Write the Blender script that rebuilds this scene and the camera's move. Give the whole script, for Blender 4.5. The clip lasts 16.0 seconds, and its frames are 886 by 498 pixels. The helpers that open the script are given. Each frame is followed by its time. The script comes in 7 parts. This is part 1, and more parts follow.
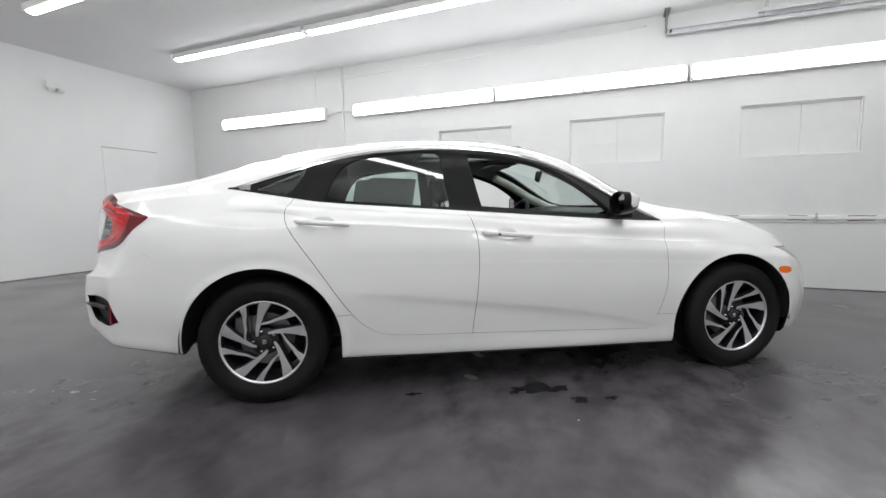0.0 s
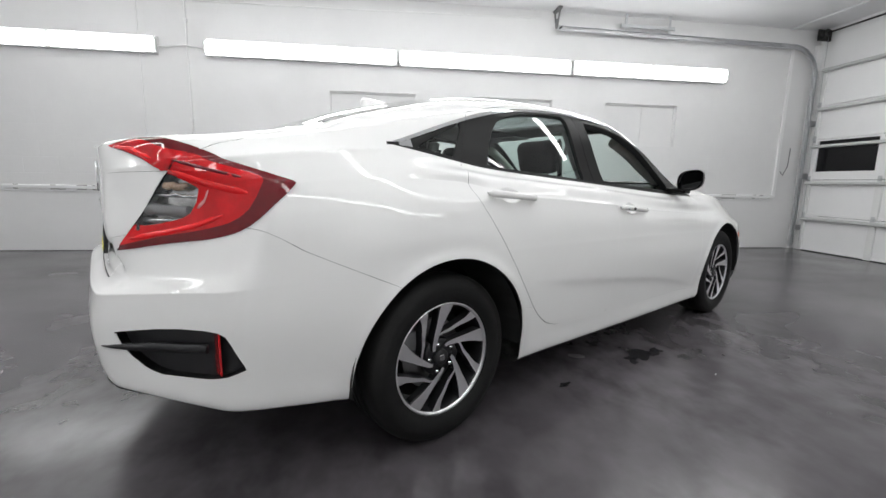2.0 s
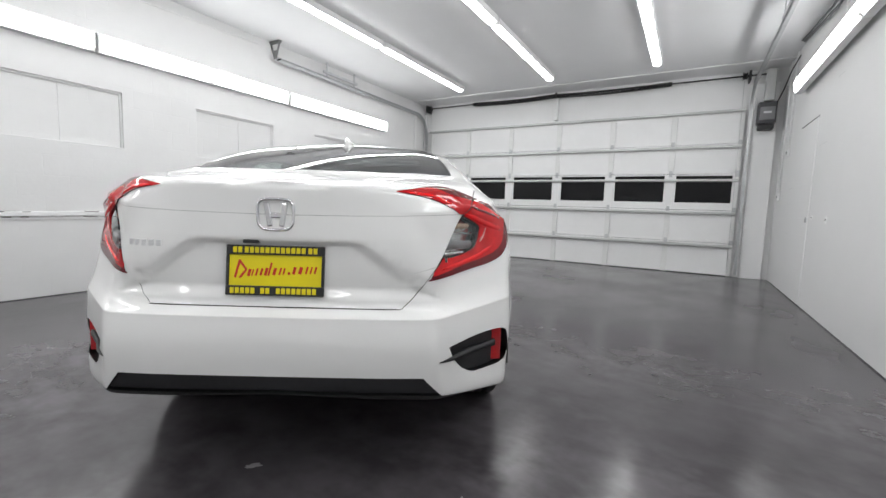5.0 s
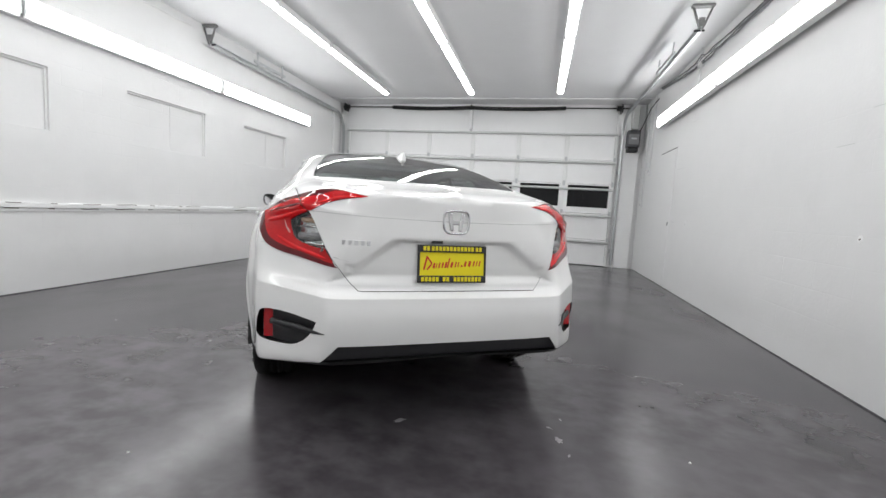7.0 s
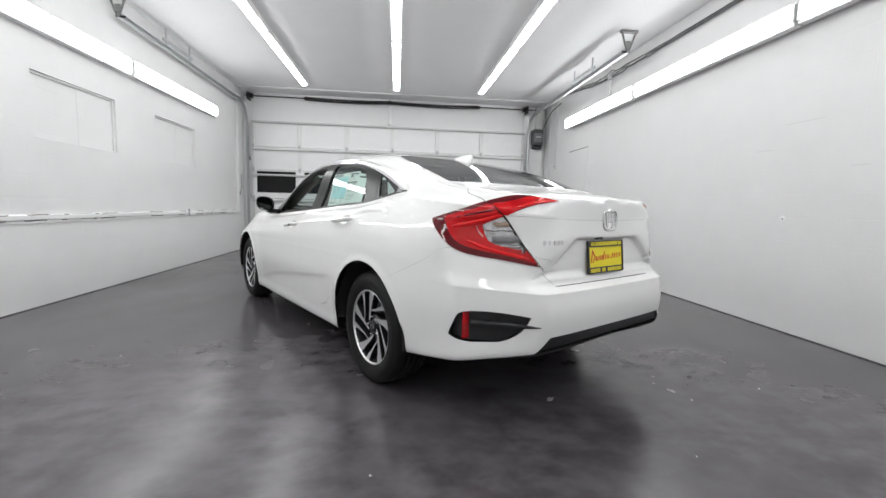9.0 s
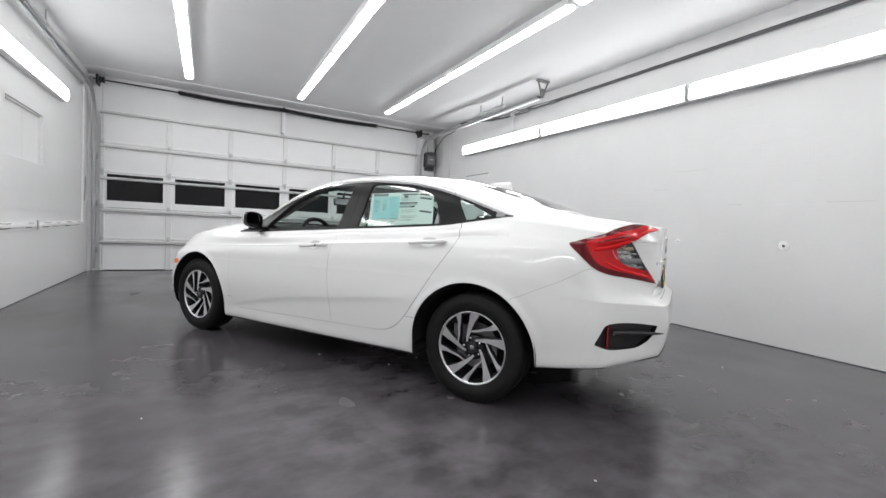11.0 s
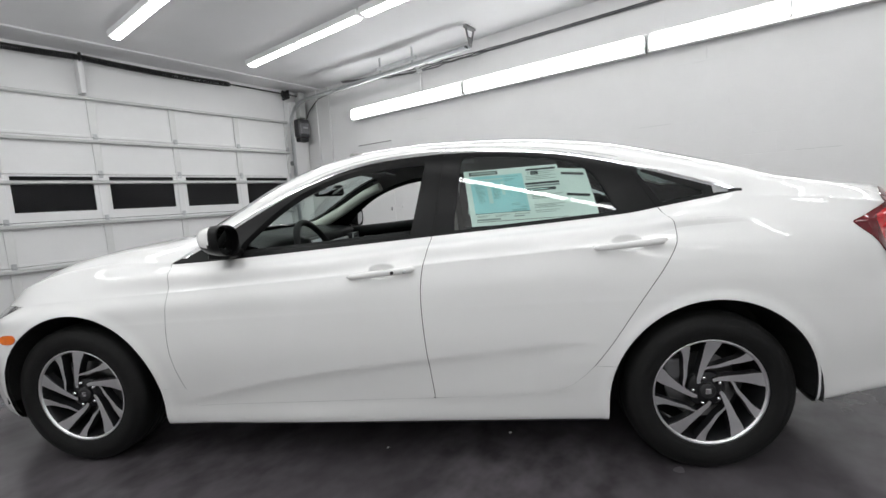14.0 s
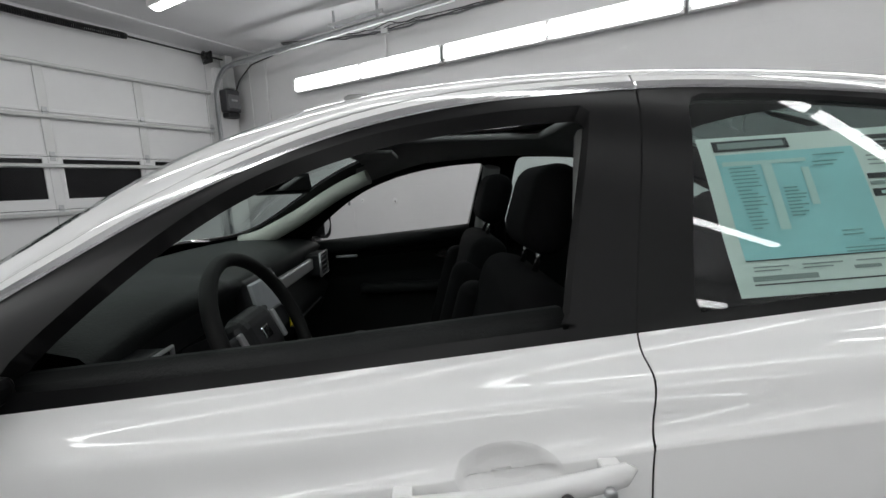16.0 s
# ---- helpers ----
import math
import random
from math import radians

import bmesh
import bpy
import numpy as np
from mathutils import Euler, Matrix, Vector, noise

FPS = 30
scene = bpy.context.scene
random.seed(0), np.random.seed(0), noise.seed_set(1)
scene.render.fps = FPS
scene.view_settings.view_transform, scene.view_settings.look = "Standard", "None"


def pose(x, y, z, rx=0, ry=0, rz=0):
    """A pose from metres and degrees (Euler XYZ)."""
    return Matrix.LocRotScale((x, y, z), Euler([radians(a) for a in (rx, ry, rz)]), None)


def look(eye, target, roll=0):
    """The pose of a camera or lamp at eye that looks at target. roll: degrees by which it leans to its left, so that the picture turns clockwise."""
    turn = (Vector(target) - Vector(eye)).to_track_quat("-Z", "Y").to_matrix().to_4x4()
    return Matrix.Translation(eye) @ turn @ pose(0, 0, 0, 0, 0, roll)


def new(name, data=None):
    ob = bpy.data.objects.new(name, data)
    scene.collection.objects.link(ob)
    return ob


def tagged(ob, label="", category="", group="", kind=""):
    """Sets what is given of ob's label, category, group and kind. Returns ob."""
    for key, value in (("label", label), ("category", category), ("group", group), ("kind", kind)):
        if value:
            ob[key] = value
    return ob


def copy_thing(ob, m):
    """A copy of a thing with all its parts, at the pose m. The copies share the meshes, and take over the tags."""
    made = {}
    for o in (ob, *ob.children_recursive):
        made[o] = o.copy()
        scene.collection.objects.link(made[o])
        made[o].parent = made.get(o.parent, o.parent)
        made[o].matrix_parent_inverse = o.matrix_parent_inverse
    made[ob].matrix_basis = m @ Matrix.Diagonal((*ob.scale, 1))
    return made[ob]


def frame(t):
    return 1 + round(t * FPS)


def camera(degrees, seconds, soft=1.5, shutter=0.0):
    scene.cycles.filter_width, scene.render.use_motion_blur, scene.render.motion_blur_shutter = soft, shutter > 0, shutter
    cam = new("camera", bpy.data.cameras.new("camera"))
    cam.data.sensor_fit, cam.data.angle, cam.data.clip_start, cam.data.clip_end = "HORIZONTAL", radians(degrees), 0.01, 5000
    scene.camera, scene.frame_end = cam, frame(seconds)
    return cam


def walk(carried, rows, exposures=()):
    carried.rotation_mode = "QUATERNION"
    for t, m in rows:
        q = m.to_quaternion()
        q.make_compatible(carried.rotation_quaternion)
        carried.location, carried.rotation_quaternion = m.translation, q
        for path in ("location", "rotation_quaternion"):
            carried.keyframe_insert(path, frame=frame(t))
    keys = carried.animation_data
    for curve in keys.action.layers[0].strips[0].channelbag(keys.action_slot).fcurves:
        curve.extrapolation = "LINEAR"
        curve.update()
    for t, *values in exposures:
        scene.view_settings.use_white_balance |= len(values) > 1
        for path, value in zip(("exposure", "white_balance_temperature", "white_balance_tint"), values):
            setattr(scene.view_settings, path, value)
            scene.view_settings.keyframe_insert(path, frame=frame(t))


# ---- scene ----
cam = camera(92.8, 16.0)
PATH = [
    (0, (0.927, -2.985, 0.994), (0.167, -1.146, 0.793), -0.6),
    (0.5, (0.467, -2.987, 0.995), (-0.061, -1.064, 0.833), -0.4),
    (1, (-0.021, -2.952, 0.976), (-0.342, -0.991, 0.753), -0.4),
    (1.5, (-0.484, -2.951, 0.971), (-0.418, -0.964, 0.753), 0.9),
    (2, (-0.912, -2.886, 0.967), (-0.646, -0.929, 0.653), 1.0),
    (2.5, (-1.296, -2.828, 0.975), (-0.725, -0.926, 0.736), 2.3),
    (3, (-1.676, -2.761, 0.97), (-0.859, -0.956, 0.698), 2.1),
    (3.5, (-1.998, -2.676, 0.984), (-0.897, -1.026, 0.725), 2.7),
    (4, (-2.309, -2.596, 0.988), (-0.889, -1.213, 0.719), 2.2),
    (4.5, (-2.573, -2.451, 0.983), (-0.946, -1.316, 0.727), 2.7),
    (5, (-2.838, -2.325, 1.007), (-1.114, -1.33, 0.81), 1.8),
    (7.5, (-3.901, -1.232, 1.026), (-1.933, -0.944, 0.813), 3.7),
    (8, (-4.01, -0.889, 1.023), (-2.028, -0.74, 0.796), 3.2),
    (10.5, (-3.738, 1.034, 1.008), (-1.916, 0.216, 0.9), 1.7),
    (11, (-3.595, 1.368, 1.006), (-1.853, 0.389, 0.908), 2.7),
    (11.5, (-3.349, 1.623, 1.007), (-1.728, 0.461, 0.856), 1.5),
    (12, (-3.108, 1.818, 1.009), (-1.616, 0.49, 0.903), 1.9),
    (12.5, (-2.801, 1.943, 1.024), (-1.337, 0.585, 0.912), 0.2),
    (13, (-2.45, 1.989, 1.049), (-1.069, 0.551, 0.889), -0.0),
    (13.5, (-2.073, 1.972, 1.07), (-0.857, 0.396, 0.877), -0.7),
    (14, (-1.727, 1.86, 1.124), (-0.518, 0.285, 0.885), -3.1),
    (14.5, (-1.436, 1.709, 1.165), (-0.319, 0.064, 0.953), -4.1),
    (15, (-1.144, 1.557, 1.192), (-0.102, -0.133, 0.951), -3.8),
    (15.5, (-0.876, 1.324, 1.174), (0.169, -0.36, 0.905), -3.6),
    (16, (-0.676, 1.107, 1.177), (0.304, -0.612, 0.881), -2.5),
]
walk(cam, [(t, look(eye, target, roll)) for t, eye, target, roll in PATH], [(0.0, 0.68), (2.0, 0.66), (4.0, 0.68), (9.0, 0.76), (12.0, 0.68), (13.5, 0.6), (15.0, 0.28), (16.0, 0.0)])
LAMP, WALL_LAMP = 10.2, 7.2

# ---- world and exposure ----
world = bpy.data.worlds.new("night_world")
scene.world = world
world.use_nodes = True
world.node_tree.nodes["Background"].inputs["Color"].default_value = (0.01, 0.012, 0.016, 1)
world.node_tree.nodes["Background"].inputs["Strength"].default_value = 0.3


# ---- materials ----
def mat(name, color, rough=0.5, metal=0.0, vary=0.0, scale=6.0, bump=0.0, bscale=60.0, coat=0.0, spec=0.5, rvary=0.0):
    """A principled material with two scales of colour variation and fine relief."""
    m = bpy.data.materials.new(name)
    m.use_nodes = True
    nt = m.node_tree
    b = nt.nodes["Principled BSDF"]
    b.inputs["Base Color"].default_value = (*color, 1)
    b.inputs["Roughness"].default_value = rough
    b.inputs["Metallic"].default_value = metal
    b.inputs["Specular IOR Level"].default_value = spec
    if coat:
        b.inputs["Coat Weight"].default_value = coat
        b.inputs["Coat Roughness"].default_value = 0.03
    tc = nt.nodes.new("ShaderNodeTexCoord")
    if vary or rvary:
        n1 = nt.nodes.new("ShaderNodeTexNoise")
        n1.inputs["Scale"].default_value = scale
        n1.inputs["Detail"].default_value = 6
        n1.inputs["Roughness"].default_value = 0.65
        nt.links.new(tc.outputs["Object"], n1.inputs["Vector"])
        n2 = nt.nodes.new("ShaderNodeTexNoise")
        n2.inputs["Scale"].default_value = scale * 0.17
        n2.inputs["Detail"].default_value = 3
        nt.links.new(tc.outputs["Object"], n2.inputs["Vector"])
        add = nt.nodes.new("ShaderNodeMath")
        add.operation = "ADD"
        nt.links.new(n1.outputs["Fac"], add.inputs[0])
        nt.links.new(n2.outputs["Fac"], add.inputs[1])
        if vary:
            r = nt.nodes.new("ShaderNodeMapRange")
            r.inputs["From Min"].default_value, r.inputs["From Max"].default_value = 0.65, 1.35
            r.inputs["To Min"].default_value, r.inputs["To Max"].default_value = 1 - vary, 1 + vary
            nt.links.new(add.outputs[0], r.inputs["Value"])
            mul = nt.nodes.new("ShaderNodeMix")
            mul.data_type, mul.blend_type = "RGBA", "MULTIPLY"
            mul.inputs["Factor"].default_value = 1
            mul.inputs[6].default_value = (*color, 1)
            nt.links.new(r.outputs[0], mul.inputs[7])
            nt.links.new(mul.outputs[2], b.inputs["Base Color"])
        if rvary:
            r2 = nt.nodes.new("ShaderNodeMapRange")
            r2.inputs["From Min"].default_value, r2.inputs["From Max"].default_value = 0.65, 1.35
            r2.inputs["To Min"].default_value, r2.inputs["To Max"].default_value = max(0.02, rough - rvary), rough + rvary
            nt.links.new(add.outputs[0], r2.inputs["Value"])
            nt.links.new(r2.outputs[0], b.inputs["Roughness"])
    if bump:
        n3 = nt.nodes.new("ShaderNodeTexNoise")
        n3.inputs["Scale"].default_value = bscale
        n3.inputs["Detail"].default_value = 4
        nt.links.new(tc.outputs["Object"], n3.inputs["Vector"])
        bp = nt.nodes.new("ShaderNodeBump")
        bp.inputs["Strength"].default_value = bump
        bp.inputs["Distance"].default_value = 0.004
        nt.links.new(n3.outputs["Fac"], bp.inputs["Height"])
        nt.links.new(bp.outputs["Normal"], b.inputs["Normal"])
    return m


def glow(name, color, strength):
    m = bpy.data.materials.new(name)
    m.use_nodes = True
    b = m.node_tree.nodes["Principled BSDF"]
    b.inputs["Base Color"].default_value = (0.8, 0.8, 0.8, 1)
    b.inputs["Roughness"].default_value = 0.4
    b.inputs["Emission Color"].default_value = (*color, 1)
    b.inputs["Emission Strength"].default_value = strength
    return m


def glass(name, tint, gloss=1.0, ior=1.5, rough=0.0):
    """Thin clear pane: tinted see-through with a Fresnel gloss."""
    m = bpy.data.materials.new(name)
    m.use_nodes = True
    nt = m.node_tree
    nt.nodes.clear()
    out = nt.nodes.new("ShaderNodeOutputMaterial")
    tr = nt.nodes.new("ShaderNodeBsdfTransparent")
    tr.inputs["Color"].default_value = (*tint, 1)
    gl = nt.nodes.new("ShaderNodeBsdfGlossy")
    gl.inputs["Roughness"].default_value = rough
    gl.inputs["Color"].default_value = (gloss, gloss, gloss, 1)
    lw = nt.nodes.new("ShaderNodeLayerWeight")
    lw.inputs["Blend"].default_value = 0.5
    pw = nt.nodes.new("ShaderNodeMath")
    pw.operation = "POWER"
    pw.inputs[1].default_value = 5.0
    nt.links.new(lw.outputs["Facing"], pw.inputs[0])
    fr = nt.nodes.new("ShaderNodeMapRange")
    fr.inputs["To Min"].default_value = 2 * ((ior - 1) / (ior + 1)) ** 2
    nt.links.new(pw.outputs[0], fr.inputs["Value"])
    mx = nt.nodes.new("ShaderNodeMixShader")
    nt.links.new(fr.outputs[0], mx.inputs[0])
    nt.links.new(tr.outputs[0], mx.inputs[1])
    nt.links.new(gl.outputs[0], mx.inputs[2])
    nt.links.new(mx.outputs[0], out.inputs["Surface"])
    return m


def floor_material():
    """Dark grey painted concrete: glossy, cloudy, with scuffs and damp stains."""
    m = mat("floor_paint", (0.075, 0.073, 0.08), 0.3)
    nt = m.node_tree
    b = nt.nodes["Principled BSDF"]
    tc = nt.nodes["Texture Coordinate"]

    def noise_tex(scale, detail=6, rough=0.6, stretch=None, dist=0.0):
        n = nt.nodes.new("ShaderNodeTexNoise")
        n.inputs["Scale"].default_value, n.inputs["Detail"].default_value, n.inputs["Roughness"].default_value = scale, detail, rough
        n.inputs["Distortion"].default_value = dist
        if stretch:
            mp = nt.nodes.new("ShaderNodeMapping")
            mp.inputs["Scale"].default_value = stretch
            nt.links.new(tc.outputs["Object"], mp.inputs["Vector"])
            nt.links.new(mp.outputs[0], n.inputs["Vector"])
        else:
            nt.links.new(tc.outputs["Object"], n.inputs["Vector"])
        return n.outputs["Fac"]

    def ramp(src, a, b_, lo, hi):
        r = nt.nodes.new("ShaderNodeMapRange")
        r.inputs["From Min"].default_value, r.inputs["From Max"].default_value = a, b_
        r.inputs["To Min"].default_value, r.inputs["To Max"].default_value = lo, hi
        nt.links.new(src, r.inputs["Value"])
        return r.outputs[0]

    def math_node(op, a, c):
        n = nt.nodes.new("ShaderNodeMath")
        n.operation = op
        nt.links.new(a, n.inputs[0])
        if isinstance(c, float):
            n.inputs[1].default_value = c
        else:
            nt.links.new(c, n.inputs[1])
        return n.outputs[0]

    clouds = ramp(noise_tex(0.55, 4, 0.5), 0.3, 0.7, 0.72, 1.25)
    grain = ramp(noise_tex(9, 3, 0.5), 0.3, 0.7, 0.93, 1.07)
    smear = ramp(noise_tex(1.6, 5, 0.6, (1.0, 0.45, 1)), 0.42, 0.75, 1.0, 0.78)
    scuff = ramp(noise_tex(3.2, 4, 0.55), 0.3, 0.7, 0.96, 1.04)
    mottle = ramp(noise_tex(6.5, 3, 0.55, (1.0, 0.7, 1)), 0.38, 0.64, 1.16, 0.62)
    patch = ramp(noise_tex(0.9, 4, 0.55), 0.36, 0.58, 0.15, 1.0)
    worn = nt.nodes.new("ShaderNodeMix")
    worn.data_type = "FLOAT"
    worn.inputs[2].default_value = 1.0
    nt.links.new(patch, worn.inputs[0])
    nt.links.new(mottle, worn.inputs[3])
    total = math_node("MULTIPLY", math_node("MULTIPLY", clouds, grain), math_node("MULTIPLY", math_node("MULTIPLY", smear, worn.outputs[0]), scuff))
    mul = nt.nodes.new("ShaderNodeMix")
    mul.data_type, mul.blend_type = "RGBA", "MULTIPLY"
    mul.inputs["Factor"].default_value = 1
    mul.inputs[6].default_value = (*FLOOR_COLOR, 1)
    nt.links.new(total, mul.inputs[7])
    nt.links.new(mul.outputs[2], b.inputs["Base Color"])
    rr = math_node("ADD", ramp(noise_tex(0.8, 3, 0.5), 0.3, 0.7, 0.15, 0.25), ramp(noise_tex(2.6, 2, 0.4, (0.6, 1.0, 1)), 0.35, 0.7, 0.0, 0.05))
    nt.links.new(rr, b.inputs["Roughness"])
    bp = nt.nodes.new("ShaderNodeBump")
    bp.inputs["Strength"].default_value, bp.inputs["Distance"].default_value = 0.03, 0.005
    nt.links.new(noise_tex(2.2, 1, 0.4), bp.inputs["Height"])
    nt.links.new(bp.outputs["Normal"], b.inputs["Normal"])
    return m


FLOOR_COLOR = (0.094, 0.086, 0.094)
M_FLOOR = floor_material()
M_WALL = mat("white_wall_paint", (0.76, 0.757, 0.757), 0.45, vary=0.035, scale=3, bump=0.25, bscale=35, rvary=0.1)


def add_blocks(m):
    """Painted-over block joints, half filled, as faint relief."""
    nt = m.node_tree
    tc = nt.nodes["Texture Coordinate"]
    mp = nt.nodes.new("ShaderNodeMapping")
    mp.inputs["Rotation"].default_value = (radians(90), 0, 0)
    br = nt.nodes.new("ShaderNodeTexBrick")
    br.inputs["Scale"].default_value = 1.0
    br.inputs["Brick Width"].default_value, br.inputs["Row Height"].default_value = 0.4, 0.2
    br.inputs["Mortar Size"].default_value, br.inputs["Mortar Smooth"].default_value = 0.004, 0.6
    br.inputs["Color1"].default_value = br.inputs["Color2"].default_value = (1, 1, 1, 1)
    br.inputs["Mortar"].default_value = (0, 0, 0, 1)
    nt.links.new(tc.outputs["Object"], mp.inputs["Vector"])
    nt.links.new(mp.outputs[0], br.inputs["Vector"])
    no = nt.nodes.new("ShaderNodeTexNoise")
    no.inputs["Scale"].default_value, no.inputs["Detail"].default_value = 1.3, 5
    nt.links.new(tc.outputs["Object"], no.inputs["Vector"])
    mr = nt.nodes.new("ShaderNodeMapRange")
    mr.inputs["From Min"].default_value, mr.inputs["From Max"].default_value = 0.42, 0.66
    mr.inputs["To Min"].default_value, mr.inputs["To Max"].default_value = 0.08, 0.4
    nt.links.new(no.outputs["Fac"], mr.inputs["Value"])
    b2 = nt.nodes.new("ShaderNodeBump")
    b2.inputs["Distance"].default_value = 0.006
    nt.links.new(mr.outputs[0], b2.inputs["Strength"])
    nt.links.new(br.outputs["Color"], b2.inputs["Height"])
    old = nt.nodes["Bump"]
    nt.links.new(old.outputs["Normal"], b2.inputs["Normal"])
    nt.links.new(b2.outputs["Normal"], nt.nodes["Principled BSDF"].inputs["Normal"])


add_blocks(M_WALL)
M_PLASTER = mat("white_plaster", (0.85, 0.85, 0.85), 0.6, vary=0.03, scale=2, bump=0.15, bscale=50)
M_CEIL = mat("ceiling_paint", (0.80, 0.80, 0.81), 0.6, vary=0.03, scale=1.5, bump=0.1, bscale=40)
M_CHIP = mat("chipped_paint", (0.16, 0.14, 0.13), 0.7, vary=0.4, scale=25)
M_DOORP = mat("garage_door_enamel", (0.84, 0.84, 0.84), 0.35, vary=0.03, scale=4, bump=0.1, bscale=20, rvary=0.08)
M_STEEL = mat("galvanised_steel", (0.55, 0.56, 0.57), 0.38, 0.85, vary=0.15, scale=14)
M_STRUT = mat("grey_painted_strut", (0.58, 0.59, 0.58), 0.4, 0.3, vary=0.08, scale=10)
M_STRUTDARK = mat("grey_slotted_angle", (0.22, 0.22, 0.22), 0.45, 0.4, vary=0.2, scale=30)
M_DARKSTEEL = mat("oiled_black_steel", (0.035, 0.035, 0.036), 0.42, 0.6, vary=0.3, scale=30)
M_NIGHT = mat("dark_night_glass", (0.006, 0.006, 0.007), 0.1, spec=0.3)
M_TUBE = glow("lit_diffuser", (0.985, 1.0, 1.0), LAMP)
M_TUBEWALL = glow("lit_wall_diffuser", (0.985, 1.0, 1.0), WALL_LAMP)
M_LAMPBODY = mat("white_lamp_enamel", (0.8, 0.8, 0.8), 0.35)
M_PLASTIC = mat("black_plastic", (0.022, 0.022, 0.024), 0.45, vary=0.15, scale=40, bump=0.15, bscale=300)
M_STILE = mat("grey_primer_stile", (0.77, 0.775, 0.765), 0.4, vary=0.05, scale=8)
M_GREYDARK = mat("dark_grey_plastic", (0.06, 0.06, 0.065), 0.45, vary=0.2, scale=15)
M_GREYPL = mat("grey_plastic", (0.2, 0.2, 0.21), 0.45, vary=0.1, scale=20)


# ---- building helpers ----
def mesh_object(name, bm, material=None, smooth=False):
    me = bpy.data.meshes.new(name)
    bm.to_mesh(me)
    bm.free()
    if material is not None:
        for m in material if isinstance(material, (list, tuple)) else [material]:
            me.materials.append(m)
    if smooth:
        me.shade_smooth()
    return new(name, me)


def part(name, bm, material, parent, label="", smooth=False, at=None):
    ob = mesh_object(name, bm, material, smooth)
    ob.parent = parent
    if at is not None:
        ob.matrix_basis = at
    return tagged(ob, label)


def thing(name, m, label, category, group="", kind=""):
    ob = new(name)
    ob.matrix_basis = m
    ob.empty_display_size = 0.1
    return tagged(ob, label, category, group, kind)


def add_box(bm, lo, hi, bevel=0.0, segs=2, m=None):
    r = bmesh.ops.create_cube(bm, size=1)
    c = [(a + b) / 2 for a, b in zip(lo, hi)]
    s = [abs(b - a) for a, b in zip(lo, hi)]
    for v in r["verts"]:
        v.co = Vector((v.co[i] * s[i] + c[i] for i in range(3)))
    if bevel:
        es = {e for v in r["verts"] for e in v.link_edges}
        out = bmesh.ops.bevel(bm, geom=list(es), offset=bevel, segments=segs, affect="EDGES", profile=0.5)
        vs = {v for f in out["faces"] for v in f.verts} | {v for v in r["verts"] if v.is_valid}
    else:
        vs = set(r["verts"])
    if m is not None:
        for v in vs:
            v.co = m @ v.co
    return vs


def box(lo, hi, bevel=0.0, segs=2, m=None):
    bm = bmesh.new()
    add_box(bm, lo, hi, bevel, segs, m)
    return bm


def add_tube(bm, pts, r, n=10, closed=False, caps=True):
    """A round bar along points."""
    P = [Vector(p) for p in pts]
    rings = []
    up = None
    for i, p in enumerate(P):
        a = P[i - 1] if i else (P[-1] if closed else p)
        b = P[(i + 1) % len(P)] if (i + 1 < len(P) or closed) else p
        d = (b - a).normalized()
        if up is None:
            up = d.orthogonal().normalized()
        up = (up - d * up.dot(d)).normalized()
        side = d.cross(up)
        rr = r[i] if isinstance(r, (list, tuple)) else r
        rings.append([bm.verts.new(p + (up * math.cos(k * math.tau / n) + side * math.sin(k * math.tau / n)) * rr) for k in range(n)])
    last = len(rings) if closed else len(rings) - 1
    for i in range(last):
        a, b = rings[i], rings[(i + 1) % len(rings)]
        for k in range(n):
            f = bm.faces.new((a[k], a[(k + 1) % n], b[(k + 1) % n], b[k]))
            f.smooth = True
    if caps and not closed:
        bm.faces.new(rings[0][::-1])
        bm.faces.new(rings[-1])
    return bm


def tube(pts, r, n=10, closed=False):
    return add_tube(bmesh.new(), pts, r, n, closed)


def lathe(profile, n=48, axis="Y", closed=False, smooth=True, bm=None, caps=True):
    """Turn (radius, along) points round an axis."""
    bm = bm or bmesh.new()
    rings = []
    for r, h in profile:
        ring = []
        for k in range(n):
            a = k * math.tau / n
            c, s = r * math.cos(a), r * math.sin(a)
            ring.append(bm.verts.new((c, h, s) if axis == "Y" else (c, s, h) if axis == "Z" else (h, c, s)))
        rings.append(ring)
    pairs = list(zip(rings, rings[1:])) + ([(rings[-1], rings[0])] if closed else [])
    for a, b in pairs:
        for k in range(n):
            f = bm.faces.new((a[k], b[k], b[(k + 1) % n], a[(k + 1) % n]))
            f.smooth = smooth
    if not closed and caps:
        for ring, r in ((rings[0], profile[0][0]), (rings[-1], profile[-1][0])):
            if r > 1e-6:
                bm.faces.new(ring)
    bmesh.ops.remove_doubles(bm, verts=bm.verts, dist=1e-6)
    bmesh.ops.recalc_face_normals(bm, faces=bm.faces)
    return bm


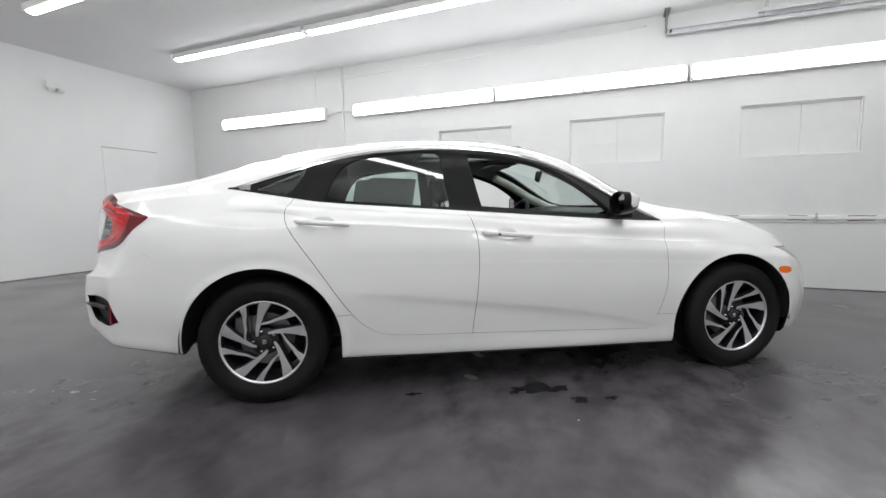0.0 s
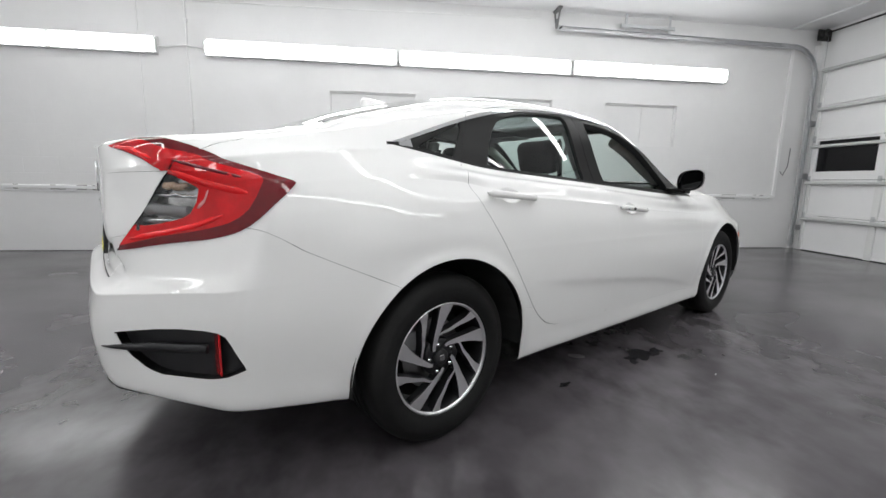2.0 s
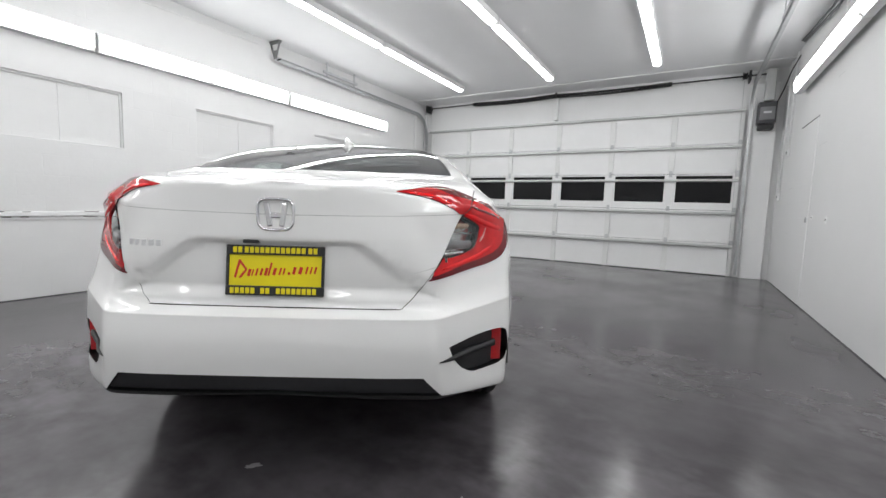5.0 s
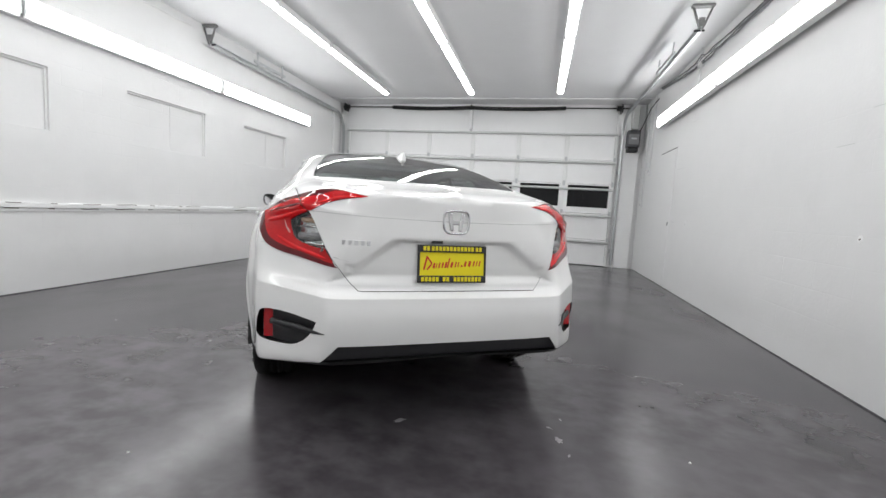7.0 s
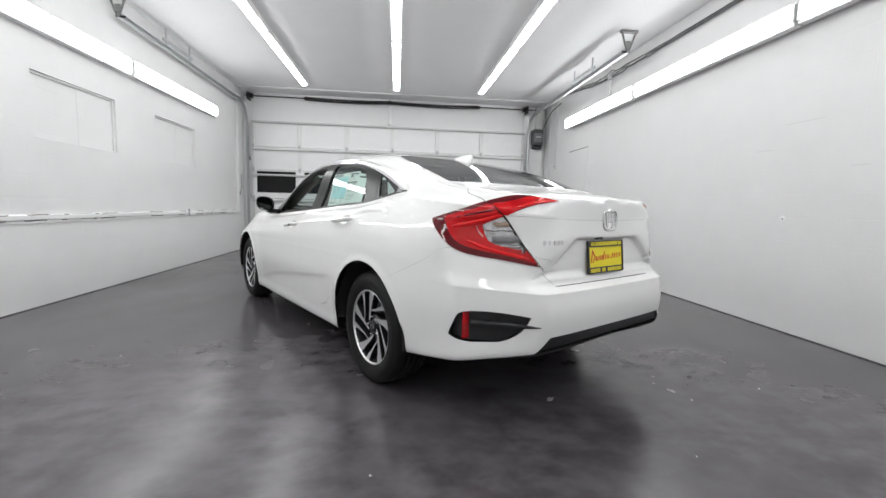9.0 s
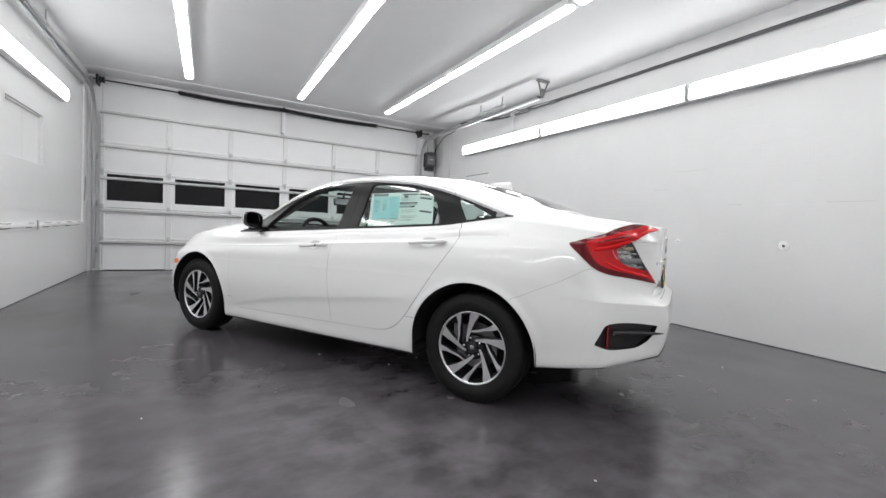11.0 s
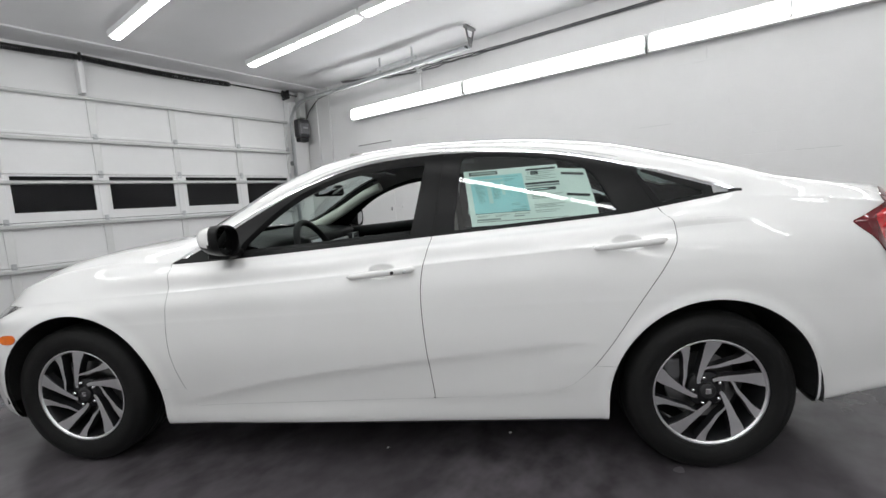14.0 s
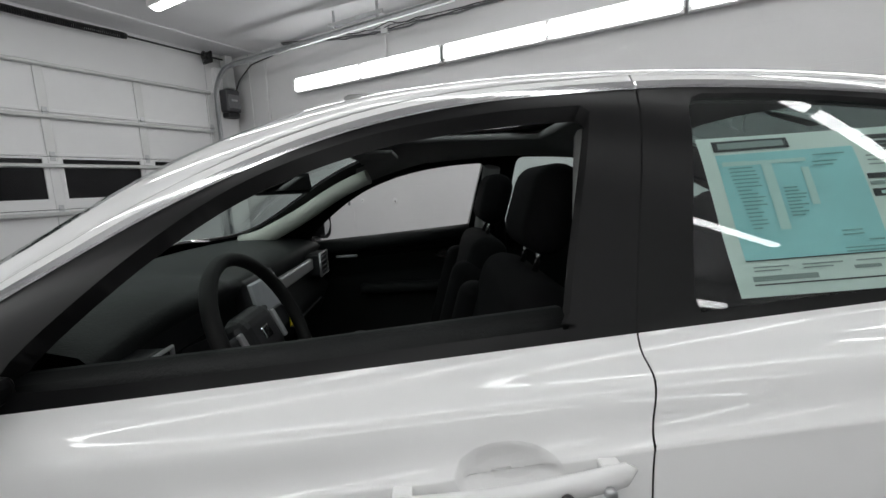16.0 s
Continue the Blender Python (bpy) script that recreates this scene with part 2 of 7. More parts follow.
def ribbon(pts, width, thick, taper=None):
    """A flat bar along points; each point has (place, across, out)."""
    bm = bmesh.new()
    rows = []
    for i, (p, across, out) in enumerate(pts):
        k = taper[i] if taper else 1
        a, o = across * (width * k / 2), out * (thick * (0.4 + 0.6 * k))
        rows.append([bm.verts.new(q) for q in (p - a, p - a * 0.8 + o, p + a * 0.8 + o, p + a)])
    for r, q in zip(rows, rows[1:]):
        for k in range(4):
            f = bm.faces.new((r[k], r[(k + 1) % 4], q[(k + 1) % 4], q[k]))
            f.smooth = True
    bm.faces.new(rows[0])
    bm.faces.new(rows[-1][::-1])
    bmesh.ops.recalc_face_normals(bm, faces=bm.faces)
    return bm


def curve_fn(*pts):
    """A smooth function through (x, value) points that does not overshoot."""
    xs = np.array([p[0] for p in pts], float)
    ys = np.array([p[1] for p in pts], float)
    h = np.diff(xs)
    d = np.diff(ys) / h
    m = np.zeros(len(xs))
    for i in range(1, len(xs) - 1):
        if d[i - 1] * d[i] > 0:
            w1, w2 = 2 * h[i] + h[i - 1], h[i] + 2 * h[i - 1]
            m[i] = (w1 + w2) / (w1 / d[i - 1] + w2 / d[i])
    m[0], m[-1] = d[0], d[-1]

    def f(x):
        x = np.clip(np.asarray(x, float), xs[0], xs[-1])
        i = np.clip(np.searchsorted(xs, x) - 1, 0, len(xs) - 2)
        t = (x - xs[i]) / h[i]
        return (ys[i] * (1 + 2 * t) * (1 - t) ** 2 + m[i] * h[i] * t * (1 - t) ** 2
                + ys[i + 1] * t * t * (3 - 2 * t) + m[i + 1] * h[i] * t * t * (t - 1))
    return f

# ---- the room ----
NORTH, SOUTH, WEST, EAST, CEIL = 3.13, -3.49, -7.0, 5.66, 3.32
DOOR_X = 5.60          # inner face of the roller door's panels
DOOR_LO, DOOR_HI, DOOR_TOP = -2.99, 2.97, 2.74


def wall_box(name, lo, hi, material, label=""):
    return tagged(mesh_object(name, box(lo, hi), material), label, "wall", kind="structure")


tagged(mesh_object("floor", box((WEST - 0.3, SOUTH - 0.3, -0.15), (EAST + 0.3, NORTH + 0.3, 0)), M_FLOOR), "dark grey painted concrete floor, glossy and stained", "floor", kind="structure")
tagged(mesh_object("ceiling", box((WEST - 0.3, SOUTH - 0.3, CEIL), (EAST + 0.3, NORTH + 0.3, CEIL + 0.15)), M_CEIL), "smooth white painted ceiling", "ceiling", kind="structure")
wall_box("wall_west", (WEST - 0.2, SOUTH - 0.2, 0), (WEST, NORTH + 0.2, CEIL), M_PLASTER, "plain white painted plaster wall")
wall_box("wall_south", (WEST, SOUTH - 0.2, 0), (EAST + 0.2, SOUTH, CEIL), M_WALL, "white painted concrete block wall")

# north wall with three filled window recesses
WINS = [(-1.65, -0.51), (0.29, 1.44), (2.245, 3.375)]
W_LO, W_HI = 1.54, 2.14
bm = bmesh.new()
add_box(bm, (WEST, NORTH, 0), (EAST + 0.2, NORTH + 0.2, W_LO))
add_box(bm, (WEST, NORTH, W_HI), (EAST + 0.2, NORTH + 0.2, CEIL))
edges = [WEST] + [v for w in WINS for v in w] + [EAST + 0.2]
for a, b in zip(edges[0::2], edges[1::2]):
    add_box(bm, (a, NORTH, W_LO), (b, NORTH + 0.2, W_HI))
for a, b in WINS:
    add_box(bm, (a, NORTH + 0.06, W_LO), (b, NORTH + 0.2, W_HI))
wall_n = tagged(mesh_object("wall_north", bm, M_WALL), "white painted block wall with covered window recesses", "wall", kind="structure")

# east wall round the garage door
bm = bmesh.new()
add_box(bm, (EAST, SOUTH - 0.2, DOOR_TOP - 0.02), (EAST + 0.2, NORTH + 0.2, CEIL))
add_box(bm, (EAST, SOUTH - 0.2, 0), (EAST + 0.2, DOOR_LO + 0.02, DOOR_TOP - 0.02))
add_box(bm, (EAST, DOOR_HI - 0.02, 0), (EAST + 0.2, NORTH + 0.2, DOOR_TOP - 0.02))
tagged(mesh_object("wall_east", bm, M_PLASTER), "white wall above the wide garage door", "wall", kind="structure")


# ---- lamps ----
def strip_lamp(name, length, wall=0):
    """An eight-foot strip light: enamel body and two lit wrap-round diffusers. It lies along x, hanging at z 0, or facing -y or +y on a wall."""
    lamp = thing(name, Matrix(), "long white strip light with two lit diffusers, fixed to the %s" % ("wall" if wall else "ceiling"), "strip light",
                 "wall strip lights" if wall else "ceiling strip lights")
    hw = 0.09 if wall else 0.056
    turn = pose(0, 0, 0, 90 * (-1 if wall > 0 else 1 if wall < 0 else 0))
    if wall < 0:
        for bx in (0.4, length - 0.4):
            part("lamp_bracket", box((bx - 0.02, -0.03, 0.1), (bx + 0.02, 0.03, 0.155), 0, 1, turn), M_LAMPBODY, lamp)
    part("lamp_body", box((0.004, -hw - (0.012 if wall else 0.016), 0.036), (length - 0.004, hw + (0.012 if wall else 0.016), 0.105), 0.006, 2, turn), M_LAMPBODY, lamp)
    n = 8
    for k in range(2):
        a, b = 0.026 - 0.012 * k + k * length / 2, (k + 1) * length / 2 - (0.014 + 0.012 * k)
        bm = bmesh.new()
        rings = []
        for x, s in ((a, 0.3), (a + 0.008, 0.7), (a + 0.026, 1), (b - 0.026, 1), (b - 0.008, 0.7), (b, 0.3)):
            ring = []
            for i in range(n + 1):
                w = math.pi * i / n
                ring.append(bm.verts.new(turn @ Vector((x, -hw * math.cos(w) * (0.6 + 0.4 * s), 0.044 - 0.036 * s * math.sin(w) ** 0.6))))
            rings.append(ring)
        for p, q in zip(rings, rings[1:]):
            for i in range(n):
                f = bm.faces.new((p[i], p[i + 1], q[i + 1], q[i]))
                f.smooth = True
        bm.faces.new(rings[0][::-1])
        bm.faces.new(rings[-1])
        bmesh.ops.recalc_face_normals(bm, faces=bm.faces)
        part("diffuser", bm, M_TUBEWALL if wall else M_TUBE, lamp, "lit white diffuser")
    if wall:
        for x in (0.008, length / 2, length - 0.008):
            part("end_cap", box((x - 0.009, -hw * 0.8, 0.018), (x + 0.009, hw * 0.8, 0.05), 0.004, 1, turn), M_STRUT, lamp, "grey end cap")
    return lamp


ceil_lamp = strip_lamp("ceiling_strip_light", 2.46)
first = True
for y, x0 in ((1.655, 4.60), (-0.085, 4.60), (-1.74, 4.52)):
    for k in range(4):
        m = pose(x0 - 2.5 * (k + 1) + 0.03, y, CEIL - 0.105)
        if first:
            ceil_lamp.matrix_basis, first = m, False
        else:
            copy_thing(ceil_lamp, m)
lamp_n = strip_lamp("wall_strip_light", 2.41, wall=1)
for k, x in enumerate((1.69, -0.74, -3.165, -6.12)):
    m = pose(x, NORTH - 0.105, 2.582)
    if k == 0:
        lamp_n.matrix_basis = m
    else:
        copy_thing(lamp_n, m)
lamp_s = strip_lamp("wall_strip_light", 2.41, wall=-1)
# the lamp at x -5.50 is unseen, added to brighten the car's tail
for k, x in enumerate((1.79, -0.64, -3.07, -5.50)):
    m = pose(x, SOUTH + 0.15, 2.678)
    if k == 0:
        lamp_s.matrix_basis = m
    else:
        copy_thing(lamp_s, m)

# ---- garage door ----
GD = thing("garage_door", Matrix(), "closed white sectional garage door with a row of dark windows", "garage door")
SEC = (DOOR_TOP) / 5
EDGES = [0.0, SEC, 2 * SEC, 1.70, 4 * SEC, DOOR_TOP]
COLS = [DOOR_HI - (DOOR_HI - DOOR_LO) * k / 6 for k in range(7)]
for k in range(5):
    z0, z1 = EDGES[k] + 0.003, EDGES[k + 1] - 0.003
    if k == 2:
        bm = box((DOOR_X, DOOR_LO, z0), (DOOR_X + 0.045, DOOR_HI, 1.205), 0.003, 1)
        add_box(bm, (DOOR_X, DOOR_LO, 1.682), (DOOR_X + 0.045, DOOR_HI, z1), 0.002, 1)
        for a, b in zip(COLS, COLS[1:]):
            c = (a + b) / 2
            add_box(bm, (DOOR_X, c + 0.42, 1.205), (DOOR_X + 0.045, a, 1.682))
            add_box(bm, (DOOR_X, b, 1.205), (DOOR_X + 0.045, c - 0.42, 1.682))
        sec = part("door_section", bm, M_DOORP, GD, "white section with six windows")
        for a, b in zip(COLS, COLS[1:]):
            c = (a + b) / 2
            part("window_pane", box((DOOR_X + 0.018, c - 0.425, 1.20), (DOOR_X + 0.024, c + 0.425, 1.684)), M_NIGHT, sec, "dark night-time pane")
            bm = bmesh.new()
            for lo, hi in (((c - 0.42, 1.205), (c + 0.42, 1.219)), ((c - 0.42, 1.672), (c + 0.42, 1.682)), ((c - 0.42, 1.219), (c - 0.406, 1.672)), ((c + 0.406, 1.219), (c + 0.42, 1.672))):
                add_box(bm, (DOOR_X - 0.003, lo[0], lo[1]), (DOOR_X + 0.02, hi[0], hi[1]), 0.002, 1)
            part("window_frame", bm, M_DOORP, sec)
    else:
        bm = box((DOOR_X + 0.012, DOOR_LO, z0), (DOOR_X + 0.045, DOOR_HI, z1), 0.002, 1)
        add_box(bm, (DOOR_X, DOOR_LO, z0), (DOOR_X + 0.012, DOOR_HI, z0 + 0.035), 0.003, 1)
        add_box(bm, (DOOR_X, DOOR_LO, z1 - 0.035), (DOOR_X + 0.012, DOOR_HI, z1), 0.003, 1)
        sec = part("door_section", bm, M_DOORP, GD)
    for i, y in enumerate(COLS):
        w = 0.045 if 0 < i < 6 else 0.03
        yy = min(max(y, DOOR_LO + 0.03), DOOR_HI - 0.03)
        part("stile", box((DOOR_X - 0.012, yy - w, z0 + 0.002), (DOOR_X + 0.001 if k == 2 else DOOR_X + 0.013, yy + w, z1 - 0.002), 0.004, 1), M_DOORP if k == 2 else M_STILE, sec, "grey steel stile" if k != 2 else "")
        if k:
            hinge = box((DOOR_X - 0.02, yy - 0.025, z0 - 0.05), (DOOR_X - 0.012, yy + 0.025, z0 + 0.05), 0.003, 1)
            add_tube(hinge, [(DOOR_X - 0.024, yy - 0.03, z0), (DOOR_X - 0.024, yy + 0.03, z0)], 0.008, 8)
            part("hinge", hinge, M_STEEL, sec)
    zs = (k + 1) * SEC - (0.05 if k < 4 else 0.03)
    bm = bmesh.new()
    prof = [(0.0, -0.026), (-0.03, -0.022), (-0.045, -0.012), (-0.045, 0.012), (-0.03, 0.022), (0.0, 0.026)]
    ends = [[bm.verts.new((DOOR_X - 0.011 + px, y, zs + pz)) for px, pz in prof] for y in (DOOR_LO + 0.01, DOOR_HI - 0.01)]
    for i in range(5):
        bm.faces.new((ends[0][i], ends[0][i + 1], ends[1][i + 1], ends[1][i]))
    bm.faces.new(ends[0])
    bm.faces.new(ends[1][::-1])
    bmesh.ops.recalc_face_normals(bm, faces=bm.faces)
    part("strut", bm, M_STRUT, sec, "grey steel strut")
part("bottom_seal", box((DOOR_X - 0.005, DOOR_LO, 0.0), (DOOR_X + 0.05, DOOR_HI, 0.014), 0.004, 1), M_PLASTIC, GD, "black rubber bottom seal")


def track(y, s):
    """The side track: upright, bend and a run under the ceiling, with its hanger."""
    t = thing("door_track", Matrix(), "galvanised garage door track fixed to the wall and ceiling", "door track", "garage door tracks")
    pts = [(5.52, y, 0.05), (5.52, y, 2.62)]
    for k in range(9):
        a = math.radians(90 * k / 8)
        pts.append((5.52 - 0.42 * (1 - math.cos(a)), y, 2.62 + 0.42 * math.sin(a)))
    pts.append((1.42, y, 3.075))
    bm = bmesh.new()
    rows = []
    for i, p in enumerate(pts):
        q0, q1 = Vector(pts[max(i - 1, 0)]), Vector(pts[min(i + 1, len(pts) - 1)])
        d = (q1 - q0).normalized()
        n = Vector((d.z, 0, -d.x))
        p = Vector(p)
        rows.append([bm.verts.new(p + n * a + Vector((0, b * s, 0))) for a, b in ((0.03, -0.022), (0.03, 0.014), (-0.03, 0.014), (-0.03, -0.022), (-0.024, -0.022), (-0.024, 0.008), (0.024, 0.008), (0.024, -0.022))])
    for a, b in zip(rows, rows[1:]):
        for k in range(8):
            bm.faces.new((a[k], a[(k + 1) % 8], b[(k + 1) % 8], b[k]))
    bm.faces.new(rows[0])
    bm.faces.new(rows[-1][::-1])
    bmesh.ops.recalc_face_normals(bm, faces=bm.faces)
    part("rail", bm, M_STEEL, t)
    part("hanger_plate", box((1.38, y - 0.11, CEIL - 0.03), (1.44, y + 0.11, CEIL), 0.004, 1), M_STRUTDARK, t, "grey perforated angle")
    for k in (-1, 1):
        part("hanger_leg", tube([(1.41, y + 0.095 * k, CEIL - 0.02), (1.41, y + 0.012 * k, 3.07)], 0.013, 4), M_STRUTDARK, t)
    part("hanger_gusset", box((1.40, y - 0.03, 3.10), (1.415, y + 0.03, 3.19), 0.003, 1), M_STRUTDARK, t)
    part("stop_bolt", tube([(1.46, y - 0.05, 3.075), (1.46, y + 0.05, 3.075)], 0.012, 8), M_DARKSTEEL, t)
    part("back_brace", box((2.34, y - 0.012, 3.14), (3.16, y + 0.012, 3.185), 0.004, 1), M_STEEL, t)
    for x in (2.42, 3.08):
        part("brace_leg", box((x - 0.015, y - 0.006, 3.09), (x + 0.015, y + 0.006, CEIL), 0, 1), M_STEEL, t)
    for z in (0.35, 1.15, 1.95):
        part("track_bracket", box((5.53, y - 0.02, z - 0.04), (EAST, y + 0.02, z + 0.04), 0.004, 1), M_STEEL, t)
    return t


track(3.035, 1)
track(-3.05, -1)

# torsion shaft, springs and drums
TS = thing("torsion_spring_assembly", Matrix(), "black torsion springs on a shaft above the garage door", "door spring")
part("shaft", tube([(5.50, -3.30, 3.215), (5.50, 3.05, 3.215)], 0.0125, 10), M_DARKSTEEL, TS)
for a, b, sag in ((1.82, 0.10, 0.0), (0.02, -1.88, 0.0)):
    pts = []
    n = 300
    for k in range(n * 6 + 1):
        t = k / (n * 6)
        w = math.tau * t * 95
        pts.append((5.50 + 0.034 * math.cos(w), a + (b - a) * t, 3.212 - 0.022 * math.sin(math.pi * t) + 0.034 * math.sin(w)))
    part("spring", tube(pts, 0.0078, 5), M_DARKSTEEL, TS, "black coiled torsion spring")
    for y in (a, b):
        part("spring_cone", lathe([(0.014, -0.03), (0.034, -0.03), (0.038, 0.0), (0.034, 0.03), (0.014, 0.03)], 16), M_DARKSTEEL, TS, "", at=pose(5.50, y, 3.212))
part("centre_bracket", box((5.49, 0.03, 2.76), (EAST, 0.09, 3.26), 0.006, 1), M_PLASTER, TS, "white painted centre bracket")
part("bearing_plate", box((5.44, 0.045, 3.16), (5.56, 0.075, 3.27), 0.01, 2), M_DARKSTEEL, TS)
for y in (2.93, -2.93):
    part("cable_drum", lathe([(0.014, -0.03), (0.058, -0.03), (0.06, -0.022), (0.046, -0.018), (0.046, 0.02), (0.06, 0.024), (0.06, 0.03), (0.014, 0.03)], 20), M_DARKSTEEL, TS, "", at=pose(5.50, y, 3.215))
    part("lift_cable", tube([(5.548, y, 3.21), (5.555, y, 0.12)], 0.003, 6), M_STEEL, TS)
    part("end_bearing", box((5.44, y + (0.05 if y > 0 else -0.08), 3.13), (EAST, y + (0.08 if y > 0 else -0.05), 3.29), 0.01, 2), M_DARKSTEEL, TS)

# side-mounted opener
OP = thing("door_opener", Matrix(), "dark grey side-mounted garage door opener on the wall", "door opener")
part("opener_housing", box((5.40, -3.37, 2.44), (5.62, -3.13, 2.78), 0.03, 4), M_GREYDARK, OP)
part("opener_cover", box((5.385, -3.345, 2.50), (5.405, -3.155, 2.70), 0.008, 2), M_GREYPL, OP, "grey front cover")
part("opener_label", box((5.380, -3.30, 2.60), (5.387, -3.20, 2.63), 0.001, 1), M_STEEL, OP)
part("opener_base", box((5.42, -3.35, 2.36), (5.60, -3.15, 2.44), 0.02, 3), M_PLASTIC, OP)
part("opener_sprocket_box", box((5.43, -3.33, 2.80), (5.57, -3.2, 3.28), 0.015, 2), M_STRUT, OP)
part("opener_cord", tube([(5.5, -3.36, 2.75), (5.47, -3.43, 2.95), (5.2, -3.465, 3.15), (4.7, -3.47, 3.2)], 0.008, 8), M_DARKSTEEL, OP)

# jamb boards beside the door, batten on the ceiling
for y0, y1 in ((-3.40, -3.10), (3.08, NORTH)):
    tagged(mesh_object("trim", box((5.56, y0, 0), (EAST, y1, 3.1), 0.006, 1), M_PLASTER), "white door jamb board", "trim", kind="structure")
tagged(mesh_object("trim", box((5.10, SOUTH, CEIL - 0.022), (5.15, NORTH, CEIL), 0.006, 2), M_CEIL), "white ceiling batten", "trim", kind="structure")


# ---- north wall: ledge, trim, conduits, window recesses ----
def chipped_bar(name, x0, x1, y0, z0, z1, depth, label):
    """A painted timber ledge with chipped edges."""
    bm = bmesh.new()
    n = int((x1 - x0) / 0.06)
    rows = []
    for i in range(n + 1):
        x = x0 + (x1 - x0) * i / n
        wob = 0.004 * noise.noise((x * 1.7, 3, 0)) + 0.003 * noise.noise((x * 9, 1, 0))
        rows.append([bm.verts.new(v) for v in ((x, y0, z0 + wob), (x, y0 - depth, z0 + 0.004 + wob), (x, y0 - depth - 0.003 * noise.noise((x * 14, 5, 0)), z1 - 0.008 + wob * 2), (x, y0 - depth + 0.008, z1 + wob * 2), (x, y0, z1 + wob))])
    for a, b in zip(rows, rows[1:]):
        for k in range(4):
            f = bm.faces.new((a[k], b[k], b[k + 1], a[k + 1]))
            f.material_index = 1 if k in (2, 3) and noise.noise((a[0].co.x * 3.1, k * 2.0, 9)) + 0.5 * noise.noise((a[0].co.x * 12, k, 4)) > 0.06 else 0
    bm.faces.new(rows[0])
    bm.faces.new(rows[-1][::-1])
    bmesh.ops.recalc_face_normals(bm, faces=bm.faces)
    return tagged(mesh_object(name, bm, [M_PLASTER, M_CHIP]), label, "trim", kind="structure")


chipped_bar("trim", -5.65, 5.17, NORTH, 0.80, 0.848, 0.035, "white painted wall ledge with chipped paint")
chipped_bar("trim", -6.45, 5.17, NORTH, 0.765, 0.796, 0.016, "white painted board under the ledge")
tagged(mesh_object("trim", box((5.15, NORTH - 0.03, 0.82), (5.205, NORTH, 3.04), 0.006, 1), M_PLASTER), "white painted corner board", "trim", kind="structure")
for i, (a, b) in enumerate(WINS):
    w = thing("window_%d" % (i + 1), Matrix(), "covered window recess painted over in white", "window", kind="structure")
    bm = bmesh.new()
    for lo, hi in (((a, W_HI - 0.022), (b, W_HI)), ((a, W_LO), (a + 0.018, W_HI - 0.022)), ((b - 0.018, W_LO), (b, W_HI - 0.022))):
        add_box(bm, (lo[0], NORTH + 0.022, lo[1]), (hi[0], NORTH + 0.06, hi[1]), 0.003, 1)
    part("window_frame", bm, M_WALL, w)
    part("window_sill", box((a, NORTH + 0.002, W_LO), (b, NORTH + 0.06, W_LO + 0.008), 0.003, 1), M_WALL, w)
    c = (a + b) / 2 + 0.03
    part("cover_board", box((a + 0.004, NORTH + 0.042, W_LO), (c - 0.001, NORTH + 0.06, W_HI), 0.002, 1), M_WALL, w)
    part("cover_board", box((c + 0.001, NORTH + 0.042, W_LO), (b - 0.004, NORTH + 0.06, W_HI), 0.002, 1), M_WALL, w)


def conduit(name, pts, r, label, material=None, clips=()):
    t = thing(name, Matrix(), label, "conduit", "wall conduits")
    part("pipe", tube(pts, r, 10), material or M_PLASTER, t)
    for p in clips:
        part("clip", box([c - 0.018 for c in p], [c + 0.018 for c in p], 0.005, 2), M_PLASTER, t)
    return t


conduit("conduit", [(-3.38, NORTH - 0.012, CEIL), (-3.38, NORTH - 0.012, 0.85)], 0.012, "white painted conduit down the wall", None, [(-3.38, NORTH - 0.012, 2.9), (-3.38, NORTH - 0.012, 1.7)])
conduit("conduit", [(-3.94, NORTH - 0.006, CEIL), (-3.94, NORTH - 0.006, 0.85)], 0.006, "thin white painted cable down the wall")
conduit("conduit", [(-3.75, NORTH - 0.05, 2.56), (-3.38, NORTH - 0.03, 2.60), (-3.15, NORTH - 0.05, 2.56)], 0.008, "white cable between two strip lights")
conduit("conduit", [(-3.3, NORTH - 0.008, 3.13), (-1.4, NORTH - 0.008, 3.16), (1.2, NORTH - 0.008, 3.22)], 0.006, "thin white cable along the wall top")
conduit("conduit", [(5.38, NORTH - 0.008, 1.58), (5.37, NORTH - 0.008, 1.3), (5.30, NORTH - 0.008, 1.16), (5.25, NORTH - 0.008, 1.22)], 0.006, "loose grey cable by the door", M_GREYPL)
t = thing("wall_clip", pose(3.02, NORTH - 0.04, 0.83), "small grey metal bracket on the ledge", "bracket")
part("plate", box((-0.012, -0.012, -0.06), (0.012, 0.004, 0.05), 0.004, 1), M_STEEL, t)

# ---- south wall: cables, marks, flush door, switches ----
for k in range(4):
    pts = []
    for i in range(60):
        x = 4.45 - 7.6 * i / 59
        base = 3.30 - 0.19 * min(1, max(0, (4.45 - x) / 1.6))
        wild = math.exp(-((x - 2.6) / 0.9) ** 2)
        pts.append((x, SOUTH + 0.025 + 0.012 * k + 0.03 * wild * abs(noise.noise((x * 3, k * 7, 2))), base + 0.012 * k * (0.4 + wild) + (0.05 * wild + 0.004) * noise.noise((x * 4.1, k * 5.3, 1))))
    t = thing("wall_cable", Matrix(), "dark dusty cable sagging along the top of the wall", "cable", "wall cables")
    part("strand", tube(pts, 0.007 if k else 0.011, 6), M_GREYDARK if k % 2 else M_GREYPL, t)
conduit("conduit", [(2.62, SOUTH + 0.03, CEIL), (2.62, SOUTH + 0.03, 2.76)], 0.010, "white conduit feeding a strip light")
t = thing("junction_box", pose(2.62, SOUTH + 0.03, 3.13), "small white junction box on the wall", "junction box")
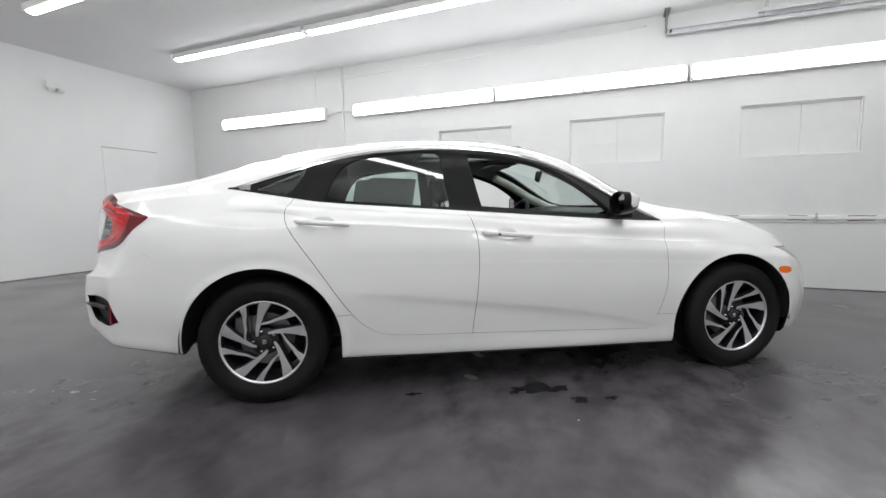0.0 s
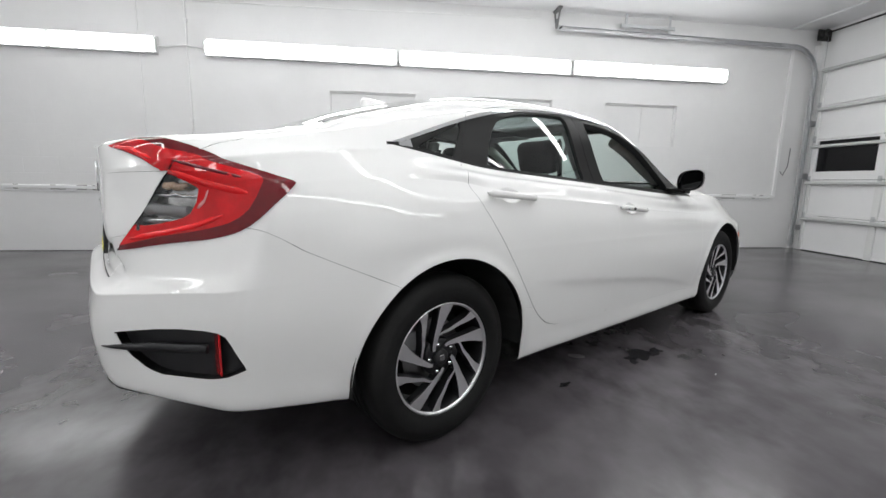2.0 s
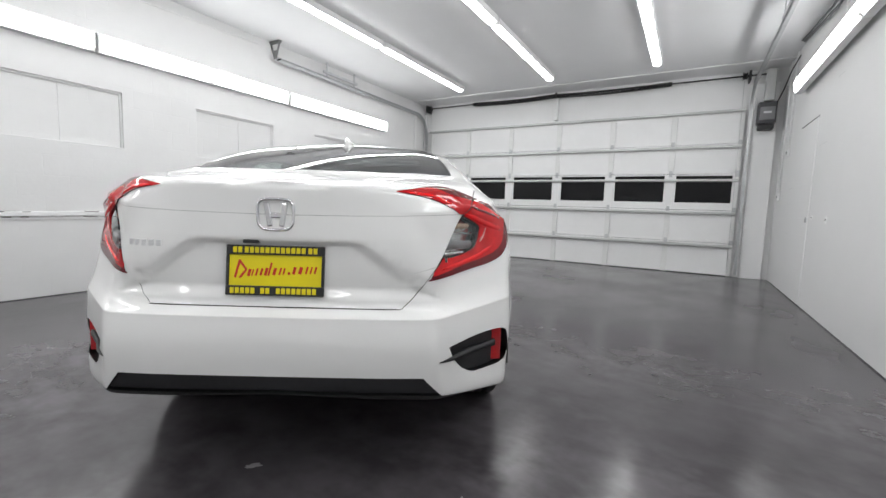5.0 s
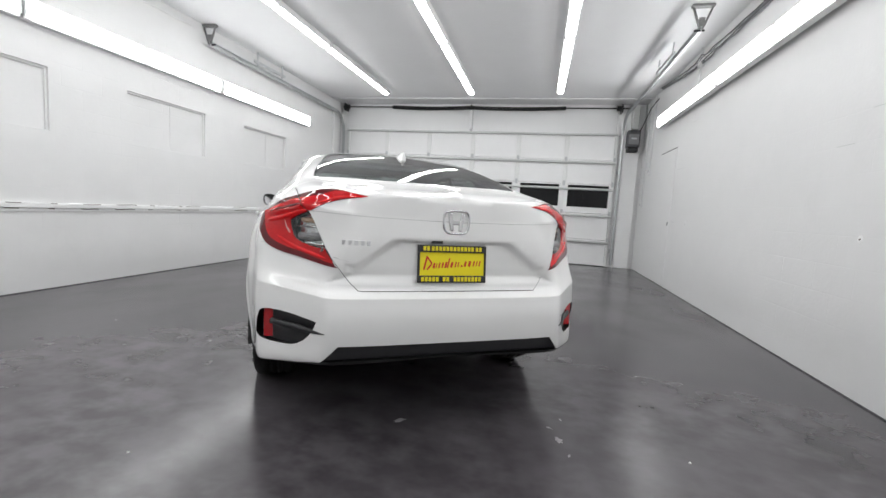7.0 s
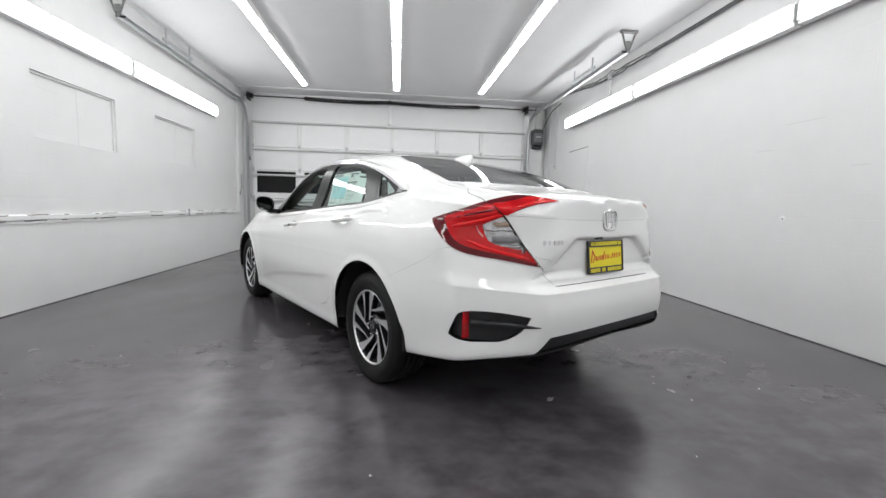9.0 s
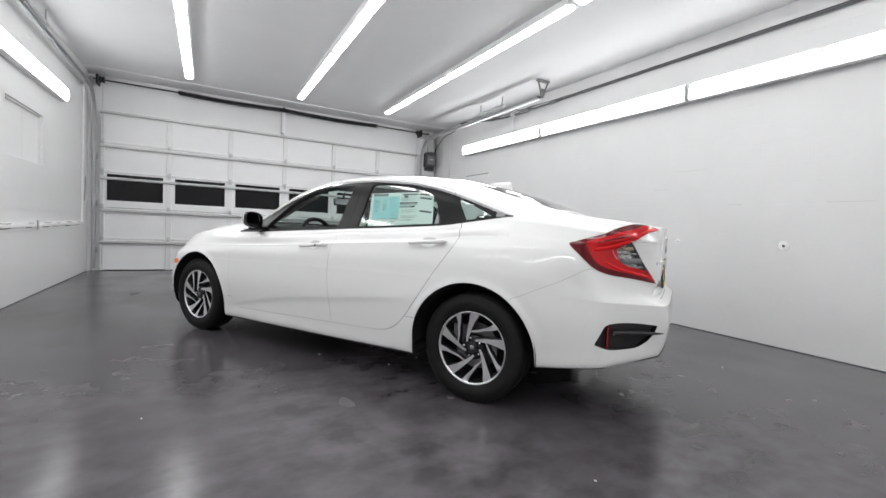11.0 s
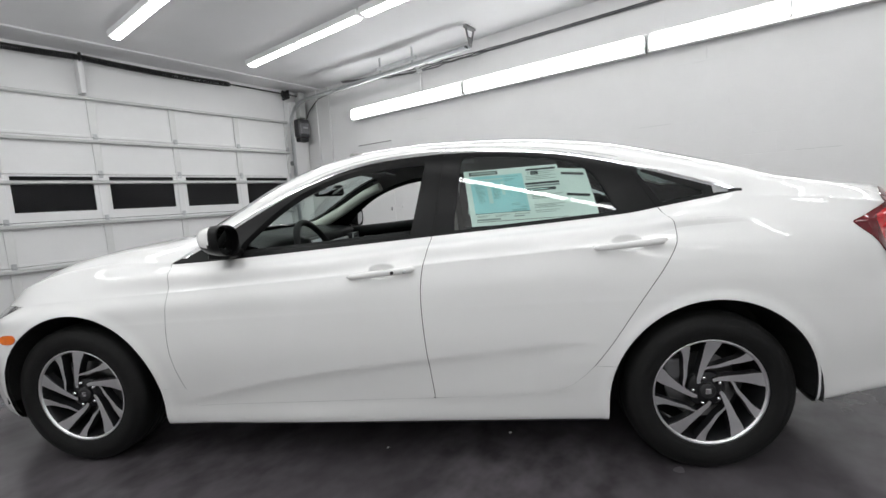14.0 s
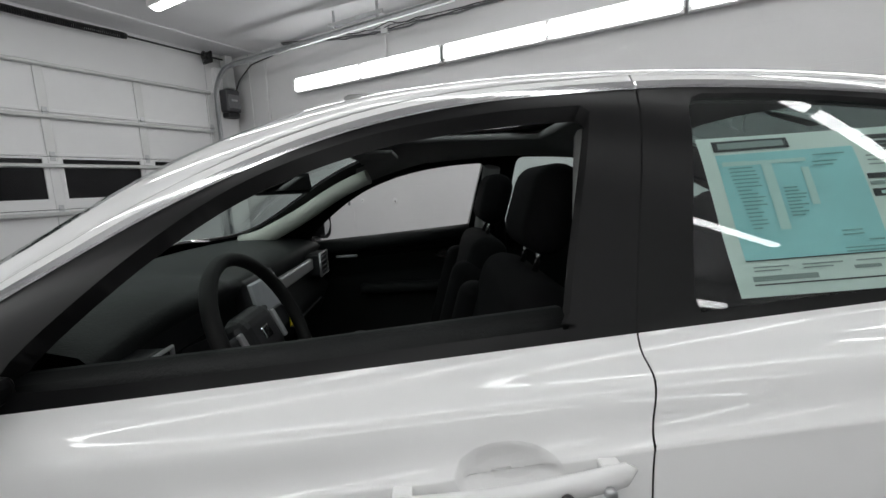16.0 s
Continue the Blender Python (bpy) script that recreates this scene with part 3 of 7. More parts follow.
part("body", box((-0.05, -0.03, -0.05), (0.05, 0.03, 0.05), 0.006, 2), M_PLASTER, t)
conduit("conduit", [(4.9, SOUTH + 0.012, CEIL), (4.9, SOUTH + 0.012, 1.95)], 0.012, "white painted conduit by the opener", None, [(4.9, SOUTH + 0.012, 2.6)])
conduit("conduit", [(5.28, SOUTH + 0.012, CEIL), (5.28, SOUTH + 0.012, 1.36)], 0.010, "white painted conduit by the opener")
for x, z in ((4.90, 1.93), (5.30, 1.32)):
    t = thing("switch_box", pose(x, SOUTH, z), "small white switch box on the wall", "switch")
    part("back_box", box((-0.035, 0.0, -0.055), (0.035, 0.03, 0.055), 0.006, 2), M_PLASTER, t)
    part("rocker", box((-0.012, 0.03, -0.02), (0.012, 0.036, 0.02), 0.003, 1), M_GREYPL, t)
fd = thing("door_1", Matrix(), "flush white painted door in the block wall", "door", kind="structure")
part("leaf", box((3.36, SOUTH - 0.01, 0.01), (4.16, SOUTH + 0.006, 2.135), 0.003, 1), M_WALL, fd)
# solid dark strip that paints the shadow line along the door's top
part("gap_shade", box((3.36, SOUTH - 0.004, 2.137), (4.18, SOUTH + 0.004, 2.149)), M_GREYDARK, fd, "dark gap over the door")
part("latch", box((3.42, SOUTH, 0.96), (3.46, SOUTH + 0.012, 1.02), 0.004, 1), M_GREYPL, fd)
for x, z, r in ((-1.65, 0.99, 0.014), (-0.60, 0.985, 0.007), (2.64, 1.0, 0.012), (3.2, 1.02, 0.008)):
    t = thing("bolt_hole", pose(x, SOUTH + 0.001, z), "rusty bolt stub in the white wall", "bolt")
    part("stub", lathe([(0.0, 0.006), (r * 0.6, 0.006), (r, 0.0), (0.0, -0.002)], 14), M_CHIP, t)
    part("patch", lathe([(0.0, 0.0015), (r * 3.2, 0.001), (r * 3.6, -0.001), (0.0, -0.002)], 18), M_PLASTER, t, "lighter filler round the hole")
rng = random.Random(5)
for k in range(20):
    x, z = rng.uniform(-3.2, 4.6), 0.2 * rng.randint(4, 14) + rng.uniform(-0.005, 0.005)
    w = rng.uniform(0.10, 0.34)
    t = thing("joint_crack", pose(x, SOUTH, z), "fine open mortar joint in the white wall", "crack", "joint cracks")
    part("groove", box((0, -0.002, -0.0018), (w, 0.0012, 0.0018)), M_STRUT if k % 3 else M_STILE, t)

# ---- west wall ----
wd = thing("door_2", Matrix(), "flush white painted door in the plaster wall", "door", kind="structure")
part("leaf", box((WEST - 0.01, 1.45, 0.01), (WEST + 0.008, 2.34, 2.03), 0.003, 1), M_PLASTER, wd)
# solid grey strip painted in place of the shade above the leaf
part("gap_shade", box((WEST - 0.004, 1.44, 2.032), (WEST + 0.004, 2.35, 2.041)), M_GREYPL, wd, "dark gap over the door")
el = thing("emergency_light", pose(WEST, 0.86, 2.87), "small white twin emergency light on the wall", "emergency light")
part("body", box((0, -0.10, -0.05), (0.06, 0.10, 0.05), 0.012, 3), M_LAMPBODY, el)
for y in (-0.06, 0.06):
    part("lamp_head", lathe([(0.0, 0.0), (0.03, 0.0), (0.045, 0.05), (0.04, 0.06), (0.0, 0.06)], 18, "X"), M_LAMPBODY, el, "", at=pose(0.05, y, -0.055, 0, 25))
ws = thing("wall_skirting_mark", pose(WEST, -1.2, 0), "thin grey dirt line at the foot of the wall", "trim", kind="structure")
part("strip", box((0.0, -2.2, 0.0), (0.004, 4.3, 0.012)), M_GREYPL, ws)

for y0, y1 in ((SOUTH, SOUTH + 0.003), (NORTH - 0.003, NORTH)):
    tagged(mesh_object("trim", box((WEST, y0, 0.0), (5.50, y1, 0.008)), M_GREYDARK), "thin dark dirt line at the foot of the wall", "trim", kind="structure")

# ---- the car: shape ----
CAR = thing("car", pose(0.012, 0.002, 0, 0, 0, 31.4), "white four-door fastback saloon parked on the floor, front windows down", "car")


class Rail:
    """One line round the half car, from the middle of the tail along the side to the middle of the nose."""
    def __init__(self, w, z, xr, xf, x0r=-1.85, pr=2.8, x0f=1.55, pf=2.4, facet=9.0):
        self.facet = facet          # flat facet across the rear corner, where y - x is this
        self.w, self.z, self.xr, self.xf, self.x0r, self.pr, self.x0f, self.pf = w, z, xr, xf, x0r, pr, x0f, pf


RAILS = [
    Rail(curve_fn((-2.0, 0.66), (2.0, 0.66)), curve_fn((-2.25, 0.40), (-1.9, 0.36), (-1.6, 0.27), (-1.2, 0.21), (2.1, 0.19)), -2.25, 2.05),
    Rail(curve_fn((-2.1, 0.79), (-1.74, 0.828), (-1.4, 0.85), (-1.0, 0.858), (0, 0.858), (0.9, 0.858), (1.7, 0.83), (2.0, 0.77)),
         curve_fn((-2.33, 0.392), (-2.2, 0.36), (-2.0, 0.322), (-1.743, 0.287), (-0.97, 0.226), (-0.39, 0.214), (0.8, 0.2), (1.69, 0.21), (2.1, 0.19)), -2.33, 2.19, -1.85, 4.6, facet=2.852),
    Rail(curve_fn((-2.1, 0.797), (-1.85, 0.828), (-1.6, 0.862), (-1.0, 0.872), (0, 0.868), (0.9, 0.872), (1.6, 0.87), (2.0, 0.80)),
         curve_fn((-2.35, 0.468), (-2.1, 0.43), (-1.9, 0.40), (-1.0, 0.315), (0, 0.3), (1.0, 0.3), (2.1, 0.32)), -2.345, 2.26, -1.85, 4.8, facet=2.857),
    Rail(curve_fn((-2.1, 0.803), (-1.85, 0.84), (-1.6, 0.882), (-1.0, 0.896), (0, 0.893), (1.0, 0.896), (1.6, 0.885), (2.0, 0.80)),
         curve_fn((-2.35, 0.56), (-1.9, 0.56), (-1.3, 0.56), (0, 0.55), (1.3, 0.52), (2.1, 0.48)), -2.35, 2.28, -1.85, 4.8, facet=2.857),
    Rail(curve_fn((-2.1, 0.797), (-1.85, 0.836), (-1.6, 0.88), (-1.0, 0.894), (0, 0.891), (1.0, 0.892), (1.6, 0.875), (2.0, 0.77)),
         curve_fn((-2.35, 0.645), (-1.9, 0.68), (-1.3, 0.71), (0, 0.69), (1.3, 0.645), (2.1, 0.58)), -2.338, 2.26, -1.85, 4.5, facet=2.847),
    Rail(curve_fn((-2.1, 0.79), (-1.85, 0.832), (-1.6, 0.878), (-1.0, 0.889), (0, 0.885), (1.0, 0.885), (1.6, 0.865), (2.0, 0.745)),
         curve_fn((-2.35, 0.668), (-1.9, 0.74), (-1.3, 0.80), (0, 0.775), (1.3, 0.71), (2.1, 0.62)), -2.292, 2.24, -1.85, 3.8, facet=2.815),
    Rail(curve_fn((-2.1, 0.808), (-1.85, 0.822), (-1.5, 0.862), (-1.0, 0.866), (0, 0.864), (0.8, 0.862), (1.4, 0.845), (2.0, 0.70)),
         curve_fn((-2.35, 0.83), (-2.0, 0.885), (-1.5, 0.915), (-1.0, 0.914), (-0.55, 0.889), (-0.25, 0.867), (0, 0.843), (0.8, 0.79), (1.5, 0.75), (2.1, 0.66)), -2.296, 2.2, -1.82, 4.2, facet=2.752),
    Rail(curve_fn((-2.1, 0.725), (-1.8, 0.747), (-1.5, 0.735), (-1.2, 0.734), (-1.05, 0.745), (-0.3, 0.7645), (0.58, 0.784), (0.87, 0.776), (1.3, 0.765), (1.7, 0.73), (2.0, 0.62)),
         curve_fn((-2.3, 0.978), (-2.05, 1.02), (-1.85, 1.045), (-1.52, 1.07), (-1.2, 1.04), (-1.05, 1.017), (-0.3, 0.967), (0.58, 0.908), (0.87, 0.905), (1.1, 0.91), (1.36, 0.885), (1.6, 0.83), (1.86, 0.73), (2.1, 0.64)),
         -2.286, 2.13, -1.8, 3.5, facet=2.745),
    Rail(curve_fn((-2.1, 0.62), (-1.85, 0.645), (-1.55, 0.655), (-1.1, 0.615), (-0.6, 0.594), (-0.35, 0.59), (0, 0.60), (0.3, 0.63), (0.62, 0.675), (0.87, 0.695), (1.3, 0.67), (1.7, 0.62), (2.0, 0.5)),
         curve_fn((-2.3, 1.055), (-2.0, 1.088), (-1.75, 1.125), (-1.55, 1.158), (-1.09, 1.262), (-0.81, 1.314), (-0.36, 1.342), (0, 1.322), (0.31, 1.226), (0.62, 1.06), (0.8, 0.985), (1.04, 0.955), (1.36, 0.922), (1.6, 0.868), (1.86, 0.765), (2.1, 0.66)),
         -2.287, 2.08, -1.8, 3.2, facet=2.70),
    Rail(curve_fn((-2.1, 0.46), (-1.75, 0.50), (-1.3, 0.49), (-0.6, 0.47), (0, 0.48), (0.5, 0.53), (0.9, 0.56), (1.5, 0.5), (2.0, 0.4)),
         curve_fn((-2.3, 1.066), (-2.0, 1.100), (-1.8, 1.131), (-1.6, 1.202), (-1.3, 1.279), (-1.0, 1.338), (-0.6, 1.375), (-0.3, 1.379), (0.03, 1.357), (0.4, 1.258), (0.71, 1.1), (0.93, 1.0), (1.2, 0.965), (1.5, 0.92), (1.8, 0.83), (2.1, 0.69)),
         -2.288, 2.05, -1.85, 2.4),
    Rail(curve_fn((-2.1, 0.24), (2.0, 0.24)),
         curve_fn((-2.3, 1.069), (-2.0, 1.104), (-1.82, 1.14), (-1.6, 1.216), (-1.3, 1.30), (-1.0, 1.361), (-0.6, 1.397), (-0.3, 1.402), (0.0, 1.386), (0.35, 1.315), (0.7, 1.152), (0.98, 1.01), (1.2, 0.985), (1.5, 0.945), (1.8, 0.86), (2.1, 0.71)),
         -2.290, 2.04, -1.9, 2.3),
    Rail(curve_fn((-2.1, 0.0), (2.0, 0.0)),
         curve_fn((-2.3, 1.070), (-2.0, 1.106), (-1.82, 1.143), (-1.6, 1.22), (-1.3, 1.307), (-1.0, 1.369), (-0.6, 1.404), (-0.3, 1.409), (0.0, 1.393), (0.35, 1.325), (0.7, 1.165), (1.0, 1.015), (1.2, 0.99), (1.5, 0.95), (1.8, 0.868), (2.1, 0.72)),
         -2.291, 2.03, -1.9, 2.3),
]
N_CAP, N_MID, N_SUB = 46, 190, 8


def cap_angles():
    """Angles that step evenly along a rounded end of the car."""
    a = np.linspace(math.pi / 2, 0, 4001)
    x, y = 0.45 * np.sin(a) ** (2 / 2.8), 0.8 * np.cos(a) ** (2 / 2.8)
    s = np.concatenate([[0], np.cumsum(np.hypot(np.diff(x), np.diff(y)))])
    return np.interp(np.linspace(0, s[-1], N_CAP + 1), s, a)


CAP_A = cap_angles()
CAP_OLD = 34 * (1 - CAP_A / (math.pi / 2))


def rail_points(r):
    a = CAP_A[:-1]
    xr = r.x0r + (r.xr - r.x0r) * np.sin(a) ** (2 / r.pr)
    cr = np.cos(a) ** (2 / r.pr)
    xm = np.linspace(r.x0r, r.x0f, N_MID)
    b = CAP_A[::-1][1:]
    xf = r.x0f + (r.xf - r.x0f) * np.sin(b) ** (2 / r.pf)
    cf = np.cos(b) ** (2 / r.pf)
    x = np.concatenate([xr, xm, xf])
    c = np.concatenate([cr, np.ones(N_MID), cf])
    c[0] = c[-1] = 0
    y = r.w(x) * c
    z = r.z(x)
    flow = np.clip((x + 1.55) / 0.3, 0, 1) * np.clip((1.35 - x) / 0.3, 0, 1)
    flow = flow * flow * (3 - 2 * flow)
    for i in np.where(flow > 0)[0]:      # even the line's bend, so that the sheen runs straight
        u = x - x[i]
        w = np.exp(-(u / 0.17) ** 2 / 2)
        w[w < 1e-3] = 0
        y[i] += flow[i] * (np.polyfit(u[w > 0], c[w > 0] * r.w(x[w > 0]), 2, w=w[w > 0])[2] - y[i])
        z[i] += flow[i] * (np.polyfit(u[w > 0], r.z(x[w > 0]), 2, w=w[w > 0])[2] - z[i])
    over = np.logaddexp(0, (y - x - r.facet) / 0.012) * 0.012 * (x < -1.5)
    x, y = x + over / 2, y - over / 2
    z = np.where(flow > 0, z, r.z(x))
    return np.stack([x, y, z], 1)


def shell_grid():
    """Positions (v, u, 3) of the half shell: rails joined by smooth sections."""
    rails = [rail_points(r) for r in RAILS]
    K, num = [], []
    for i, k in enumerate(rails):          # creased rails get close neighbours
        if i in (4, 6, 7):
            e = 0.07 if i != 7 else 0.1
            if i == 6:
                xs = k[:, :1]
                soft = np.clip((-0.95 - xs) / 0.35, 0, 1)
                wide = 0.07 + 0.33 * soft * soft * (3 - 2 * soft)
                low, high = k + (rails[5] - k) * wide, k + (rails[7] - k) * wide
                K += [low, k + soft * ((low + high) / 2 - k) * 0.5, high]
                num += [i - e, i, i + e]
                up = rails[7] - k
                n = np.cross(np.gradient(k, axis=0), up)
                n /= np.maximum(np.linalg.norm(n, axis=1, keepdims=True), 1e-9)
                n *= np.sign(n[len(n) // 2, 1])
                fade = np.clip((xs + 1.55) / 0.35, 0, 1) * np.clip((1.3 - xs) / 0.4, 0, 1)
                K.append(k + up * 0.5 + n * 0.018 * fade)
                num.append(6.5)
                continue
            K += [k + (rails[i - 1] - k) * e, k, k + (rails[i + 1] - k) * e]
            num += [i - e, i, i + e]
        else:
            K.append(k)
            num.append(i)
    K = np.stack(K)
    n = len(K)
    chord = np.linalg.norm(np.diff(K, axis=0), axis=2)
    chord = np.maximum(chord, 0.03 * chord.mean(1, keepdims=True))
    t = np.concatenate([np.zeros((1, K.shape[1])), np.cumsum(chord, axis=0)])[:, :, None]
    T = np.zeros_like(K)
    for i in range(n):
        if i == 0:
            T[i] = (K[1] - K[0]) / (t[1] - t[0])
        elif i == n - 1:
            T[i] = (K[-1] - K[-2]) / (t[-1] - t[-2])
            T[i][:, 2] *= 0.2
        else:
            h0, h1 = t[i] - t[i - 1], t[i + 1] - t[i]
            T[i] = ((K[i] - K[i - 1]) / h0 * h1 + (K[i + 1] - K[i]) / h1 * h0) / (h0 + h1)
    rows, vs = [], []
    for i in range(n - 1):
        h = t[i + 1] - t[i]
        for s in np.linspace(0, 1, (22 if num[i] in (2, 3) or 4 <= num[i] <= 6 and num[i + 1] <= 7 else N_SUB) if num[i + 1] - num[i] > 0.3 else 2, endpoint=False):
            rows.append(K[i] * (1 + 2 * s) * (1 - s) ** 2 + T[i] * h * s * (1 - s) ** 2 + K[i + 1] * s * s * (3 - 2 * s) + T[i + 1] * h * s * s * (s - 1))
            vs.append(num[i] + s * (num[i + 1] - num[i]))
    rows.append(K[-1])
    vs.append(num[-1])
    G = np.stack(rows)
    V = np.array(vs)
    x, y, z = G[..., 0], G[..., 1], G[..., 2]
    # sculpted lower door: hollow under a rising crease
    crease = 0.45 - (x - 0.05) * 0.118 - 0.1 * np.maximum(x - 0.05, 0) ** 2
    below = crease - z
    along = np.clip((x + 0.93) / 0.25, 0, 1) * np.clip((0.88 - x) / 0.25, 0, 1)
    hollow = np.where(below > 0, (1 - np.exp(-np.maximum(below, 0) / 0.028)) * np.clip(1 - below / 0.19, 0, 1), 0)
    y = y - 0.010 * hollow * along * (y > 0.6)
    # wheel arch lips
    for cx, r in ((-1.346, 0.387), (1.302, 0.388)):
        d = np.hypot(x - cx, z - 0.315)
        lip = np.exp(-((d - r) / 0.028) ** 2) * (z < 0.8)
        y = y + 0.009 * lip * (y > 0.6)
        swell = np.exp(-((d - r - 0.06) / 0.09) ** 2) * (z < 0.95)
        y = y + 0.004 * swell * (y > 0.6)
    return np.stack([x, y, z], -1), V


def grid_normals(G, V):
    du, dv = np.gradient(G, axis=1), np.gradient(G, axis=0)
    n = np.cross(du, dv)
    n /= np.maximum(np.linalg.norm(n, axis=2, keepdims=True), 1e-9)
    if (n * (G - np.array([0, 0, 0.7]))).sum(2).mean() < 0:
        n, turned = -n, True
    else:
        turned = False
    n[:, 0, 1] = n[:, -1, 1] = 0
    n[-1] = n[-2]
    n[-1, :, 1] = 0
    near = int((CAP_OLD < 4).sum())
    for j in range(near):
        n[-4:, j] = n[-5, near] * (1, 0, 1)
    n /= np.maximum(np.linalg.norm(n, axis=2, keepdims=True), 1e-9)
    up = np.array([-0.35, 0.0, 0.94])
    for j in range(len(n)):
        a = min(1.0, max(0.0, (V[j] - 8.6) / 0.8))
        if a > 0:
            w = a * np.clip(1 - CAP_OLD[:-1] / 28, 0, 1)[:, None] ** 0.5
            n[j, :N_CAP] = n[j, :N_CAP] * (1 - w) + up * w
    mid = int((CAP_OLD < 7).sum())
    for j in range(len(n)):
        if V[j] > 8.0:
            n[j, :mid] = n[j, mid] * (1, 0, 1)
    n /= np.maximum(np.linalg.norm(n, axis=2, keepdims=True), 1e-9)
    return n, turned


def rounded(points, cuts=3):
    """Closed outline with its corners cut round; a point given twice stays sharp."""
    p = np.array(points, float)
    for _ in range(cuts):
        q = np.roll(p, -1, axis=0)
        p = np.stack([0.75 * p + 0.25 * q, 0.25 * p + 0.75 * q], 1).reshape(-1, 2)
    keep = np.linalg.norm(p - np.roll(p, 1, axis=0), axis=1) > 1e-6
    return p[keep]


def outline(points, cuts=3):
    """Signed distance to a closed outline, negative inside."""
    poly = rounded(points, cuts)
    a, b = poly, np.roll(poly, -1, axis=0)
    ab = b - a
    L2 = (ab ** 2).sum(1)

    def f(P):
        P = np.asarray(P, float)
        out = np.empty(len(P))
        for i in range(0, len(P), 4000):
            Q = P[i:i + 4000, None, :]
            t = np.clip(((Q - a) * ab).sum(2) / L2, 0, 1)
            d = np.sqrt((((Q - a) - t[..., None] * ab) ** 2).sum(2)).min(1)
            x, y = Q[..., 0], Q[..., 1]
            cross = ((a[:, 1] > y) != (b[:, 1] > y)) & (x < (b[:, 0] - a[:, 0]) * (y - a[:, 1]) / (b[:, 1] - a[:, 1] + 1e-12) + a[:, 0])
            out[i:i + 4000] = np.where(cross.sum(1) % 2 == 1, -d, d)
        return out
    return f


class Shell:
    """The half shell as a bmesh that can be cut along outlines."""
    def __init__(self):
        G, V = shell_grid()
        N, flip = grid_normals(G, V)
        self.bm = bm = bmesh.new()
        self.lv = bm.verts.layers.float.new("v")
        self.ln = [bm.verts.layers.float.new("n" + c) for c in "xyz"]
        nv, nu = G.shape[:2]
        grid = []
        for j in range(nv):
            row = []
            for i in range(nu):
                v = bm.verts.new(G[j, i])
                v[self.lv] = V[j]
                for c in range(3):
                    v[self.ln[c]] = N[j, i, c]
                row.append(v)
            grid.append(row)
        for j in range(nv - 1):
            for i in range(nu - 1):
                loop = (grid[j][i], grid[j][i + 1], grid[j + 1][i + 1], grid[j + 1][i])
                bm.faces.new(loop[::-1] if flip else loop)

    def verts(self):
        vs = list(self.bm.verts)
        return vs, np.array([(*v.co, v[self.lv]) for v in vs])

    def cut(self, f, level=0.0):
        vs, P = self.verts()
        val = f(P) - level
        lay = {}
        for v, x in zip(vs, val):
            lay[v] = 0.0 if abs(x) < 2e-5 else float(x)
        edges = [e for e in self.bm.edges if lay[e.verts[0]] * lay[e.verts[1]] < 0]
        for e in edges:
            a, b = e.verts
            fa, fb = lay[a], lay[b]
            if fa * fb >= 0:
                continue
            t = fa / (fa - fb)
            data = [a[l] + (b[l] - a[l]) * t for l in (self.lv, *self.ln)]
            co = a.co.lerp(b.co, t)
            _, nvert = bmesh.utils.edge_split(e, a, t)
            nvert.co = co
            for l, x in zip((self.lv, *self.ln), data):
                nvert[l] = x
            lay[nvert] = 0.0
        todo = {fc for v, x in lay.items() if x == 0.0 for fc in v.link_faces}
        for fc in todo:
            loop = list(fc.verts)
            n = len(loop)
            zero = [i for i in range(n) if lay[loop[i]] == 0.0]
            if len(zero) < 2:
                continue
            signs = {lay[v] > 0 for v in loop if lay[v] != 0.0}
            if len(signs) < 2:
                continue
            best = None
            for i in range(len(zero)):
                for j in range(i + 1, len(zero)):
                    p, q = zero[i], zero[j]
                    if q - p in (1, n - 1):
                        continue
                    one = {lay[loop[k]] > 0 for k in range(p + 1, q) if lay[loop[k]] != 0}
                    two = {lay[loop[k % n]] > 0 for k in range(q + 1, p + n) if lay[loop[k % n]] != 0}
                    if len(one) == 1 and len(two) == 1 and one != two:
                        best = (p, q)
            if best:
                try:
                    bmesh.utils.face_split(fc, loop[best[0]], loop[best[1]])
                except ValueError:
                    pass

    def press(self, f, width, way, depth):
        """Push the area inside an outline in, over a sloping rim of that width."""
        for k in range(5):
            self.cut(f, -width * k / 4)
        vs, P = self.verts()
        val = f(P)
        moved = []
        for v, d in zip(vs, val):
            if d < 1e-4:
                t = min(1, max(0, -d / width))
                v.co += way(v) * (depth * t * t * (3 - 2 * t))
                moved.append(v)
        self.bm.normal_update()
        for v in moved:
            n = v.normal.copy()
            if abs(v.co.y) < 1e-5:
                n.y = 0
                n.normalize()
            for c in range(3):
                v[self.ln[c]] = n[c]

    def faces(self):
        fs = list(self.bm.faces)
        return fs, np.array([np.array([(*v.co, v[self.lv]) for v in f.verts]).mean(0) for f in fs])

    def extract(self, faces, sides=(1,), offset=0.0, weld=False):
        """Those faces as vertices, polygons and normals; sides: 1 left, -1 right."""
        co, no, polys = [], [], []
        for s in sides:
            ids = {}
            for f in faces:
                loop = []
                for v in f.verts:
                    if v not in ids:
                        n = Vector([v[l] for l in self.ln])
                        ids[v] = len(co)
                        p = v.co + n * offset
                        co.append((p.x, p.y * s, p.z))
                        no.append((n.x, n.y * s, n.z))
                    loop.append(ids[v])
                polys.append(loop if s > 0 else loop[::-1])
        return co, no, polys


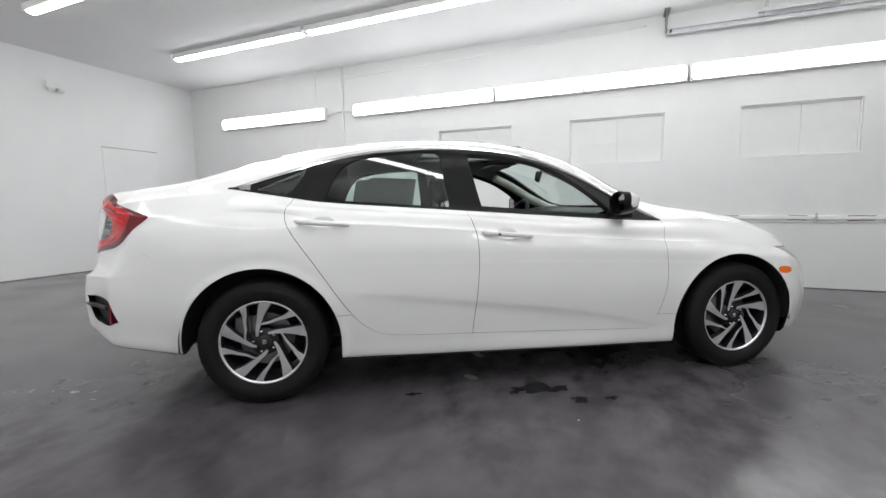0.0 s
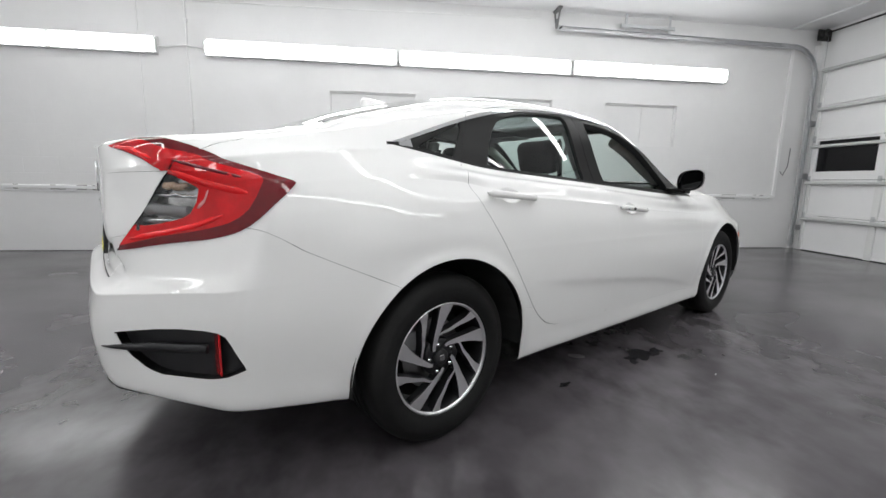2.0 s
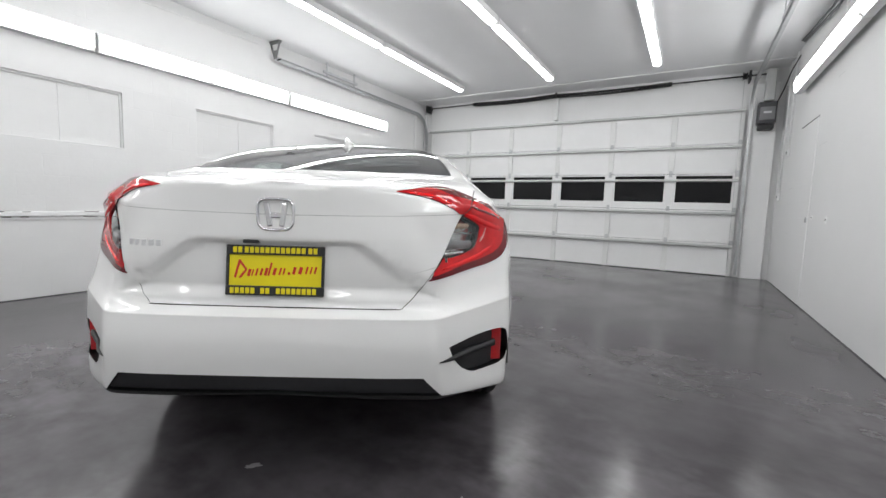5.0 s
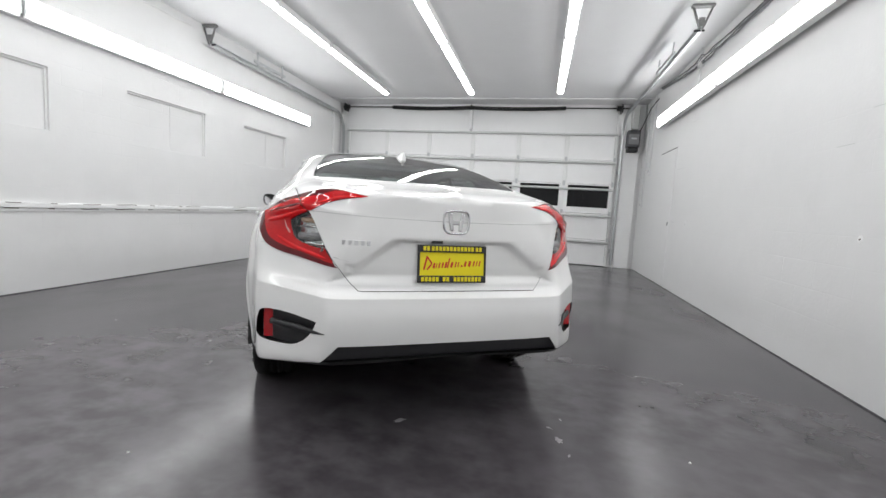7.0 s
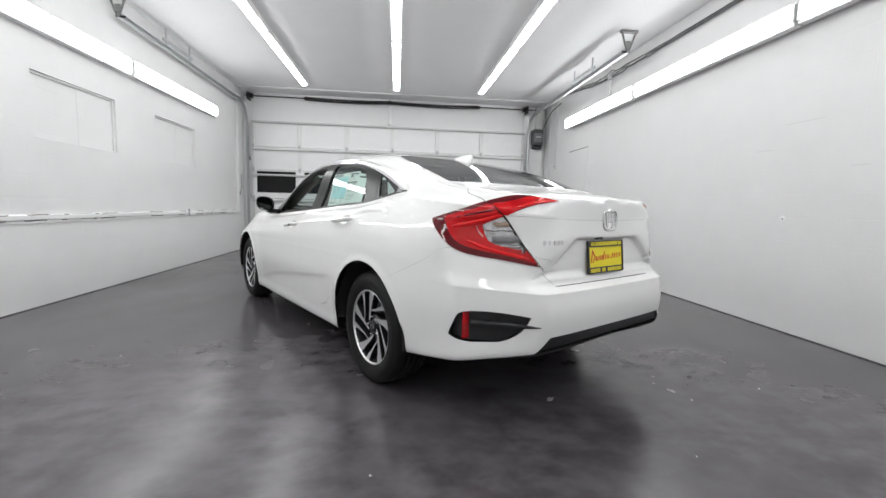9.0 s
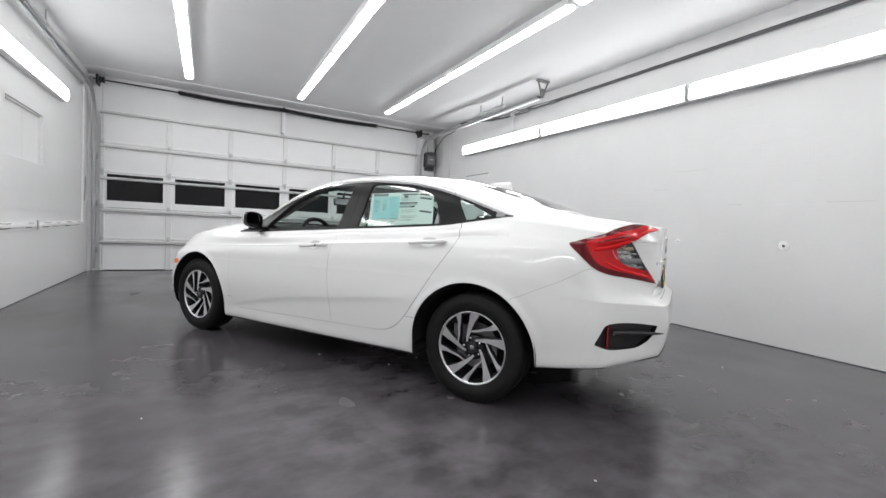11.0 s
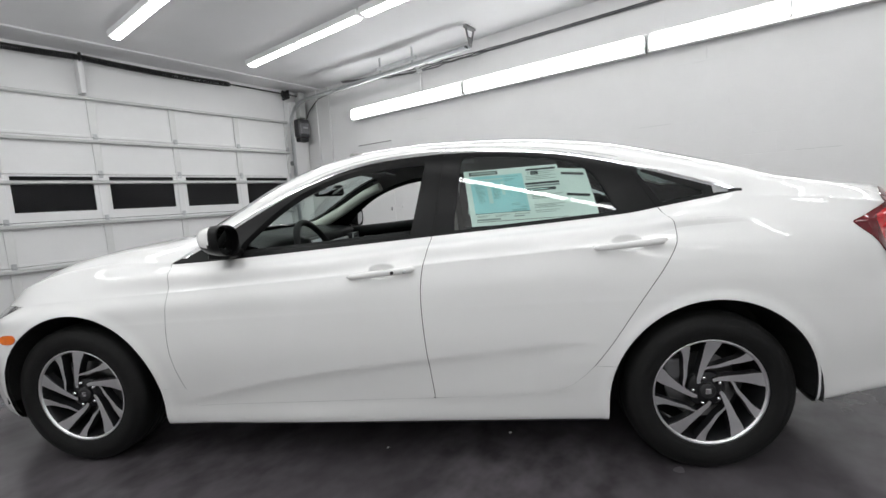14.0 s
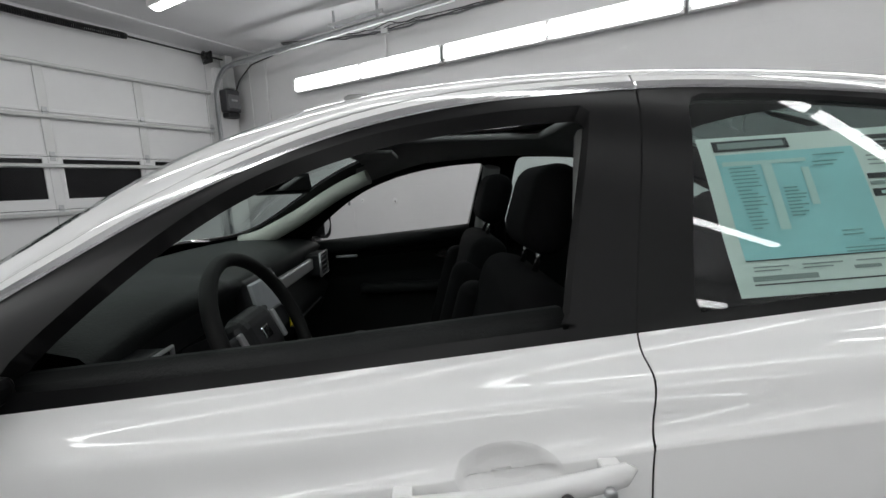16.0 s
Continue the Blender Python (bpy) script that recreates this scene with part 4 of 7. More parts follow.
def panel(name, data, material, parent, label="", thick=0.0, only_rim=False):
    """A body panel with the shell's own smooth normals; thick gives it a folded rim."""
    co, no, polys = data
    no = [tuple(n) for n in no]
    me = bpy.data.meshes.new(name)
    if thick:
        count = {}
        for p in polys:
            for a, b in zip(p, p[1:] + p[:1]):
                count[(a, b)] = count.get((a, b), 0) + 1
        rim = [(a, b) for (a, b) in count if (b, a) not in count and not (abs(co[a][1]) < 1e-5 and abs(co[b][1]) < 1e-5)]
        ids = {}
        for a, b in rim:
            for i in (a, b):
                if i not in ids:
                    ids[i] = len(co)
                    co.append(tuple(c - n * thick for c, n in zip(co[i], no[i])))
                    no.append(no[i])
        polys = ([] if only_rim else polys) + [[b, a, ids[a], ids[b]] for a, b in rim]
    me.from_pydata(co, [], polys)
    me.update()
    me.materials.append(material)
    me.shade_smooth()
    me.normals_split_custom_set_from_vertices(no)
    ob = new(name, me)
    ob.parent = parent
    return tagged(ob, label)

# ---- the car: materials ----
M_PAINT = mat("white_car_paint", (0.845, 0.843, 0.835), 0.6, spec=0.0, coat=1.0, vary=0.008, scale=2)
M_TRIM = mat("satin_black_trim", (0.006, 0.006, 0.0063), 0.30, spec=0.2, vary=0.12, scale=30)
M_RUBBER = mat("black_rubber", (0.012, 0.012, 0.012), 0.6, spec=0.3, vary=0.15, scale=40)
M_TYRE = mat("tyre_rubber", (0.010, 0.010, 0.010), 0.6, spec=0.25, vary=0.2, scale=25, bump=0.2, bscale=120)
M_TIP = mat("satin_grey_trim", (0.30, 0.30, 0.31), 0.35, 0.6, vary=0.06, scale=30)
M_CHROME = mat("chrome", (0.75, 0.75, 0.76), 0.12, 1.0)
M_ALLOY = mat("machined_alloy", (0.85, 0.85, 0.86), 0.36, 1.0, vary=0.05, scale=40)
M_ALLOYDARK = mat("dark_painted_alloy", (0.02, 0.02, 0.022), 0.3, 0.3)
M_DISC = mat("brake_disc_steel", (0.3, 0.3, 0.3), 0.35, 1.0, vary=0.15, scale=30)
M_INNER = mat("dark_inner_metal", (0.02, 0.02, 0.02), 0.7)
M_GLASS = glass("side_glass", (0.76, 0.86, 0.83), 0.95, 1.5)
M_GLASSREAR = glass("rear_glass", (0.30, 0.36, 0.35), 1.0, 1.55)
M_GLASSWIND = glass("windscreen_glass", (0.76, 0.86, 0.83), 0.9, 1.45)
M_GLASSCLEAR = glass("clear_lens", (0.9, 0.9, 0.9), 1.0, 1.5)
M_GLASSROOF = glass("sunroof_glass", (0.5, 0.55, 0.55), 1.0, 1.5)
M_RED = mat("red_lens", (0.58, 0.005, 0.009), 0.3, coat=1.0, vary=0.35, scale=15, spec=0.0, bump=0.15, bscale=70)
M_REDBAR = mat("bright_red_lens", (0.80, 0.010, 0.014), 0.3, coat=1.0, vary=0.2, scale=22, spec=0.0, bump=0.2, bscale=90)
# pale pink that paints a reflection onto the tail lens
M_PINKSHEEN = mat("pale_red_reflection", (0.75, 0.30, 0.29), 0.25, coat=1.0, vary=0.3, scale=40)
M_REDDARK = mat("dark_red_lens", (0.12, 0.002, 0.006), 0.2, spec=0.0, coat=1.0, vary=0.3, scale=14)
M_AMBERPALE = mat("pale_amber_cover", (0.50, 0.33, 0.22), 0.25, coat=1.0, vary=0.2, scale=60)
M_REFLRED = mat("red_reflector", (0.50, 0.01, 0.015), 0.15, coat=1.0, vary=0.25, scale=90)
M_AMBER = mat("amber_lens", (0.86, 0.17, 0.005), 0.3, coat=0.6, spec=0.0, vary=0.15, scale=60)
M_MIRROR = mat("mirror_glass", (0.85, 0.86, 0.87), 0.01, 1.0)
M_DASH = mat("charcoal_dash_plastic", (0.010, 0.011, 0.011), 0.55, spec=0.25, vary=0.12, scale=30, bump=0.3, bscale=250)
M_LINING = mat("grey_headlining", (0.22, 0.22, 0.215), 0.8, vary=0.05, scale=40)
M_SILVER = mat("silver_reflector", (0.68, 0.68, 0.68), 0.2, 0.95, vary=0.6, scale=28, bump=0.5, bscale=45)


# ---- the car: outlines in side view (x, z) ----
def side(points, lo=0.5, hi=20, cuts=3):
    f = outline(points, cuts)

    def g(P):
        d = f(P[:, (0, 2)])
        gate = (P[:, 1] > 0.4) & (P[:, 3] >= lo) & (P[:, 3] <= hi)
        return np.where(gate, d, np.maximum(d, 0.5))
    return g


def corner(points, sign, cuts=2):
    """Outline on a corner of the car, in (x + y or x - y, z)."""
    f = outline(points, cuts)

    def g(P):
        d = f(np.stack([P[:, 0] + sign * P[:, 1], P[:, 2]], 1))
        gate = (P[:, 0] < -1.5) if sign > 0 else (P[:, 0] > 1.4)
        return np.where(gate, d, np.maximum(d, 0.5))
    return g


def top(points, cuts=3):
    pts = list(points) + [(x, -y) for x, y in points[::-1] if y > 0]
    f = outline(pts, cuts)

    def g(P):
        d = f(P[:, :2])
        return np.where(P[:, 3] > 7.6, d, np.maximum(d, 0.5))
    return g


def arch(cx, rx):
    def g(P):
        d = np.hypot((P[:, 0] - cx) * 0.386 / rx, P[:, 2] - 0.318) - 0.386
        low = (P[:, 2] < 0.318)
        d = np.where(low, np.abs(P[:, 0] - cx) * 0.386 / rx - 0.386, d)
        return np.where((P[:, 1] > 0.62) & (P[:, 3] < 6.5) | (P[:, 3] < 1.5) & (P[:, 1] > 0.3), d, np.maximum(d, 0.5))
    return g


F_ARCH_R, F_ARCH_F = arch(-1.346, 0.383), arch(1.300, 0.390)
DLO = [(-1.515, 1.094), (-1.515, 1.094), (-1.2, 1.044), (-1.05, 1.019), (-0.3, 0.970), (0.58, 0.909), (0.88, 0.897), (0.88, 0.897), (0.64, 1.04), (0.31, 1.215),
       (0.0, 1.31), (-0.36, 1.332), (-0.6, 1.32), (-0.83, 1.298), (-1.09, 1.238)]
F_DLO = side(DLO, 5.9, 9.0)
F_WF = side([(-0.195, 0.98), (-0.195, 0.98), (0.53, 0.93), (0.60, 0.945), (0.34, 1.165), (0.12, 1.252), (-0.1, 1.287), (-0.265, 1.292), (-0.265, 1.292)], 5.9, 9.0, 3)
F_WR = side([(-0.375, 0.99), (-0.375, 0.99), (-1.045, 1.037), (-1.045, 1.037), (-0.955, 1.228), (-0.81, 1.277), (-0.6, 1.3), (-0.42, 1.306), (-0.42, 1.306)], 5.9, 9.0, 3)
F_WQ = side([(-1.395, 1.092), (-1.395, 1.092), (-1.215, 1.064), (-1.215, 1.064), (-1.125, 1.203), (-1.14, 1.205)], 5.9, 9.0, 3)
SEAM_B = [(-0.28, 0.316), (-0.245, 0.63), (-0.246, 0.835), (-0.292, 0.972), (-0.35, 1.345)]
F_DOORF = side([(0.875, 0.90), (0.875, 0.90), (0.845, 0.82), (0.845, 0.72), (0.852, 0.62), (0.845, 0.52), (0.82, 0.42), (0.785, 0.33), (0.77, 0.284), (0.77, 0.284), (0.60, 0.288)] + SEAM_B[:1] * 2 + SEAM_B[1:]
               + [(-0.35, 1.345), (0.0, 1.325), (0.32, 1.23), (0.66, 1.05)], 0.95, 9.0, 3)
F_DOORR = side(SEAM_B[:1] + SEAM_B + [(-0.35, 1.345), (-0.62, 1.333), (-0.85, 1.308), (-1.08, 1.258), (-1.085, 1.25), (-1.19, 1.045), (-1.237, 0.968), (-1.20, 0.88), (-1.075, 0.705), (-0.95, 0.51),
                                      (-0.865, 0.40), (-0.76, 0.335), (-0.6, 0.325)], 0.95, 9.0, 3)
def soft_rect(x0, x1, z0, z1, r):
    out = []
    for cx, cz, a in ((x1 - r, z1 - r, 0), (x0 + r, z1 - r, 90), (x0 + r, z0 + r, 180), (x1 - r, z0 + r, 270)):
        out += [(cx + r * math.cos(math.radians(a + k * 22.5)), cz + r * math.sin(math.radians(a + k * 22.5))) for k in range(5)]
    return out


F_FUEL = side(soft_rect(-1.532, -1.312, 0.867, 0.998, 0.035), 4.5, 7.5, 0)
F_MARK = side([(1.572, 0.60), (1.59, 0.623), (1.70, 0.612), (1.695, 0.575), (1.60, 0.578)], 0.5, 9.0, 1)
LIGHT = [(-1.885, 1.053), (-1.885, 1.053), (-1.64, 1.082), (-1.46, 1.054), (-1.30, 1.016), (-1.055, 0.957), (-1.055, 0.957), (-1.19, 0.836), (-1.34, 0.803), (-1.515, 0.79), (-1.768, 0.76), (-1.768, 0.76),
         (-1.565, 0.986), (-1.565, 0.986), (-1.70, 1.03)]
F_TL = corner(LIGHT, 1)
F_TLCLEAR = corner([(-1.70, 0.828), (-1.70, 0.828), (-1.568, 0.974), (-1.568, 0.974), (-1.535, 0.98), (-1.41, 0.943), (-1.405, 0.93), (-1.42, 0.895), (-1.45, 0.862), (-1.56, 0.84)], 1, 1)
F_TLRED = corner([(-1.88, 1.053), (-1.88, 1.053), (-1.70, 1.072), (-1.64, 1.06), (-1.54, 1.038), (-1.43, 1.028), (-1.21, 0.98), (-1.165, 0.962), (-1.165, 0.962), (-1.195, 0.89), (-1.26, 0.85), (-1.40, 0.824), (-1.55, 0.808),
                  (-1.752, 0.775), (-1.752, 0.775), (-1.56, 0.985), (-1.56, 0.985), (-1.70, 1.032)], 1, 2)
F_FOG = corner([(-1.727, 0.547), (-1.727, 0.547), (-1.50, 0.566), (-1.30, 0.562), (-1.262, 0.543), (-1.21, 0.449), (-1.21, 0.449), (-1.31, 0.424), (-1.47, 0.428), (-1.56, 0.433), (-1.65, 0.468), (-1.70, 0.508)], 1, 1)
F_HEAD = corner([(0.78, 0.735), (0.78, 0.735), (1.1, 0.725), (1.75, 0.66), (1.78, 0.60), (1.2, 0.60), (1.0, 0.645)], -1, 2)
F_FOGF = corner([(1.30, 0.33), (1.75, 0.33), (1.75, 0.5), (1.28, 0.52)], -1, 2)
F_GRILLE = corner([(1.85, 0.24), (2.6, 0.24), (2.6, 0.64), (1.9, 0.62)], -1, 1)
F_WIND = top([(1.085, 0.0), (1.06, 0.3), (0.965, 0.56), (0.86, 0.648), (0.56, 0.585), (0.27, 0.505), (0.27, 0.505), (0.30, 0.25), (0.315, 0.0)])
F_BACK = top([(-1.80, 0.0), (-1.785, 0.3), (-1.72, 0.56), (-1.70, 0.575), (-1.4, 0.535), (-1.06, 0.475), (-0.98, 0.42), (-0.955, 0.2), (-0.95, 0.0)])
F_SUN = top([(-0.47, 0.0), (-0.47, 0.40), (0.14, 0.41), (0.15, 0.0)], 4)
trunk_y = curve_fn((0.60, 0.385), (0.662, 0.40), (0.70, 0.437), (0.763, 0.488), (0.818, 0.527), (0.977, 0.603), (1.02, 0.632), (1.06, 0.64), (1.2, 0.64))
lid_y = curve_fn((-2.4, 0.64), (-2.05, 0.648), (-1.97, 0.658), (-1.90, 0.61), (-1.84, 0.55))
bump_z = curve_fn((-2.4, 0.85), (-1.99, 0.835), (-1.84, 0.76), (-1.64, 0.665), (-1.5, 0.60))
lid_line = curve_fn((0.0, 0.967), (0.3, 0.971), (0.62, 0.984))
hood_y = curve_fn((0.9, 0.665), (1.5, 0.635), (1.9, 0.52), (2.2, 0.40))


def F_TRUNK(P):
    k = np.clip((P[:, 2] - 1.02) / 0.03, 0, 1)
    edge = trunk_y(P[:, 2]) * (1 - k) + lid_y(P[:, 0]) * k
    d = np.maximum(np.maximum((P[:, 1] - edge) * 0.9, 0.670 - P[:, 2]), P[:, 0] + 1.85)
    return np.where(P[:, 3] > 3.2, d, np.maximum(d, 0.5))


def F_BUMP(P):
    d = np.maximum((P[:, 2] - bump_z(P[:, 0])) * 0.87, P[:, 0] + 1.5)
    return np.where(P[:, 3] < 9, d, np.maximum(d, 0.5))


def F_LINE(P):
    """The fine groove across the boot lid, through the emblem."""
    d = P[:, 2] - lid_line(P[:, 1])
    gate = (P[:, 0] < -2.0) & (P[:, 3] > 3.2) & (P[:, 2] > 0.93) & (P[:, 2] < 1.02)
    return np.where(gate, d, np.where(d < 0, np.minimum(d, -0.5), np.maximum(d, 0.5)))


def F_NICK(P):
    """The short fold from the plate hollow to the tail light."""
    d = P[:, 2] - 0.787 - (P[:, 1] - 0.44) * 0.25
    gate = (P[:, 0] < -2.0) & (P[:, 1] > 0.435) & (P[:, 1] < 0.56) & (np.abs(d) < 0.03)
    return np.where(gate, d, np.where(d < 0, -0.5, 0.5))


def F_DIFF(P):
    """The dark valance under the rear bumper."""
    d = np.maximum(P[:, 2] - 0.456, (P[:, 1] - 0.479 - (0.46 - P[:, 2]) * 0.9) * 0.74)
    d = np.maximum(d, P[:, 0] + 1.9)
    return np.where(P[:, 3] > 0.2, d, np.maximum(d, 0.5))


def F_HOOD(P):
    d = np.maximum(P[:, 1] - hood_y(P[:, 0]), np.maximum(0.99 - P[:, 0], P[:, 0] - 1.99))
    return np.where(P[:, 3] > 6.5, d, np.maximum(d, 0.5))


def F_REC(P):
    """The hollow that holds the number plate."""
    across = np.minimum((P[:, 1] - 0.281 - (0.888 - P[:, 2]) * 1.35) * 0.6, np.maximum(P[:, 2] - 0.787, (P[:, 1] - 0.47) * 0.8))
    d = np.maximum(np.maximum((P[:, 2] - 0.888) * 2.4, (0.692 - P[:, 2]) * 0.9), across)
    return np.where(P[:, 0] < -2.0, d, np.maximum(d, 0.5))


def oval(cx, cz, a, b):
    return [(cx + a * math.cos(k * math.tau / 24), cz + b * math.sin(k * math.tau / 24)) for k in range(24)]


F_CUPF = side(oval(-0.09, 0.846, 0.064, 0.032), 4.5, 7.5, 0)
F_CUPR = side(oval(-1.04, 0.920, 0.064, 0.031), 4.5, 7.5, 0)
F_SILL = side([(-1.2, 0.1), (-1.2, 0.1), (-1.2, 0.452), (-1.2, 0.452), (-0.6, 0.452), (0.2, 0.37), (1.2, 0.368), (1.2, 0.368), (1.2, 0.1), (1.2, 0.1)], 0.95, 4.0, 2)
dlo_mid = curve_fn((-1.52, 1.1), (-1.1, 1.13), (0.0, 1.12), (0.5, 1.0), (0.75, 0.948), (0.88, 0.905))
GAP, LID_GAP, T_GAP, B_GAP = 0.0016, 0.0034, 0.0018, 0.0005
sh = Shell()
sh.press(F_REC, 0.04, lambda v: Vector((1, 0, 0)), 0.024)
for f in (F_CUPF, F_CUPR):
    for q in (0.0, -0.004, -0.009, -0.015, -0.022):
        sh.cut(f, q)
for f in (F_TLRED, F_ARCH_R, F_ARCH_F, F_WF, F_WR, F_WQ, F_MARK, F_TL, F_TLCLEAR, F_FOG, F_HEAD, F_FOGF, F_GRILLE, F_WIND, F_BACK, F_SUN, F_DIFF):
    sh.cut(f)
sh.cut(F_DLO)
sh.cut(F_DLO, -0.011)
sh.cut(F_TL, -0.016)
for f in (F_BACK, F_WIND, F_SUN):
    sh.cut(f, 0.006)
for f, gap in ((F_DOORF, GAP), (F_DOORR, GAP), (F_HOOD, GAP), (F_SILL, GAP), (F_BUMP, B_GAP), (F_FUEL, B_GAP), (F_LINE, B_GAP), (F_NICK, B_GAP), (F_TRUNK, T_GAP), (F_TRUNK, LID_GAP)):
    sh.cut(f, gap)
    sh.cut(f, -gap)

fs, P = sh.faces()
D = {k: v(P) for k, v in dict(ar=F_ARCH_R, af=F_ARCH_F, dlo=F_DLO, wf=F_WF, wr=F_WR, wq=F_WQ, mark=F_MARK, tl=F_TL, clear=F_TLCLEAR, fog=F_FOG, head=F_HEAD, fogf=F_FOGF,
                             grille=F_GRILLE, wind=F_WIND, back=F_BACK, sun=F_SUN, diff=F_DIFF, df=F_DOORF, dr=F_DOORR, trunk=F_TRUNK, bump=F_BUMP, hood=F_HOOD, fuel=F_FUEL, cupf=F_CUPF, cupr=F_CUPR, sill=F_SILL, tlred=F_TLRED, line=F_LINE, nick=F_NICK).items()}
KIND = []
for i in range(len(fs)):
    d = {k: v[i] for k, v in D.items()}
    x, y, z, v = P[i]
    seam = any(abs(d[k]) < GAP for k in ("df", "dr", "hood")) or abs(d["trunk"]) < T_GAP or (abs(d["bump"]) < B_GAP and x < -1.52 and d["trunk"] > 0)
    if d["ar"] < 0 or d["af"] < 0:
        k = "none"
    elif v < 1 and abs(x) < 3:
        k = "under"
    elif d["dlo"] < 0:
        if d["wf"] < 0:
            k = "none"
        elif d["wr"] < 0:
            k = "rear_window"
        elif d["wq"] < 0:
            k = "quarter_window"
        elif abs(d["df"]) < GAP or abs(d["dr"]) < GAP:
            k = "gap"
        elif d["dlo"] > -0.011 and z > dlo_mid(x):
            k = "chrome"
        elif x < -1.405 and d["dlo"] < -0.011:
            k = "tip"
        else:
            k = "trim_f" if d["df"] < 0 else "trim_r" if d["dr"] < 0 else "trim_q" if x < -0.5 else "trim_sail"
    elif d["tl"] < 0:
        if abs(d["trunk"]) < LID_GAP:
            k = "gap"
        elif d["trunk"] < 0 and z < 0.984:
            k = "trunk"
        elif d["clear"] < 0:
            k = "clear"
        else:
            k = "red" if d["tlred"] < 0 else "red_dark"
    elif d["fog"] < 0:
        k = "fog"
    elif d["mark"] < 0:
        k = "mark"
    elif d["head"] < 0:
        k = "head"
    elif d["fogf"] < 0 or d["grille"] < 0:
        k = "front_black"
    elif d["wind"] < 0:
        k = "wind"
    elif d["back"] < 0:
        k = "back"
    elif d["sun"] < 0:
        k = "sun"
    elif d["wind"] < 0.006 or d["back"] < 0.006 or d["sun"] < 0.006:
        k = "seal"
    elif d["diff"] < 0:
        k = "diff"
    elif seam:
        k = "gap"
    elif d["cupf"] < 0:
        k = "cup_f"
    elif d["cupr"] < 0:
        k = "cup_r"
    elif d["df"] < 0:
        k = "door_f"
    elif d["dr"] < 0:
        k = "door_r"
    elif d["trunk"] < 0 and min(abs(d["line"]), abs(d["nick"])) < B_GAP:
        k = "gap"
    elif d["trunk"] < 0:
        k = "trunk"
    elif d["hood"] < 0:
        k = "hood"
    elif d["bump"] < 0:
        k = "bumper"
    elif abs(d["fuel"]) < B_GAP:
        k = "fuel_gap"
    elif d["fuel"] < 0:
        k = "fuel"
    elif abs(d["sill"]) < GAP:
        k = "gap"
    elif d["sill"] < 0:
        k = "sill"
    else:
        k = "body"
    KIND.append(k)
BY = {}
for f, k in zip(fs, KIND):
    BY.setdefault(k, []).append(f)


def take(*kinds):
    return [f for k in kinds for f in BY.get(k, [])]


def cup_panel(faces, f, s, door):
    """The smooth hollow behind a door handle."""
    co, no, polys = sh.extract(faces, (1,))
    d = f(np.array([(*c, 6.0) for c in co]))
    deep = np.clip(-d / 0.024, 0, 1)
    deep = 0.02 * deep * deep * (3 - 2 * deep)
    bm = bmesh.new()
    vs = [bm.verts.new((c[0] - n[0] * q, s * (c[1] - n[1] * q), c[2] - n[2] * q)) for c, n, q in zip(co, no, deep)]
    for p in polys:
        bm.faces.new([vs[i] for i in (p if s > 0 else p[::-1])]).smooth = True
    part("handle_cup", bm, M_PAINT, door, "smooth hollow behind the handle")


BODY = panel("body", sh.extract(take("body", "fuel", "fuel_gap"), (-1,)), M_PAINT, CAR, "glossy white body shell", 0.0018)
left = sh.extract(take("body"), (1,))
panel("body", left, M_PAINT, CAR, "glossy white body shell", 0.0018)
panel("fuel_flap", sh.extract(take("fuel"), (1,)), M_PAINT, CAR, "", 0.01)
panel("bonnet", sh.extract(take("hood"), (1, -1)), M_PAINT, CAR, "", 0.01)
BUMPER = panel("rear_bumper", sh.extract(take("bumper"), (1, -1)), M_PAINT, CAR, "", 0.0025)
panel("valance", sh.extract(take("diff"), (1, -1), -0.012), M_PLASTIC, BUMPER, "black plastic valance")
panel("underside", sh.extract(take("under"), (1, -1)), M_INNER, CAR)
panel("inner_skin", sh.extract([f for f, k, q in zip(fs, KIND, P) if not (k == "trunk" and q[0] < -2.15 and q[2] > 1.02) and k in ("body", "gap", "door_f", "door_r", "trunk", "hood", "bumper", "fuel", "fuel_gap", "sill", "trim_q", "trim_sail", "head", "front_black", "mark", "diff", "seal", "red", "red_dark")], (1, -1), -0.016), M_INNER, CAR, "dark inner metal skin")
panel("front_grille", sh.extract(take("front_black"), (1, -1), -0.01), M_PLASTIC, CAR, "black plastic lower grille", 0.0)
panel("glass_seal", sh.extract(take("seal"), (1, -1), -0.003), M_RUBBER, CAR, "black rubber glass seal")
def bowed(data, s):
    """Even barrel curve for a side pane's gloss."""
    co, no, polys = data
    no = []
    for x, y, z in co:
        a = math.radians(25 + 45 * (z - 1.15))
        no.append(tuple(Vector(((x + 0.65) * 0.15, s * math.cos(a), math.sin(a))).normalized()))
    return co, no, polys


lens_crease = curve_fn((-1.95, 1.085), (-1.56, 1.022), (-1.43, 0.985), (-1.25, 0.968), (-1.0, 0.956))


